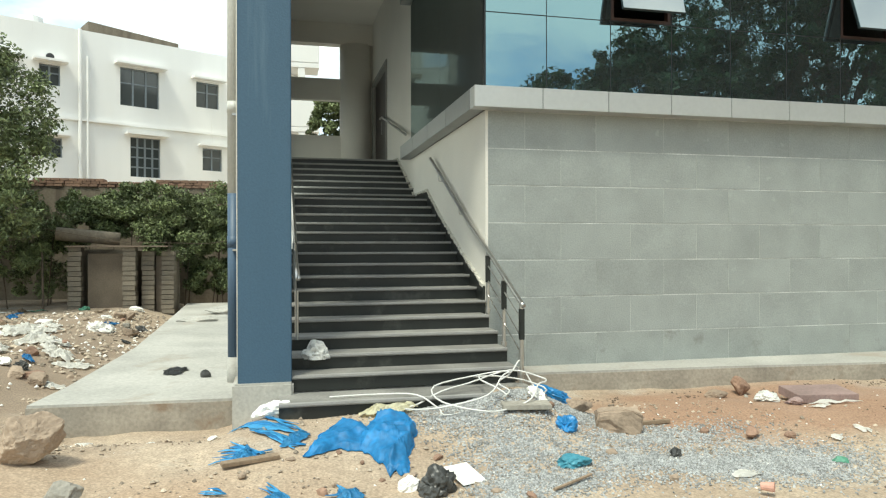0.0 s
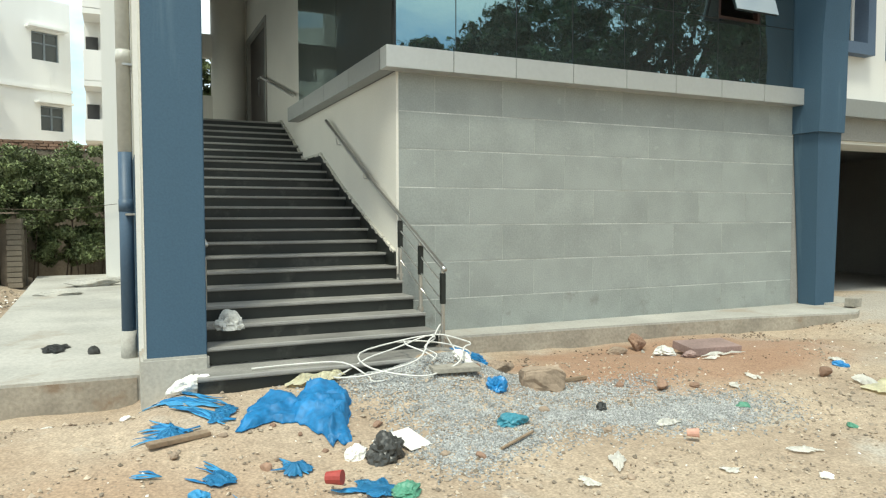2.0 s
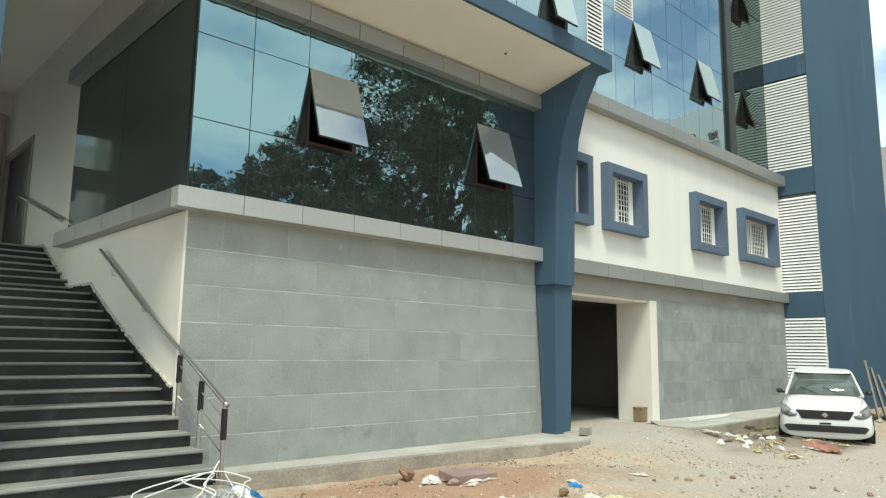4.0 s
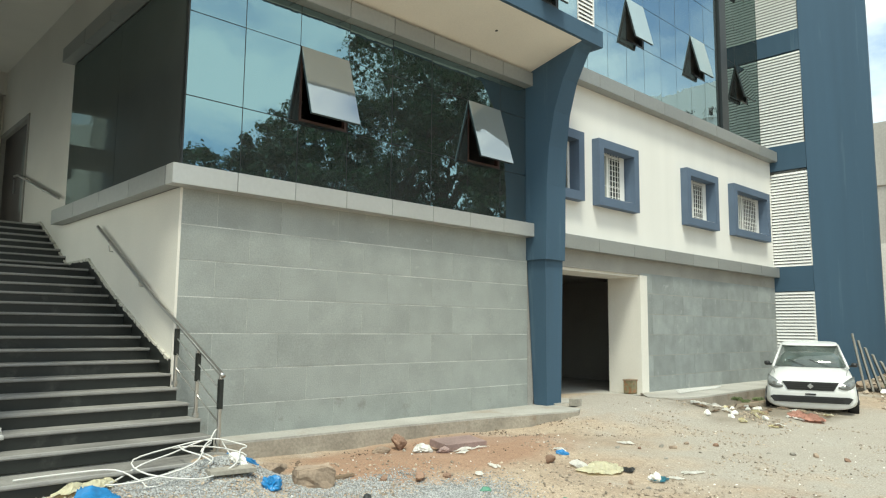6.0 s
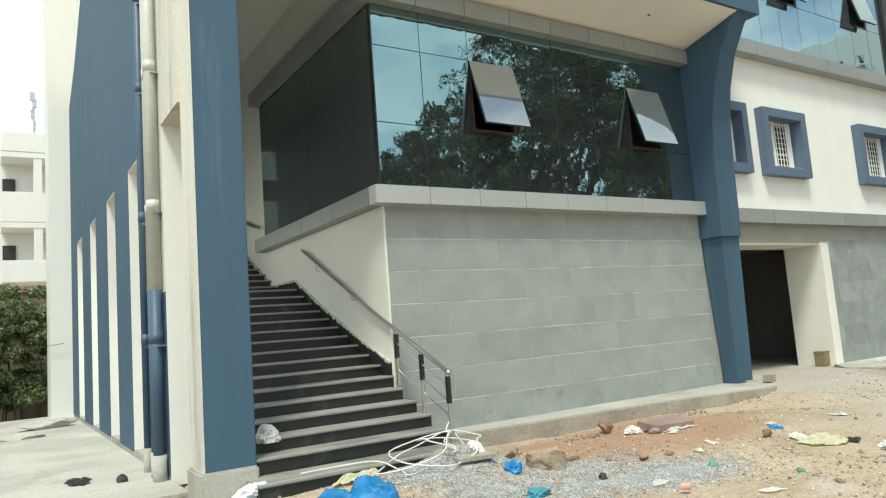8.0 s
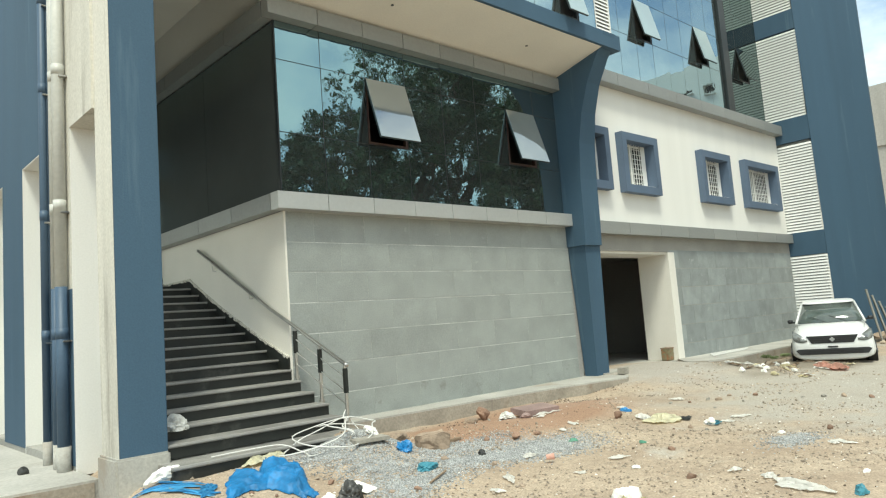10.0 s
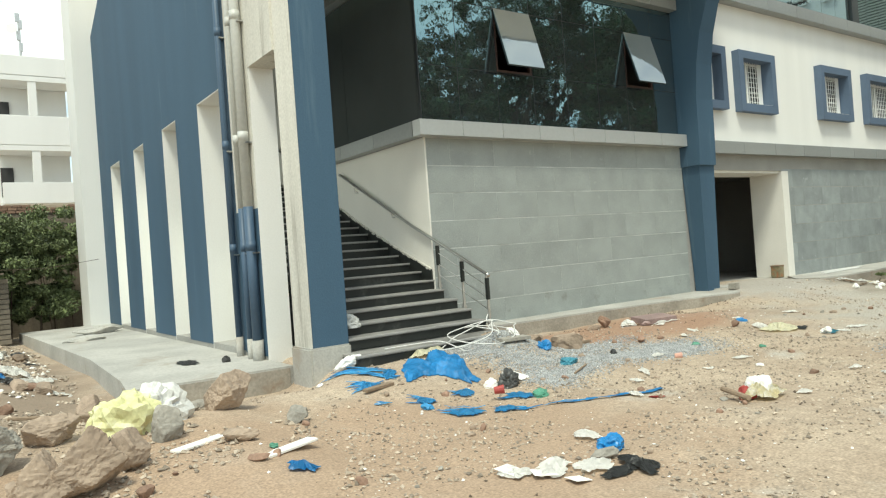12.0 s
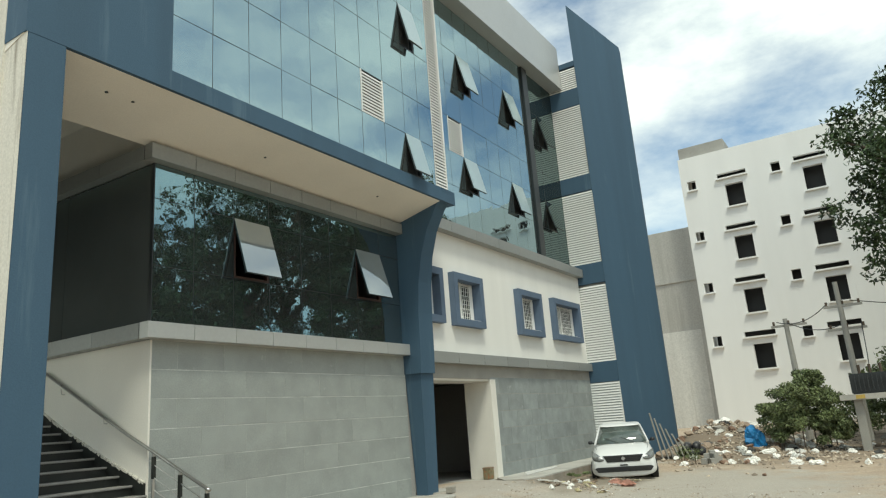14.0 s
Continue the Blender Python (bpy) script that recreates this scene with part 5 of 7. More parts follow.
def build_car():
    c = thing("car", "dusty white compact saloon car parked beside the stone-clad wing", "car", at=(15.6, 6.02, 0.0), turn=19)
    c.scale = (0.94, 0.94, 0.94)
    part("body", loft([(-2.01, 0.70, 0.20, 0.67, 0.02), (-1.98, 0.78, 0.17, 0.71, 0.03), (-1.84, 0.845, 0.17, 0.79, 0.06), (-1.4, 0.865, 0.17, 0.91, 0.08), (-0.85, 0.868, 0.18, 1.00, 0.10), (0.0, 0.868, 0.18, 1.00, 0.07), (1.0, 0.868, 0.19, 1.02, 0.07), (1.55, 0.86, 0.22, 1.04, 0.09), (1.88, 0.80, 0.26, 1.00, 0.10), (1.99, 0.70, 0.32, 0.92, 0.10)], 28, 4.5), M_CAR, c, smooth=True)
    def front(u, v, out=0.0):
        return (-1.02 + 0.75 * v + 0.13 * u * u - out, u * (0.73 - 0.16 * v), 0.975 + 0.475 * v + out)
    us = [-1 + i / 4 for i in range(9)]
    cb = bmesh.new()
    low = [cb.verts.new(front(u, 0.0, -0.015)) for u in us] + [cb.verts.new((1.62, 0.66, 0.98)), cb.verts.new((1.62, -0.66, 0.98))]
    top = [cb.verts.new(front(u, 1.0, -0.015)) for u in us] + [cb.verts.new((1.12, 0.54, 1.43)), cb.verts.new((1.12, -0.54, 1.43))]
    for q in range(len(low)):
        r = (q + 1) % len(low)
        cb.faces.new((low[q], low[r], top[r], top[q]))
    cb.faces.new(top)
    cb.faces.new(low[::-1])
    bmesh.ops.recalc_face_normals(cb, faces=cb.faces[:])
    part("cabin", cb, M_CAR, c)
    part("roof", loft([(-0.33, 0.40, 1.425, 1.45, 0.01), (-0.24, 0.56, 1.42, 1.475, 0.02), (0.1, 0.59, 1.415, 1.515, 0.03), (0.6, 0.59, 1.415, 1.53, 0.03), (1.05, 0.57, 1.41, 1.495, 0.03), (1.2, 0.50, 1.40, 1.43, 0.01)], 24, 4.0), M_CAR, c, smooth=True)
    ws = bmesh.new()
    rows = [[ws.verts.new(front(u * 0.955, v, 0.006)) for u in us] for v in (0.02, 0.5, 0.985)]
    for a, b in zip(rows, rows[1:]):
        for q in range(len(us) - 1):
            ws.faces.new((a[q], a[q + 1], b[q + 1], b[q]))
    bmesh.ops.recalc_face_normals(ws, faces=ws.faces[:])
    bmesh.ops.solidify(ws, geom=ws.faces[:], thickness=0.006)
    part("windscreen", ws, M_CARGLASS, c, smooth=True)
    for s in (-1, 1):
        part("pillar", tube((-0.90, s * 0.735, 0.97), (-0.14, s * 0.575, 1.45), 0.028, 10, 0.024), M_CAR, c, smooth=True)
        for fa, fb in ((0.05, 0.46), (0.50, 0.93)):
            sg = bmesh.new()
            def side(f, v):
                return (-0.89 + 2.51 * f + (0.76 - 1.28 * f) * v, s * (0.742 - 0.07 * f - (0.16 - 0.04 * f) * v + 0.004), 0.985 + 0.45 * v)
            sg.faces.new([sg.verts.new(side(f, v)) for f, v in ((fa, 0.05), (fb, 0.05), (fb, 0.95), (fa, 0.95))])
            bmesh.ops.solidify(sg, geom=sg.faces[:], thickness=0.01)
            part("side_window", sg, M_CARGLASS, c)
        hl = bmesh.new()
        def lamp_at(y, z, out):
            by_width = np.interp(y, [0.0, 0.66, 0.74, 0.81, 0.85], [-2.02, -2.01, -1.97, -1.86, -1.62])
            by_top = np.interp(z, [0.0, 0.64, 0.68, 0.76, 0.88], [-2.02, -2.01, -1.97, -1.84, -1.48])
            return (float(max(by_width, by_top)) - out, s * (y + 0.7 * out), z + 0.5 * out)
        rows = [[hl.verts.new(lamp_at(0.50 + 0.30 * f, lo + (hi - lo) * q, 0.012)) for f, lo, hi in ((0.0, 0.60, 0.64), (0.25, 0.575, 0.70), (0.5, 0.575, 0.755), (0.75, 0.59, 0.80), (0.92, 0.625, 0.83), (1.0, 0.66, 0.84))] for q in (0.0, 0.5, 1.0)]
        for ra, rb_ in zip(rows, rows[1:]):
            for q in range(5):
                hl.faces.new((ra[q], ra[q + 1], rb_[q + 1], rb_[q]))
        bmesh.ops.recalc_face_normals(hl, faces=hl.faces[:])
        bmesh.ops.solidify(hl, geom=hl.faces[:], thickness=0.05)
        lamp = part("headlight", hl, M_LAMP, c, smooth=True)
        part("bulb", tube(lamp_at(0.67, 0.67, 0.0), lamp_at(0.67, 0.67, 0.022), 0.04, 14), M_RIM, lamp)
        mr = loft([(-0.71, 0.03, 1.0, 1.06, 0.0), (-0.66, 0.065, 0.985, 1.085, 0.0), (-0.59, 0.06, 0.99, 1.08, 0.0)], 12, 3.0)
        mr.transform(Matrix.Translation((0, s * 0.865, 0)))
        m = part("mirror", mr, M_BLACKPLASTIC, c, smooth=True)
        part("mirror_arm", box(-0.66, min(s * 0.74, s * 0.84), 0.99, -0.6, max(s * 0.74, s * 0.84), 1.03), M_BLACKPLASTIC, m)
        for x in (-1.27, 1.16):
            ty = bmesh.new()
            add_tube(ty, (x, s * 0.68, 0.29), (x, s * 0.875, 0.29), 0.295, 28)
            bmesh.ops.bevel(ty, geom=[e for e in ty.edges if abs(e.verts[0].co.y - e.verts[1].co.y) < 1e-4], offset=0.03, segments=2, affect='EDGES')
            w = part("wheel", tube((x, s * 0.7, 0.29), (x, s * 0.86, 0.29), 0.20, 20), M_RIM, c)
            part("tyre", ty, M_TYRE, w)
            part("rim", tube((x, s * 0.872, 0.29), (x, s * 0.884, 0.29), 0.185, 20), M_RIM, w)
            part("hub", tube((x, s * 0.88, 0.29), (x, s * 0.90, 0.29), 0.05, 12), M_BLACKPLASTIC, w)
        fog = tube((-1.975, s * 0.62, 0.40), (-1.93, s * 0.62, 0.40), 0.06, 14)
        part("fog_lamp", fog, M_BLACKPLASTIC, c)
    gr = prism([(-0.52, 0.72), (0.52, 0.72), (0.42, 0.55), (-0.42, 0.55)], "x", -2.022, -1.9)
    g = part("grille", gr, M_BLACKPLASTIC, c)
    for k in range(3):
        part("grille_bar", box(-2.03, -0.44, 0.575 + k * 0.045, -2.018, 0.44, 0.585 + k * 0.045), M_TYRE, g)
    part("emblem", prism([(-0.06, 0.635), (0.0, 0.69), (0.06, 0.635), (0.0, 0.58)], "x", -2.045, -2.0), M_RIM, g, "plain chrome badge")
    lo = part("air_intake", prism([(-0.76, 0.40), (-0.70, 0.43), (0.70, 0.43), (0.76, 0.40), (0.68, 0.30), (-0.68, 0.30)], "x", -2.028, -1.9), M_BLACKPLASTIC, c)
    for k in range(3):
        part("intake_bar", box(-2.036, -0.6, 0.305 + k * 0.035, -2.024, 0.6, 0.313 + k * 0.035), M_TYRE, lo)
    part("plate_bar", box(-2.035, -0.10, 0.455, -2.0, 0.10, 0.485), M_BLACKPLASTIC, c)
    for s in (-0.35, 0.1):
        part("wiper", tube((-1.03, s, 1.005), (-0.80, s + 0.35, 1.14), 0.006, 6), M_BLACKPLASTIC, c)
    part("bonnet_seam", tube_path([(-1.86, -0.66, 0.862), (-1.4, -0.70, 0.935), (-1.0, -0.70, 0.985)], 0.004, 5), M_BLACKPLASTIC, c)
    part("bonnet_seam", tube_path([(-1.86, 0.66, 0.862), (-1.4, 0.70, 0.935), (-1.0, 0.70, 0.985)], 0.004, 5), M_BLACKPLASTIC, c)


build_car()

# ---- loose things on the ground ----
M_ROCK = material("pale_rock", (0.39, 0.30, 0.225), 0.95, vary=0.3, big=3, fine=30, bump=0.7, per_object=0.12)
M_ROCK_GREY = material("grey_rock", (0.35, 0.325, 0.28), 0.95, vary=0.3, big=3, fine=30, bump=0.7, per_object=0.12)
M_TARP = material("blue_tarpaulin", (0.014, 0.20, 0.47), 0.6, vary=0.4, big=3, fine=25, bump=0.2, stain=((0.22, 0.36, 0.55), 4, 0.62))
M_BAGBLUE = material("blue_plastic_bag", (0.02, 0.22, 0.52), 0.35, vary=0.25, big=6)
M_PAPER = material("white_paper", (0.86, 0.84, 0.79), 0.8, vary=0.08, big=6)
M_CREAMBAG = material("cream_sack", (0.76, 0.68, 0.43), 0.75, vary=0.22, big=7, stain=((0.82, 0.79, 0.70), 11, 0.50))
M_PALESACK = material("pale_woven_sack", (0.84, 0.80, 0.60), 0.8, vary=0.14, big=7, fine=60, stain=((0.80, 0.72, 0.42), 9, 0.58))
M_YELLOW = material("yellow_sack", (0.70, 0.68, 0.36), 0.6, vary=0.15, big=5, stain=((0.74, 0.72, 0.55), 5, 0.55))
M_BLACKBAG = material("black_plastic_bag", (0.055, 0.055, 0.052), 0.4, vary=0.3, big=6)
M_CLEAR = material("milky_plastic_sheet", (0.68, 0.67, 0.63), 0.3, vary=0.2, big=5)
M_CORD = material("white_cable", (0.72, 0.71, 0.68), 0.45, vary=0.08, big=5)
M_RED = material("faded_red", (0.40, 0.06, 0.05), 0.6, vary=0.25, big=8)
M_MAROON = material("maroon_slab", (0.34, 0.24, 0.22), 0.6, vary=0.3, big=3)
M_PINK = material("salmon_cloth", (0.74, 0.42, 0.33), 0.9, vary=0.25, big=6)
M_GREEN = material("green_plastic", (0.10, 0.30, 0.20), 0.5, vary=0.25, big=8)
M_TEAL = material("teal_plastic", (0.06, 0.26, 0.34), 0.45, vary=0.25, big=8)
M_WOOD = material("old_wood", (0.30, 0.22, 0.15), 0.9, vary=0.3, big=4, fine=40)
M_GRAVEL = material("grey_gravel", (0.36, 0.365, 0.36), 0.9, vary=0.2, big=8, fine=60, bump=0.3, per_island=0.42)
M_PEBBLE = material("mixed_pebbles", (0.41, 0.34, 0.265), 0.95, vary=0.2, big=5, fine=40, bump=0.3, per_island=0.52)


def rock(x, y, sx, sy, sz, seed, mat, label="rough broken stone lying on the soil", turn=0.0, sink=0.15, name="stone", group="", z=None):
    bm = bmesh.new()
    bmesh.ops.create_icosphere(bm, subdivisions=(5 if max(sx, sy) > 0.35 else 4) if max(sx, sy) > 0.2 else 2, radius=1.0)
    rng = random.Random(seed)
    cuts = [(Vector((rng.gauss(0, 1), rng.gauss(0, 1), rng.gauss(0, 0.7))).normalized(), rng.uniform(0.42, 0.72)) for _ in range(14)]
    for v in bm.verts:
        d = v.co.normalized()
        k = 1.0
        for nrm, dist in cuts:
            f = d.dot(nrm)
            if f > 0.05:
                k = min(k, dist / f)
        k *= 1 + 0.09 * noise.noise(d * 3 + Vector((seed, 0, 0))) + 0.05 * noise.noise(d * 8 + Vector((seed, 0, 4))) + 0.025 * noise.noise(d * 21 + Vector((seed, 0, 8)))
        v.co = Vector((d.x * k * sx, d.y * k * sy, d.z * k * sz)) * 0.62
    base = ground_z(x, y) if z is None else z
    low = min(v.co.z for v in bm.verts)
    ob = new(name, mesh_of(name, bm, mat))
    ob.matrix_world = pose(x, y, base - low - sink * sz, 0, 0, turn)
    return tagged(ob, label, "stone", group)


def wad(bm, w, d, h, seed, rough):
    """A bunched bag: a slumped ball with sharp folds and a flat underside."""
    bmesh.ops.create_icosphere(bm, subdivisions=4 if max(w, d) > 0.15 else 3, radius=1.0)
    for v in bm.verts:
        n = v.co.normalized()
        q = n * 1.25 + Vector((seed * 3.1, seed * 0.7, 0))
        fold = 1 - 2.2 * abs(noise.noise(q * 1.5))
        crease = 1 - 2.2 * abs(noise.noise(q * 3.4))
        k = 0.74 + 0.42 * noise.noise(q * 0.8) + (0.16 + 0.14 * rough) * fold + (0.06 + 0.10 * rough) * crease + 0.03 * noise.noise(q * 8.0)
        v.co = Vector((n.x * k * w / 2, n.y * k * d / 2, (max(n.z * k, -0.30) + 0.28) * h * 0.78))


def crumple(name, x, y, w, d, h, seed, mat, label, category, turn=0.0, group="", z=None, n=14, rough=0.5):
    """A crumpled bag, rag or sheet: bunched if it stands high, else a ragged flat scrap with folds and lifted edges."""
    bm = bmesh.new()
    if h > 0.27 * max(w, d):
        wad(bm, w, d, h, seed, rough)
    else:
        n = max(n, 16) if max(w, d) > 0.15 else n
        grid = {}
        for i in range(n + 1):
            for j in range(n + 1):
                u, v = 2 * i / n - 1, 2 * j / n - 1
                a = math.atan2(v, u)
                edge = 0.95 + 0.55 * noise.noise((math.cos(a) * 1.3 + seed, math.sin(a) * 1.3, 2.0)) + 0.30 * noise.noise((math.cos(a) * 3.5 + seed, math.sin(a) * 3.5, 7.0))
                m = max(abs(u), abs(v))
                r = math.hypot(u, v) or 1.0
                px, py = u * (m / r) * edge * w / 2, v * (m / r) * edge * d / 2
                q = Vector((px / 0.14 + seed * 3.1, py / 0.14, seed * 0.7))
                swell = min(1.0, max(0.0, 0.45 + 1.1 * noise.noise(q * 0.7)))
                crease = max(0.0, 1 - abs(noise.noise(q * 1.7)) * 3.2)
                z0 = 0.004 + h * ((1 - 0.7 * m ** 2) * (0.25 + 0.65 * swell) + (0.2 + 0.3 * rough) * crease * (1 - 0.5 * m))
                jx, jy = noise.noise(q * 2.3 + Vector((0, 0, 5))), noise.noise(q * 2.3 + Vector((0, 0, 9)))
                grid[i, j] = bm.verts.new((px + 0.08 * w * jx * (1 - 0.5 * m), py + 0.08 * d * jy * (1 - 0.5 * m), z0))
        for i in range(n):
            for j in range(n):
                bm.faces.new((grid[i, j], grid[i + 1, j], grid[i + 1, j + 1], grid[i, j + 1]))
    c, s = math.cos(radians(turn)), math.sin(radians(turn))
    flat = h <= 0.27 * max(w, d)
    for v in bm.verts:
        gx, gy = x + v.co.x * c - v.co.y * s, y + v.co.x * s + v.co.y * c
        v.co.z += (ground_z(gx, gy) if z is None else z) + 0.003
        v.co.x, v.co.y = gx, gy
    if flat:
        bmesh.ops.solidify(bm, geom=bm.faces[:], thickness=0.004)
    return solid(name, bm, mat, label, category, group)


def ribbon(name, pts, width, seed, mat, label, category, group=""):
    """A torn strip lying along points on the ground."""
    bm = bmesh.new()
    path = []
    for (ax, ay), (bx, by) in zip(pts, pts[1:]):
        n = max(2, int(math.hypot(bx - ax, by - ay) / 0.06))
        path += [(ax + (bx - ax) * k / n, ay + (by - ay) * k / n) for k in range(n)]
    path.append(pts[-1])
    rows = []
    for k, (px, py) in enumerate(path):
        q = path[min(k + 1, len(path) - 1)]
        o = path[max(k - 1, 0)]
        dx, dy = q[0] - o[0], q[1] - o[1]
        L = math.hypot(dx, dy) or 1
        w = width * (0.35 + 1.5 * abs(noise.noise((k * 0.45, seed, 1.0)))) * min(1.0, 0.25 + k * 0.2, 0.25 + (len(path) - 1 - k) * 0.2)
        off = 0.05 * noise.noise((k * 0.3, seed, 5.0))
        row = []
        for s in (-1, -0.4, 0.3, 1):
            q2 = w * s / 2 * (1 + 0.7 * noise.noise((k * 0.9, seed * 3.0, s * 2.0))) + off
            gx, gy = px - dy / L * q2, py + dx / L * q2
            row.append(bm.verts.new((gx, gy, ground_z(gx, gy) + 0.012 + 0.02 * abs(noise.noise((gx * 6, gy * 6, seed))))))
        rows.append(row)
    for a, b in zip(rows, rows[1:]):
        for s in range(3):
            bm.faces.new((a[s], a[s + 1], b[s + 1], b[s]))
    bmesh.ops.recalc_face_normals(bm, faces=bm.faces[:])
    bmesh.ops.solidify(bm, geom=bm.faces[:], thickness=0.003)
    return solid(name, bm, mat, label, category, group, smooth=True)


def flat_piece(name, x, y, w, d, t, turn, mat, label, category, tilt=(0, 0), group=""):
    ob = new(name, mesh_of(name, box(-w / 2, -d / 2, 0, w / 2, d / 2, t, min(0.004, t / 3)), mat))
    ob.matrix_world = pose(x, y, ground_z(x, y) + 0.004 + abs(math.sin(radians(tilt[0]))) * d / 2 + abs(math.sin(radians(tilt[1]))) * w / 2, tilt[0], tilt[1], turn)
    return tagged(ob, label, category, group)


# blue tarpaulin and its torn strips
def draped(outline, height, peak, lean, seed, rings=26, spokes=72):
    """A limp sheet inside a ragged outline: one soft hump, long slanting folds, a slack rim."""
    bm = bmesh.new()
    c = Vector((*peak, 0))
    pts = [Vector((*p, 0)) for p in outline]
    edge = []
    per = spokes // len(pts)
    for k, p in enumerate(pts):
        o, q, r = pts[k - 1], pts[(k + 1) % len(pts)], pts[(k + 2) % len(pts)]
        for j in range(per):
            f = j / per
            edge.append(0.5 * ((2 * p) + (q - o) * f + (2 * o - 5 * p + 4 * q - r) * f * f + (3 * p - o - 3 * q + r) * f ** 3))
    def lift(x, y, f):
        a = (x * math.cos(lean) + y * math.sin(lean)) / 0.17 + 1.1 * noise.noise((x * 3.0, y * 3.0, seed))
        fold = (0.5 + 0.5 * math.sin(a * 2.6)) ** 2
        crease = max(0.0, 1 - abs(noise.noise((x * 5 + seed, y * 5, 3.0))) * 4.5) ** 1.5
        dome = (1 - f ** 1.4) * (0.72 + 0.55 * noise.noise((x * 3.4 + seed, y * 3.4, 9.0)))
        slack = min(1.0, 6.0 * (1 - f))
        return 0.008 + height * dome + slack * height * (0.42 * fold * (0.35 + f) + 0.42 * crease + 0.22 * abs(noise.noise((x * 11, y * 11, seed))))
    mid = bm.verts.new((c.x, c.y, ground_z(c.x, c.y) + lift(c.x, c.y, 0.0)))
    last, rim = None, []
    for r in range(1, rings + 1):
        f = r / rings
        row = []
        for k, e in enumerate(edge):
            fray = 1 + f * f * (0.16 * noise.noise((k * 0.33, seed, 1.0)) + 0.09 * noise.noise((k * 0.9, seed, 6.0)))
            p = c.lerp(e, f * fray)
            row.append(bm.verts.new((p.x, p.y, ground_z(p.x, p.y) + lift(p.x, p.y, f))))
        for k in range(len(edge)):
            n = (k + 1) % len(edge)
            if last:
                bm.faces.new((last[k], last[n], row[n], row[k]))
            else:
                bm.faces.new((mid, row[n], row[k]))
        last = row
    rim = [v.co.copy() + Vector((0, 0, 0.004)) for v in last]
    bmesh.ops.recalc_face_normals(bm, faces=bm.faces[:])
    bmesh.ops.solidify(bm, geom=bm.faces[:], thickness=0.003)
    return bm, rim


tarp = thing("tarpaulin", "crumpled bright blue tarpaulin heaped before the stairs", "tarpaulin")
for outline, height, peak, lean, seed in ((((0.36, 5.92), (0.60, 6.02), (0.78, 5.98), (0.90, 6.2), (0.74, 6.46), (0.54, 6.30)), 0.06, (0.68, 6.18), 0.9, 3.0), (((0.74, 6.08), (0.86, 5.88), (0.97, 5.62), (1.08, 5.60), (1.13, 5.84), (1.22, 6.08), (1.25, 6.40), (0.98, 6.46)), 0.105, (1.06, 6.14), 2.2, 8.0)):
    sheet, rim = draped(outline, height, peak, lean, seed)
    sh = part("sheet", sheet, M_TARP, tarp, smooth=True)
    part("hem", tube_path(rim + rim[:1], 0.005, 5), M_TARP, sh)

M_TARP_LIGHT = material("faded_blue_tarpaulin", (0.05, 0.31, 0.60), 0.55, vary=0.3, big=5, fine=25, bump=0.12)
rng = random.Random(41)
FRAYED = [((-0.2, 6.92), (0.42, 6.25), 0.13, 9), ((-0.32, 6.08), (0.12, 5.98), 0.15, 9), ((-0.05, 6.45), (0.36, 6.05), 0.10, 6), ((-0.36, 5.5), (-0.14, 5.38), 0.05, 3), ((0.0, 5.45), (0.28, 5.2), 0.10, 4), ((0.45, 5.42), (0.72, 5.22), 0.09, 4), ((0.05, 5.0), (0.45, 4.72), 0.10, 6), ((0.42, 4.62), (0.72, 4.46), 0.08, 5), ((0.36, 6.82), (0.56, 6.78), 0.04, 3), ((0.85, 4.40), (1.35, 4.16), 0.04, 3), ((0.75, 4.95), (1.0, 4.80), 0.07, 3)]
n_strip = 0
for (ax, ay), (bx, by), spread, count in FRAYED:
    dx, dy = bx - ax, by - ay
    L = math.hypot(dx, dy)
    for k in range(count):
        s0, s1 = rng.uniform(0.0, 0.3), rng.uniform(0.65, 1.0)
        o0, o1 = rng.gauss(0, spread * 0.7), rng.gauss(0, spread * 0.4)
        p = (ax + dx * s0 - dy / L * o0, ay + dy * s0 + dx / L * o0)
        q = (ax + dx * s1 - dy / L * o1, ay + dy * s1 + dx / L * o1)
        m = ((p[0] + q[0]) / 2 + rng.gauss(0, 0.02), (p[1] + q[1]) / 2 + rng.gauss(0, 0.02))
        ribbon("tarpaulin_strip", [p, m, q], rng.choice((0.03, 0.04, 0.07, 0.12)), 20 + n_strip, M_TARP_LIGHT if n_strip % 3 else M_TARP, "torn strip of blue tarpaulin on the soil", "tarpaulin strip", "torn strips of blue tarpaulin")
        n_strip += 1
for p, w in (([(1.2, 4.18), (1.5, 4.12), (1.85, 4.02), (2.1, 3.97)], 0.12), ([(1.86, 4.0), (2.0, 4.0), (2.14, 4.02)], 0.2), ([(0.5, 4.55), (0.66, 4.42), (0.85, 4.36)], 0.09)):
    ribbon("tarpaulin_strip", p, w, 20 + n_strip, M_TARP, "torn strip of blue tarpaulin on the soil", "tarpaulin strip", "torn strips of blue tarpaulin")
    n_strip += 1
for i, (x, y, w, d) in enumerate(((0.16, 5.28, 0.22, 0.2), (0.62, 5.28, 0.2, 0.18), (0.02, 5.06, 0.12, 0.12), (1.02, 4.86, 0.32, 0.24), (0.25, 4.72, 0.3, 0.2), (0.55, 4.55, 0.24, 0.18), (0.3, 6.2, 0.3, 0.16), (-0.08, 6.0, 0.26, 0.14))):
    crumple("tarpaulin_scrap", x, y, w, d, 0.05, 700 + i, M_TARP_LIGHT, "torn scrap of blue tarpaulin on the soil", "tarpaulin scrap", turn=i * 37, group="torn scraps of blue tarpaulin")
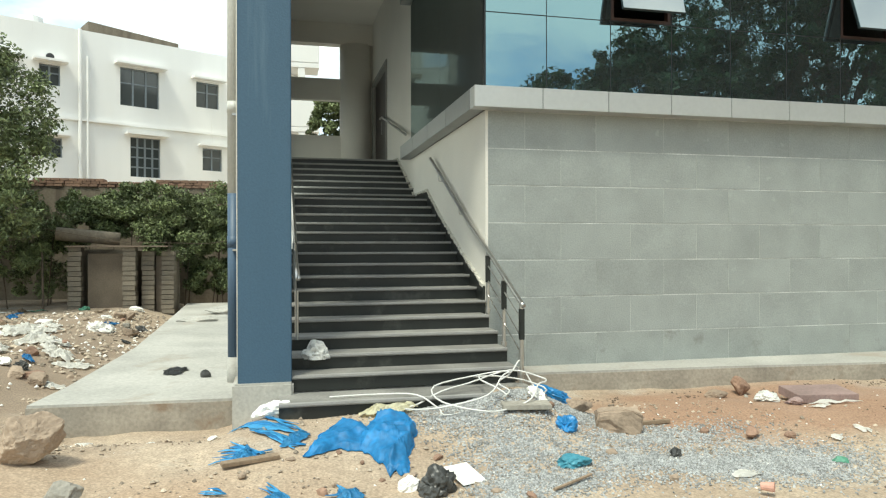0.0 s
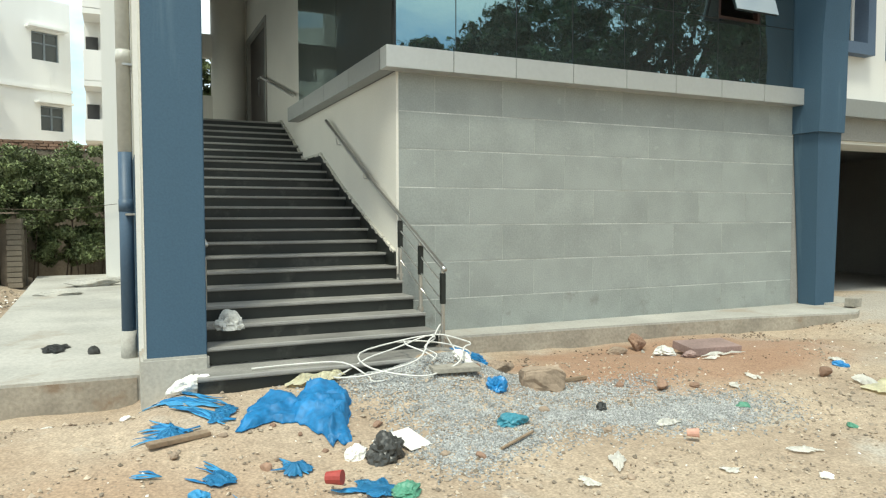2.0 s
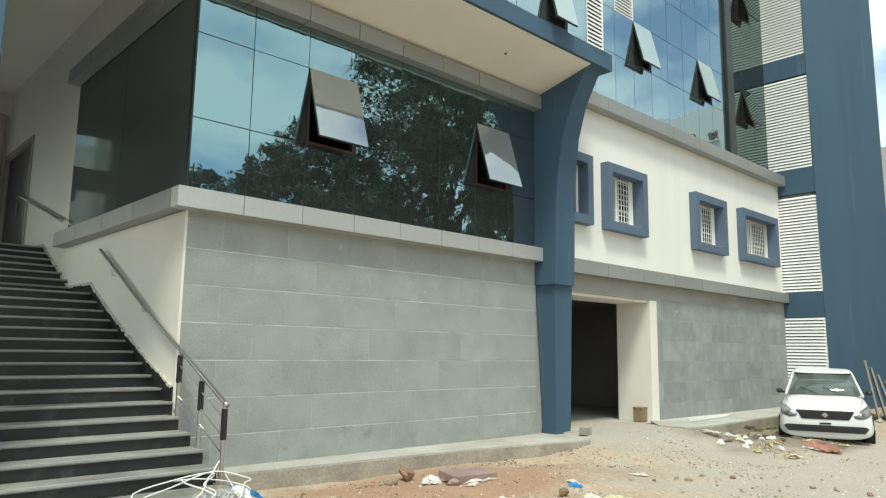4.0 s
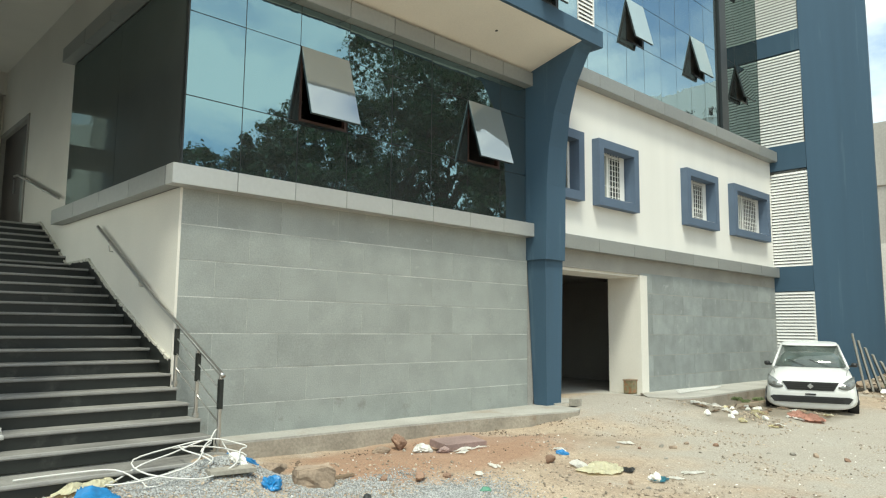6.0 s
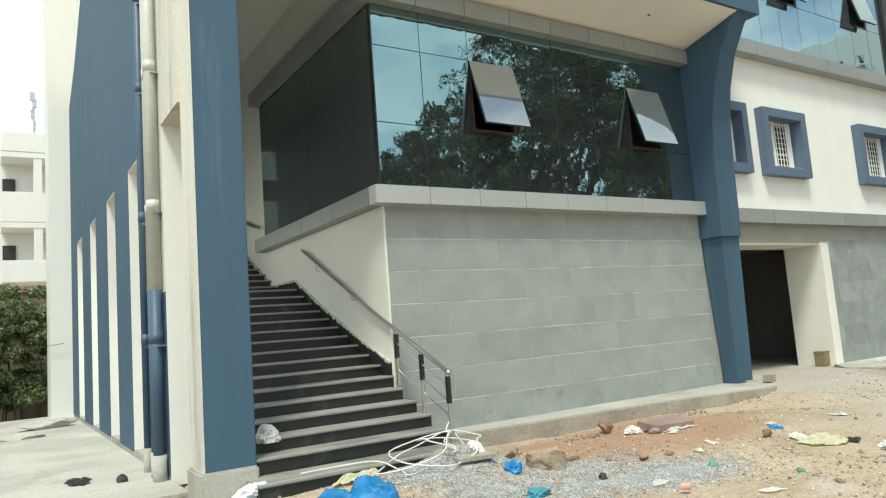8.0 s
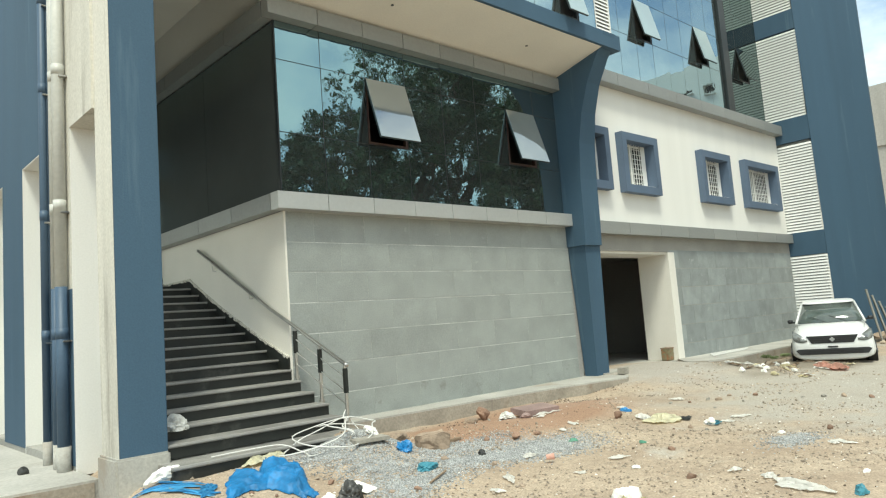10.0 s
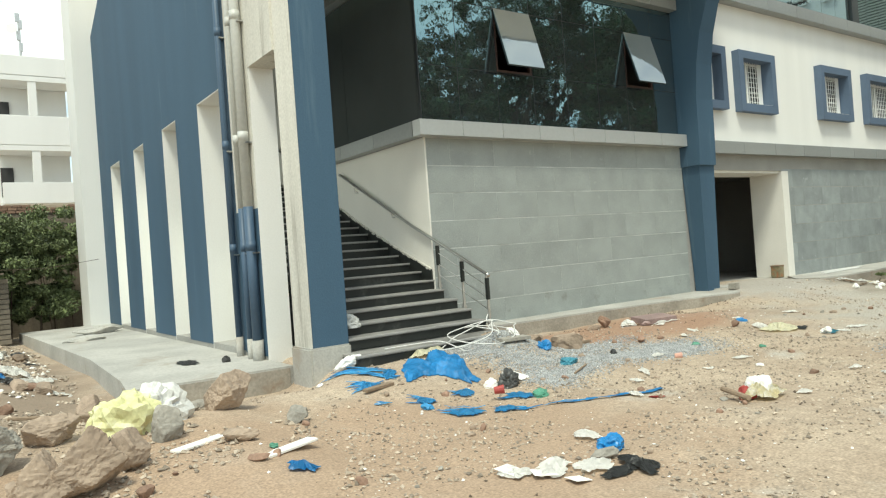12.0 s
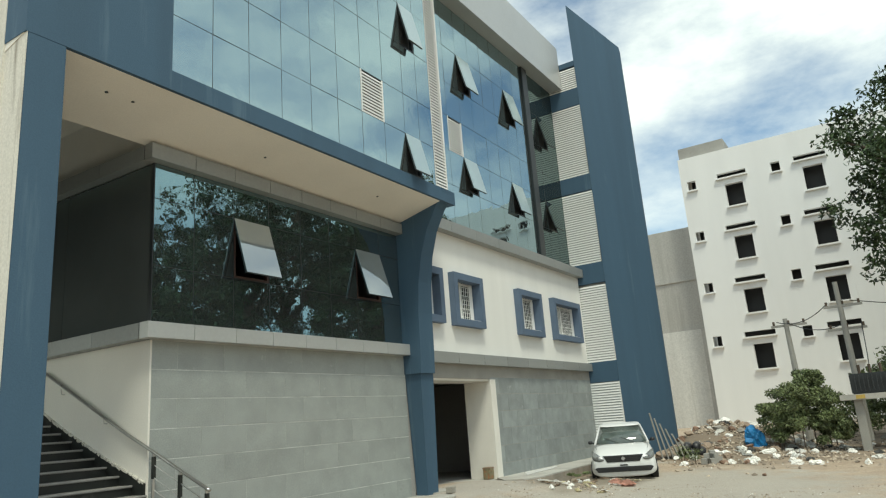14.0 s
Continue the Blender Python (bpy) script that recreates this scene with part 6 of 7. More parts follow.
flat_piece("wood_plank", -0.03, 5.88, 0.42, 0.07, 0.03, 18, M_WOOD, "short weathered plank among blue strips", "plank", tilt=(6, 0))
crumple("sack", 1.10, 6.62, 0.50, 0.26, 0.12, 7, M_PALESACK, "pale yellow woven sack lying beside the tarpaulin", "sack", turn=10)
crumple("plastic_bag", 0.15, 6.80, 0.34, 0.18, 0.16, 8, M_PAPER, "white plastic bag lying by the pillar foot", "plastic bag", group="white plastic bags")
crumple("plastic_bag", 0.52, 7.45, 0.26, 0.2, 0.16, 9, M_CLEAR, "milky clear plastic bag caught on a step", "plastic bag", z=0.63)
crumple("plastic_bag", 1.22, 5.28, 0.26, 0.22, 0.17, 10, M_BLACKBAG, "crumpled black plastic bag beside the tarpaulin", "plastic bag")
flat_piece("paper_sheet", 1.46, 5.44, 0.20, 0.26, 0.006, 20, M_PAPER, "square white board lying on the gravel", "board", tilt=(14, 0))
crumple("rag", 1.04, 5.36, 0.16, 0.10, 0.09, 12, M_PAPER, "scrap of white cloth beside the black bag", "rag")
crumple("plastic_bag", 2.95, 7.45, 0.42, 0.22, 0.12, 13, M_BAGBLUE, "blue plastic bag at the kerb", "plastic bag", group="blue plastic bags")
crumple("plastic_bag", 2.50, 6.05, 0.18, 0.14, 0.12, 14, M_BAGBLUE, "small blue plastic bag on the gravel", "plastic bag", group="blue plastic bags")
crumple("plastic_bag", 2.30, 5.45, 0.24, 0.15, 0.08, 15, M_TEAL, "dark blue plastic scrap on the gravel", "plastic bag", group="blue plastic bags")
def rough_block(x, y, w, d, h, turn, seed, mat, label):
    """A hewn block with chipped, wandering edges."""
    bm = box(-w / 2, -d / 2, 0, w / 2, d / 2, h, 0.012)
    bmesh.ops.subdivide_edges(bm, edges=[e for e in bm.edges if e.calc_length() > 0.1], cuts=4, use_grid_fill=True)
    for v in bm.verts:
        v.co += Vector([0.035 * noise.noise(v.co * 7 + Vector((seed, k * 9, 0))) + 0.015 * noise.noise(v.co * 19 + Vector((seed, k * 9, 5))) for k in range(3)])
    ob = new("stone_block", mesh_of("stone_block", bm, mat))
    ob.matrix_world = pose(x, y, ground_z(x, y) - 0.02, 0, 0, turn)
    return tagged(ob, label, "stone block")


rough_block(3.04, 6.2, 0.37, 0.2, 0.2, -14, 3, M_ROCK, "rough-cut brownish stone block on the soil")
crumple("rag", 5.5, 6.52, 0.55, 0.07, 0.06, 19, M_PAPER, "strip of white foam under the edge of the maroon slab", "foam strip", turn=-8)
rock(2.86, 6.62, 0.22, 0.2, 0.18, 31, M_ROCK, "broken brown stone near the kerb")
crumple("rag", 2.42, 6.55, 0.18, 0.14, 0.08, 16, M_PAPER, "white paper scrap on the gravel", "paper scrap")
flat_piece("flat_stone", 2.25, 6.36, 0.42, 0.2, 0.04, -10, M_ROCK_GREY, "flat grey stone on the gravel", "stone")
flat_piece("wood_stick", 3.4, 6.3, 0.4, 0.05, 0.03, 5, M_WOOD, "short grey wooden batten", "stick")

# tangled white cable
rng = random.Random(8)
pts = [(0.6, 6.78, 0.395), (1.0, 6.80, 0.395), (1.35, 6.70, 0.395), (1.52, 6.55, 0.30), (1.62, 6.42, 0.27)]
for k in range(32):
    a = k * 0.62 + 0.5 * math.sin(k * 0.9)
    r = 0.22 + 0.17 * math.sin(k * 0.57) + 0.12 * rng.random()
    px, py = 2.1 + math.cos(a) * r * 1.4 + 0.26 * math.sin(k * 0.41) + rng.uniform(-0.05, 0.05), 6.58 + math.sin(a) * r * 0.75 + 0.1 * math.sin(k * 0.67)
    pz = ground_z(px, py) + 0.03 + 0.13 * abs(math.sin(k * 0.37))
    if py > 6.66:
        pz = max(pz, 0.41)
    pts.append((px, py, pz))
pts += [(2.35, 7.0, 0.52), (2.45, 7.08, 0.60), (2.5, 7.1, 0.5), (2.62, 6.9, 0.25), (2.75, 6.7, 0.20), (2.85, 6.5, 0.17)]
fine = []
for i in range(len(pts) - 1):
    p0, p1, p2, p3 = (Vector(pts[max(0, min(len(pts) - 1, i + o))]) for o in (-1, 0, 1, 2))
    for s in range(4):
        t = s / 4
        fine.append(0.5 * ((2 * p1) + (p2 - p0) * t + (2 * p0 - 5 * p1 + 4 * p2 - p3) * t * t + (3 * p1 - p0 - 3 * p2 + p3) * t ** 3))
solid("cable_tangle", tube_path(fine, 0.0075, 6), M_CORD, "tangled white electric cable at the stair foot", "cable", smooth=True)

# slab and litter along the kerb
flat_piece("stone_slab", 5.55, 6.75, 0.64, 0.36, 0.085, -8, M_MAROON, "polished maroon stone slab lying on the soil", "stone slab", tilt=(5, 0))
crumple("plastic_bag", 4.98, 6.78, 0.24, 0.22, 0.10, 17, M_CLEAR, "clear plastic wrapper with green print", "wrapper")
crumple("rag", 5.15, 6.6, 0.2, 0.13, 0.07, 18, M_MAROON, "dark red rag on the soil", "rag")
LITTER = [(5.32, 6.45, .22, .1, "w"), (4.76, 5.62, .17, .09, "w"), (5.13, 5.74, .18, .10, "w"), (3.95, 4.28, .24, .10, "w"), (3.5, 5.1, .3, .12, "w"), (2.61, 4.6, .26, .10, "w"), (2.25, 4.42, .18, .09, "w"), (3.2, 4.2, .14, .1, "w"), (3.7, 3.9, .11, .09, "w"), (6.55, 5.9, .22, .12, "w"), (7.88, 5.76, .26, .12, "w"), (7.0, 4.35, .30, .10, "w"), (3.8, 2.62, .22, .13, "w"), (5.57, 2.57, .22, .11, "w"), (4.2, 1.25, .20, .12, "w"), (3.86, 2.96, .16, .09, "w"), (5.5, 2.66, .18, .10, "w"), (1.72, 4.0, .2, .13, "w"), (7.68, 1.81, .5, .16, "w"), (5.83, .3, .45, .14, "w"), (9.2, -.1, .6, .14, "w"), (5.2, -.3, .5, .2, "w"), (2.85, 3.4, .1, .09, "w"), (4.3, 2.0, .08, .06, "w"), (6.0, 3.4, .12, .08, "w"), (0.3, 3.32, .24, .2, "w"), (-.62, 3.1, .22, .2, "w"), (-.45, 2.95, .26, .2, "w"), (-1.55, 7.25, .3, .16, "w"), (-.9, 7.1, .2, .1, "w"), (-2.5, 10.0, .35, .25, "w"), (-2.6, 11.2, .5, .4, "w"), (-.35, 6.6, .12, .08, "w")]
for i, (x, y, w, d, _) in enumerate(LITTER):
    crumple("litter", x, y, w, d, 0.02 + 0.16 * d, 100 + i, M_PAPER, "scrap of white plastic or paper litter on the soil", "litter", turn=i * 47 % 180, group="white litter scraps", n=12)
COLOUR = [(6.19, 5.05, .60, .40, .08, M_PALESACK, "torn pale yellow sack on the soil"), (6.05, 5.25, .3, .2, .08, M_PAPER, "white plastic torn out of a yellow sack"), (6.45, 4.9, .3, .16, .05, M_BLACKBAG, "dark scraps beside a torn sack"), (6.41, 4.42, .28, .16, .06, M_TEAL, "teal plastic bag with white scraps"), (6.36, 4.46, .16, .12, .09, M_PAPER, "white wad on a teal bag"), (6.62, 4.36, .2, .08, .03, M_PAPER, "white scrap beside a teal bag"), (2.26, 3.02, .50, .30, .13, M_CREAMBAG, "yellow sack with a white bag spilling out"), (2.32, 3.08, .26, .20, .19, M_PAPER, "white bag standing in a torn sack"), (2.14, 3.1, .16, .1, .12, M_RED, "dark red wrapper in a torn sack"), (2.62, 2.84, .2, .12, .03, M_PAPER, "printed white scrap beside a torn sack"), (3.57, 2.27, .5, .24, .06, M_PAPER, "flattened white food packaging"), (1.82, 3.83, .16, .09, .02, M_RED, "small red packet on the soil"), (0.2, 3.0, .24, .2, .11, M_BAGBLUE, "blue plastic bag beside paper litter"), (0.05, 2.62, .34, .2, .07, M_BLACKBAG, "black torn plastic bag on the soil"), (3.63, 1.84, .12, .1, .08, M_TEAL, "green and white plastic cup"), (1.59, 0.8, .50, .26, .10, M_PAPER, "large crumpled white plastic sheet"), (7.6, .35, .3, .2, .12, M_BAGBLUE, "blue plastic bag out on the yard"), (7.1, .42, .3, .2, .1, M_BLACKBAG, "black plastic bag out on the yard"), (3.76, 0.0, .3, .12, .05, M_BLACKBAG, "dark flattened rag on the yard"), (2.46, .42, .16, .1, .05, M_BLACKBAG, "small dark scrap on the yard"), (-1.68, 4.1, .24, .12, .05, M_BAGBLUE, "dark blue cloth scrap on the soil"), (-1.7, 4.55, .08, .05, .03, M_GREEN, "bright green scrap on the soil"), (4.8, 4.5, .1, .06, .03, M_GREEN, "small green plastic scrap"), (4.4, 5.2, .12, .08, .04, M_GREEN, "small green plastic scrap"), (3.2, 5.55, .12, .1, .06, M_BLACKBAG, "black scrap on the gravel"), (12.3, 4.95, .72, .4, .16, M_PINK, "salmon pink cloth lying before the car"), (6.4, 5.75, .16, .1, .05, M_BAGBLUE, "blue scrap beside a white bag"), (1.15, 4.72, .2, .16, .06, M_GREEN, "green wrapper among blue strips"), (-1.0, 9.3, .5, .3, .035, M_BLACKBAG, "dark rag and cord on the concrete apron"), (21.5, 3.6, .8, .5, .6, M_TARP, "blue tarpaulin bundle on the rubble")]
for i, (x, y, w, d, h, m, lab) in enumerate(COLOUR):
    on = 0.25 if (x, y) == (-1.0, 9.3) else None
    crumple("rubbish_bag" if h > 0.09 else "litter", x, y, w, d, h, 200 + i, m, lab, "litter", turn=i * 61 % 180, z=on, n=12)
cup = thing("paper_cup", "crushed orange and white paper cup on the soil", "cup")
part("cup_body", tube((0.72, 4.92, 0.10), (0.80, 4.86, 0.11), 0.035, 12, 0.045), M_RED, cup)
cup2 = thing("paper_cup", "orange paper cup lying on the gravel", "cup")
part("cup_body", tube((3.35, 4.75, 0.075), (3.41, 4.69, 0.08), 0.026, 12, 0.034), M_PINK, cup2)
flat_piece("painted_plank", -1.6, 4.5, 0.50, 0.11, 0.02, 22, M_PAPER, "white painted wooden slat on the soil", "plank")
flat_piece("painted_plank", -2.12, 4.98, 0.46, 0.10, 0.02, 25, M_PAPER, "white painted wooden slat among the stones", "plank")
solid("stick", tube((1.96, 2.98, 0.05), (2.13, 3.34, 0.06), 0.025, 8), M_WOOD, "short round wooden stick lying beside a torn sack", "stick")
solid("stick", tube((1.98, 5.05, 0.06), (2.32, 5.2, 0.09), 0.012, 6), M_WOOD, "thin dark stick on the soil", "stick")
solid("stick", tube((-3.2, 7.4, 0.22), (-2.15, 7.0, 0.12), 0.018, 6), M_WOOD, "long thin branch lying beside the stones", "stick")

# dropped papers
for i, (x, y, w, d, tz, tx) in enumerate(((-0.62, 3.12, 0.16, 0.2, 15, 9), (-0.5, 2.95, 0.18, 0.16, 60, 5), (-0.42, 2.72, 0.14, 0.12, 80, 7))):
    flat_piece("paper_sheet", x, y, w, d, 0.004, tz, M_PAPER, "creased white sheet of paper dropped on the soil", "paper", (tx, 4), "dropped papers")
crumple("paper_wad", -0.34, 3.0, 0.26, 0.22, 0.065, 71, M_PAPER, "crumpled white paper dropped on the soil", "paper", group="dropped papers")
crumple("paper_wad", -0.18, 2.82, 0.26, 0.24, 0.068, 72, M_PAPER, "crumpled white paper dropped on the soil", "paper", group="dropped papers")
crumple("rag", -0.12, 2.62, 0.30, 0.12, 0.05, 66, M_BLACKBAG, "dark damp rag under the papers", "rag")
rock(0.02, 2.9, 0.22, 0.12, 0.1, 67, M_ROCK_GREY, "small grey stone beside the papers")

# stones and broken masonry on the near side
rock(-1.55, 6.0, 0.46, 0.36, 0.40, 41, M_ROCK, "large rough reddish stone by the concrete apron")
rock(-2.97, 4.5, 0.62, 0.42, 0.46, 42, M_ROCK, "large broken slab of pale stone tipped on the soil", turn=20)
rock(-2.64, 4.76, 0.32, 0.26, 0.30, 43, M_ROCK, "pale broken stone leaning on a larger one")
rock(-2.28, 5.3, 0.28, 0.24, 0.30, 44, M_ROCK_GREY, "rounded grey stone beside a plastic sheet")
rock(-1.16, 5.4, 0.24, 0.2, 0.16, 54, M_ROCK_GREY, "grey angular stone before the apron")
rock(-3.04, 5.65, 0.50, 0.34, 0.26, 45, M_ROCK, "broken pale stone in the rubble")
rock(-3.2, 4.5, 0.5, 0.4, 0.42, 46, M_ROCK, "large reddish stone in the rubble")
rock(-2.5, 7.4, 0.36, 0.26, 0.34, 47, M_ROCK, "reddish stone near the apron corner", turn=30)
rock(-3.44, 5.26, 0.55, 0.4, 0.35, 48, M_ROCK_GREY, "grey stone in the rubble")
rock(-1.87, 4.84, 0.30, 0.18, 0.10, 49, M_ROCK, "flat pale stone in the rubble")
crumple("sack", -2.5, 5.7, 0.56, 0.36, 0.36, 60, M_YELLOW, "yellow printed sack lying among the stones", "sack", turn=-25, n=18)
crumple("plastic_sheet", -2.26, 5.83, 0.58, 0.40, 0.34, 61, M_CLEAR, "milky plastic sheet bunched behind the stones", "plastic sheet", n=18)
rock(4.72, 7.3, 0.34, 0.16, 0.12, 56, M_ROCK, "flat reddish stone by the kerb", turn=10)
rock(5.12, 7.38, 0.26, 0.2, 0.2, 57, M_BRICK, "broken lump of brick by the kerb", turn=40)
rng = random.Random(77)
for i in range(120):
    zone = i % 4
    if zone == 0:
        x, y, s = rng.uniform(-4.2, -1.6), rng.uniform(4.2, 8.5), rng.uniform(0.06, 0.22)
    elif zone == 1:
        x, y, s = rng.uniform(-1.6, 2.0), rng.uniform(2.4, 6.0), rng.uniform(0.04, 0.12)
    elif zone == 2:
        x, y, s = rng.uniform(2.5, 9.5), rng.uniform(3.0, 7.4), rng.uniform(0.04, 0.13)
    else:
        x, y, s = rng.uniform(-6.0, -2.4), rng.uniform(9.0, 17.0), rng.uniform(0.1, 0.35)
    rock(x, y, s, s * rng.uniform(0.6, 1.0), s * rng.uniform(0.4, 0.8), 300 + i, rng.choice((M_ROCK, M_ROCK_GREY, M_BRICK)), "small broken stone or brick lying loose", rng.uniform(0, 180), 0.25, "stone", "loose broken stones")
for i, (x, y) in enumerate(((5.9, 5.55), (4.1, 5.85))):
    rock(x, y, 0.19, 0.13, 0.12, 330 + i, M_BRICK, "broken red brick lying on the soil", i * 37, 0.1, "brick_lump", "loose bricks")
for i, (x, y, s) in enumerate(((-4.0, 13.8, .9), (-3.4, 12.4, .8), (-4.6, 12.8, .9), (-2.9, 11.6, .6), (-3.7, 11.4, .6), (-5.2, 14.2, .9), (-3.0, 14.6, .5))):
    crumple("plastic_sheet", x, y, s, s * 0.7, 0.16, 400 + i, M_PAPER, "torn white plastic sheeting crumpled in the back yard", "plastic sheet", turn=i * 40, group="torn white sheeting", n=20, rough=0.9)
rng = random.Random(55)
for i in range(46):
    x, y = rng.uniform(-6.2, -2.4), rng.uniform(8.2, 18.5)
    m = rng.choice((M_PAPER, M_PAPER, M_CLEAR, M_WOOD, M_BLACKBAG, M_GREEN, M_BAGBLUE))
    crumple("litter", x, y, rng.uniform(0.12, 0.5), rng.uniform(0.08, 0.3), rng.uniform(0.04, 0.12), 800 + i, m, "scrap of rubbish trodden into the back yard", "litter", turn=i * 29, group="yard rubbish scraps", n=8)
rock(-0.8, 16.8, 1.1, 0.5, 0.25, 51, M_CONCRETE, "pale broken concrete lump on the apron", z=0.25)
rock(-1.4, 15.2, 1.0, 0.4, 0.12, 52, M_CONCRETE, "flat spill of set cement on the apron", z=0.25)
rock(-0.62, 8.85, 0.16, 0.10, 0.14, 53, M_BLACKBAG, "dark shoe-like lump on the apron", z=0.25)

# paint tin and things by the gateway
tin = thing("paint_tin", "rusty paint-stained square tin by the gateway jamb", "tin")
part("tin_body", box(12.0, 8.22, 0.335, 12.22, 8.42, 0.62, 0.012), material("stained_tin", (0.25, 0.22, 0.13), 0.6, vary=0.3, big=12, stain=((0.35, 0.12, 0.05), 9, 0.5)), tin)
part("rim", box(11.99, 8.21, 0.60, 12.23, 8.43, 0.625, 0.005), M_WOOD, tin)
flat_piece("stone_lump", 9.42, 7.75, 0.22, 0.14, 0.12, 10, M_ROCK_GREY, "small concrete lump by the column foot", "stone")
for k in range(4):
    ob = new("wood_plank", mesh_of("wood_plank", box(-0.9, -0.03, 0, 0.9, 0.03, 0.02, 0.004), M_CORD))
    ob.matrix_world = pose(13.6 + 0.2 * k, 7.6 + 0.09 * k, 0.364, 0, 0, 3 - 2 * k)
    tagged(ob, "pale painted batten lying on the wing apron", "batten", "battens on the apron")

# leaning slabs, rolls and blocks behind the car
for k in range(6):
    ob = new("stone_sheet", mesh_of("stone_sheet", box(-0.02, -0.35, 0, 0.02, 0.35, 1.4 - 0.16 * k, 0.004), M_CEMENT))
    ob.matrix_world = pose(18.7 + 0.05 * k, 5.85 - 0.15 * k, ground_z(18.7, 5.7), 0, 9 + 3 * k, 108)
    tagged(ob, "thin grey stone sheet leaning in a stack", "stone sheet", "leaning stone sheets")
for k in range(5):
    ob = solid("plastic_roll", tube((18.9 + 0.1 * k, 5.3 - 0.12 * k, 0.32 + 0.17 * (k % 2)), (19.9 + 0.1 * k, 5.5 - 0.12 * k, 0.34 + 0.17 * (k % 2)), 0.13, 14), M_BLACKPLASTIC, "roll of black plastic pipe stacked by the blue wall", "pipe roll", "black pipe rolls", True)
for k in range(7):
    flat_piece("cement_block", 17.6 + 0.33 * (k % 4), 4.35 - 0.2 * (k // 4), 0.3, 0.15, 0.15 + 0.12 * (k % 2), 8 * k, M_CEMENT, "grey cement block dropped by the debris", "cement block", group="grey cement blocks")
bush("low weeds growing beside the parked car", [(17.2, 4.5, 0.36, 0.25), (17.6, 4.9, 0.40, 0.28), (13.0, 6.5, 0.22, 0.12), (13.3, 6.2, 0.2, 0.12), (12.7, 6.2, 0.2, 0.1)], 2200, 0.022, M_LEAF, 75, 0.22)
rng = random.Random(91)
for i in range(150):
    x, y = rng.gauss(22.9, 2.7), rng.gauss(4.6, 1.7)
    s = rng.uniform(0.10, 0.42)
    rock(x, y, s, s * 0.8, s * 0.6, 500 + i, rng.choice((M_ROCK, M_ROCK_GREY, M_BRICK, M_PAPER)), "broken rubble on the heap behind the building", rng.uniform(0, 180), 0.3, "rubble_stone", "rubble on the heap")
for i in range(60):
    x, y = rng.uniform(17, 25), rng.uniform(-1.0, 5.2)
    crumple("litter", x, y, rng.uniform(0.2, 0.5), rng.uniform(0.15, 0.3), 0.12, 600 + i, rng.choice((M_PAPER, M_CLEAR, M_PAPER, M_BLACKBAG)), "scrap of plastic litter far across the yard", "litter", turn=i * 31, group="far litter scraps", n=6)
for i in range(40):
    x, y = rng.uniform(10.8, 13.6), rng.uniform(4.9, 6.8)
    crumple("litter", x, y, rng.uniform(0.12, 0.4), rng.uniform(0.06, 0.16), 0.06, 640 + i, rng.choice((M_PAPER, M_CLEAR, M_CREAMBAG, M_WOOD, M_PAPER, M_WOOD)), "scrap of litter before the parked car", "litter", turn=i * 53, group="litter scraps by the car", n=6)


# ---- gravel and grit ----
def stones(name, spots, mat, label, category, seed):
    rng = np.random.default_rng(seed)
    base = np.array([(1, 0, 0), (-1, 0, 0), (0, 1, 0), (0, -1, 0), (0, 0, 1), (0, 0, -1)], float)
    tri = np.array([(0, 2, 4), (2, 1, 4), (1, 3, 4), (3, 0, 4), (2, 0, 5), (1, 2, 5), (3, 1, 5), (0, 3, 5)])
    verts, faces = [], []
    for k, (x, y, s) in enumerate(spots):
        b = base * s * rng.uniform(0.6, 1.2, (6, 1))
        a = rng.uniform(0, 6.28)
        c, q = math.cos(a), math.sin(a)
        p = np.stack([b[:, 0] * c - b[:, 1] * q, b[:, 0] * q + b[:, 1] * c, b[:, 2] * 0.75], 1) + rng.normal(0, s * 0.15, (6, 3))
        p += (x, y, ground_z(x, y) + s * 0.25)
        verts += p.tolist()
        faces += (tri + 6 * k).tolist()
    me = bpy.data.meshes.new(name)
    me.from_pydata(verts, [], faces)
    me.materials.append(mat)
    return tagged(new(name, me), label, category, kind="stuff")


rng = random.Random(17)
spots = []
HEAPS = [(1.75, 6.45, 0.55, 0.35), (2.25, 6.7, 0.42, 0.3), (2.0, 5.85, 0.42, 0.4), (2.15, 5.2, 0.38, 0.22), (2.75, 5.55, 0.35, 0.25), (3.4, 5.35, 0.7, 0.32), (4.1, 5.25, 0.6, 0.35), (3.3, 6.0, 0.7, 0.22), (2.75, 6.45, 0.35, 0.2), (1.7, 5.2, 0.25, 0.35), (5.6, 3.1, 0.4, 0.2)]
for x, y, a, b in HEAPS:
    for k in range(int(25000 * a * b)):
        spots.append((rng.gauss(x, a * 0.6), min(6.66, rng.gauss(y, b * 0.6)), rng.uniform(0.006, 0.0145)))
stones("gravel", spots, M_GRAVEL, "heap of loose grey crushed-stone gravel", "gravel", 3)
spots = []
for k in range(30000):
    spots.append((rng.uniform(-5, 12), 7.4 - 6.5 * rng.random() ** 0.9, rng.choice((0.004, 0.005, 0.006, 0.007, 0.008, 0.010, 0.013, 0.02)) * rng.uniform(0.7, 1.3)))
for k in range(5000):
    spots.append((rng.uniform(-3.5, 6.5), rng.uniform(1.2, 5.2), rng.uniform(0.007, 0.018)))
for k in range(3500):
    spots.append((rng.uniform(-6.0, -2.15), rng.uniform(8.0, 18.5), rng.uniform(0.012, 0.05)))
for k in range(1400):
    spots.append((rng.uniform(11.0, 15.0), rng.uniform(5.0, 6.9), rng.uniform(0.01, 0.03)))
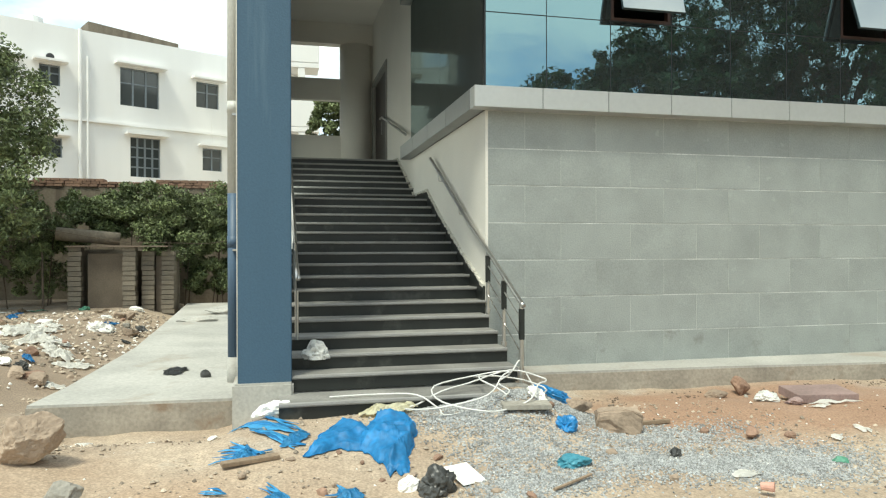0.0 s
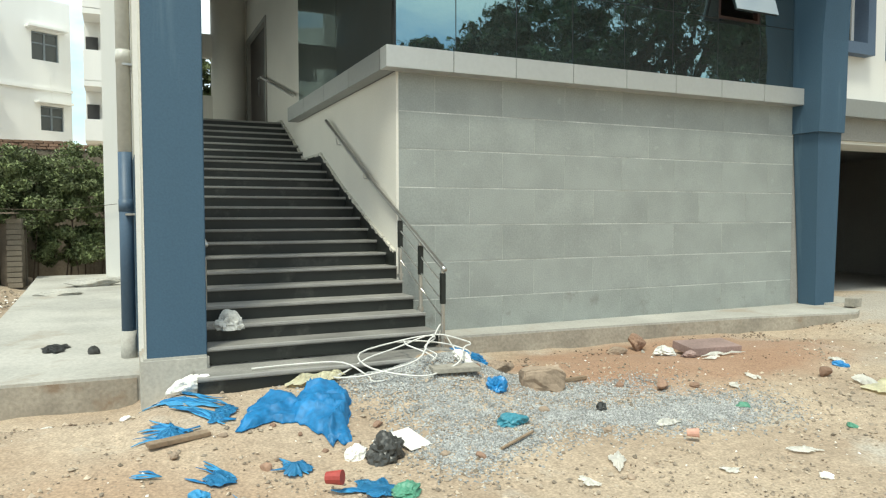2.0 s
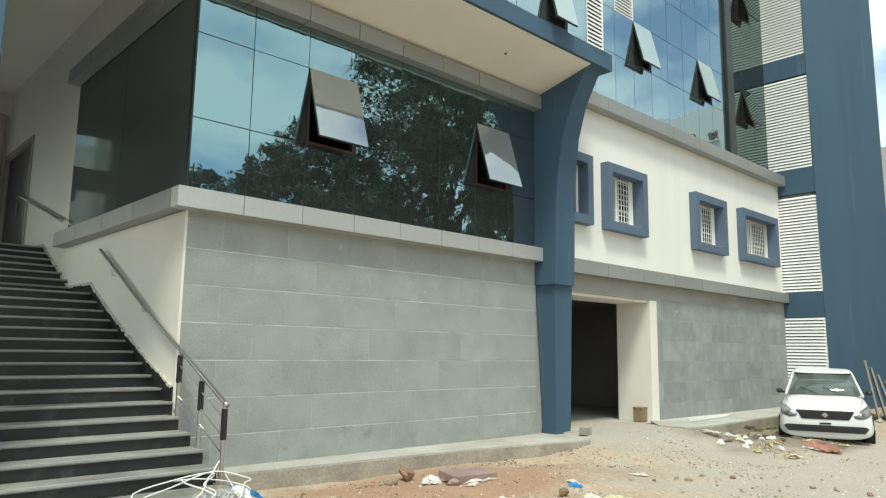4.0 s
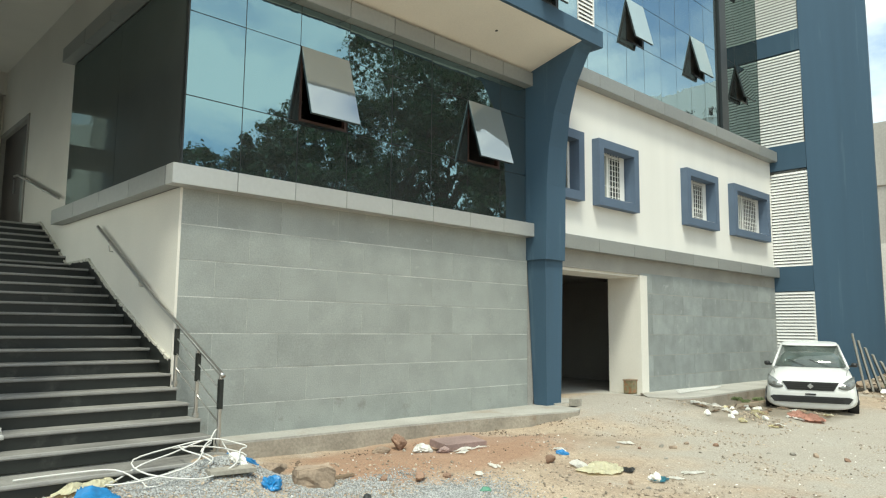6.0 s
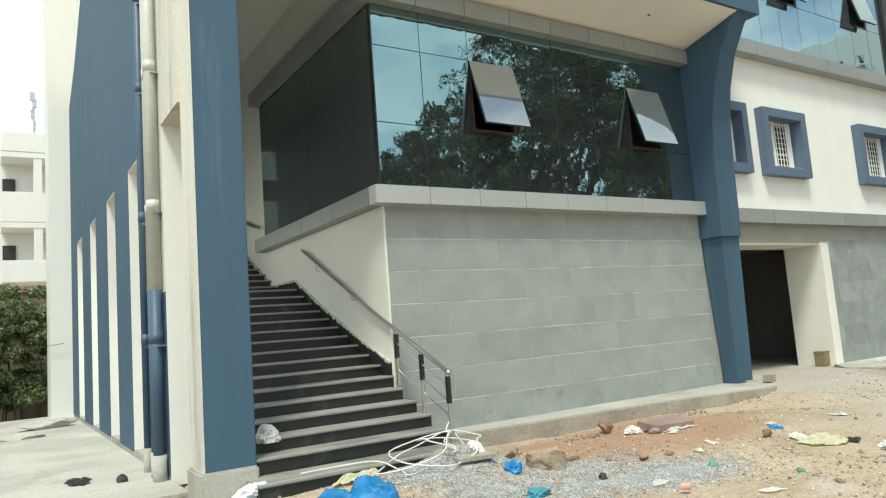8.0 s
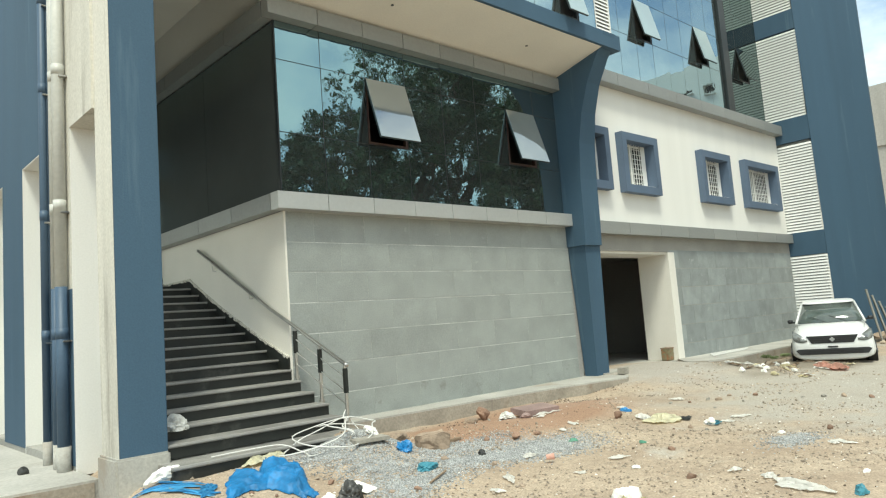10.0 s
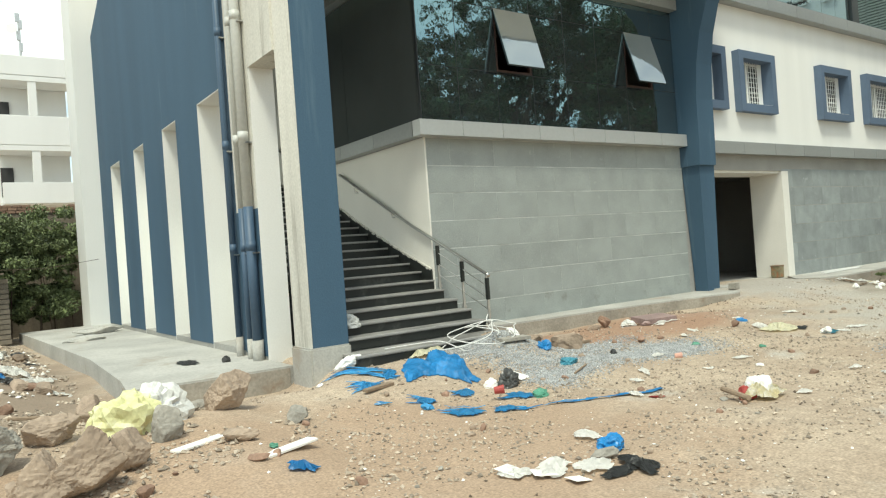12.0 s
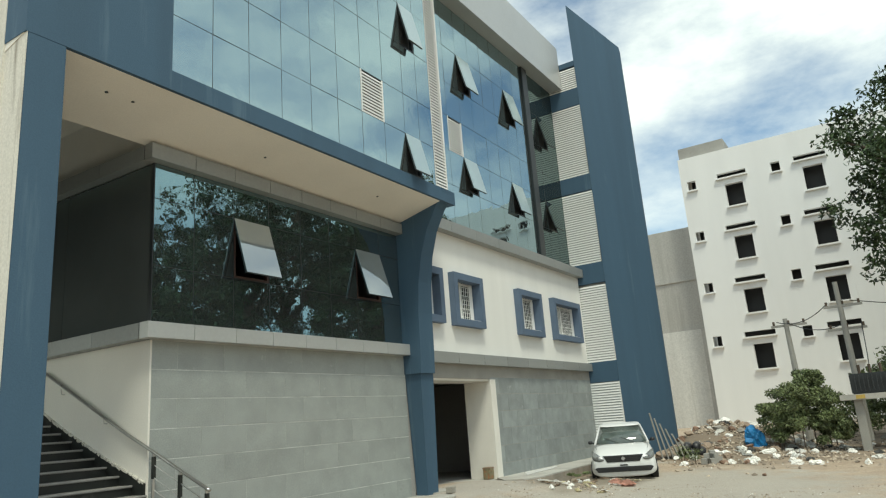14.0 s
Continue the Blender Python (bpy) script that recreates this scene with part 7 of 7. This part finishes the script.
for k in range(4000):
    spots.append((rng.gauss(23.0, 2.8), rng.gauss(4.0, 2.2), rng.uniform(0.02, 0.085)))
for k in range(2500):
    spots.append((rng.uniform(-4.5, -1.2), rng.uniform(3.6, 9.5), rng.uniform(0.01, 0.035)))
stones("grit", [s for s in spots if noise.noise((s[0] * 0.9, s[1] * 0.9, 2.0)) + 0.5 * noise.noise((s[0] * 3.1, s[1] * 3.1, 8.0)) > -0.12 + 0.07 * min(4.0, max(0.0, s[0] - 5.5)) * (s[0] < 16) and not (-2.1 < s[0] < 0.3 and s[1] > 7.35)], M_PEBBLE, "scattered grit and small pebbles on the soil", "grit", 4)

spots = []
for k in range(260):
    spots.append((rng.gauss(22.5, 2.6), rng.gauss(3.6, 2.0), rng.uniform(0.012, 0.04)))
for k in range(320):
    spots.append((rng.uniform(-6.0, -2.2), rng.uniform(8.5, 17.5), rng.uniform(0.012, 0.05)))
for k in range(760):
    spots.append((rng.uniform(-2.0, 12), 7.2 - 7.0 * rng.random(), rng.choice((0.005, 0.006, 0.008, 0.011, 0.015)) * rng.uniform(0.7, 1.3)))
stones("paper_bits", [s for s in spots if not (-2.1 < s[0] < 0.3 and s[1] > 7.2)], M_PAPER, "small white bits of paper and plastic on the soil", "litter", 6)
M_CHIP = material("dark_scraps", (0.22, 0.165, 0.12), 0.95, vary=0.3, big=5, per_island=0.5)
spots = []
for k in range(700):
    spots.append((rng.gauss(8.9, 1.1), rng.gauss(6.5, 0.4), rng.uniform(0.005, 0.014)))
for k in range(500):
    spots.append((rng.uniform(2.8, 8.8), rng.gauss(7.45, 0.12), rng.uniform(0.006, 0.02)))
for k in range(3800):
    spots.append((rng.uniform(-2.5, 13), 7.3 - 7.8 * rng.random(), rng.choice((0.005, 0.006, 0.008, 0.010, 0.013)) * rng.uniform(0.7, 1.4)))
stones("twigs_and_scraps", [s for s in spots if noise.noise((s[0] * 1.1, s[1] * 1.1, 5.0)) + 0.5 * noise.noise((s[0] * 3.7, s[1] * 3.7, 1.0)) > 0.02 + 0.07 * min(4.0, max(0.0, s[0] - 5.5)) * (s[1] < 6.0) and not (-2.1 < s[0] < 0.3 and s[1] > 7.2)], M_CHIP, "scattered dark scraps of twig and bark on the soil", "scraps", 5)

# cladding slabs last
cladding(wall_front, 2.53, 8.9, 8.40, ROWS_Z[1:], 0.90, M_GRANITE, 1)
cladding(wall_front, 2.53, 8.9, 8.40, ROWS_Z[:2], 0.90, M_GRANITE_FOOT, 3)
cladding(wall_wing, 12.265, 19.25, 8.12, ROWS_Z[:-1], 0.90, M_GRANITE2, 2)
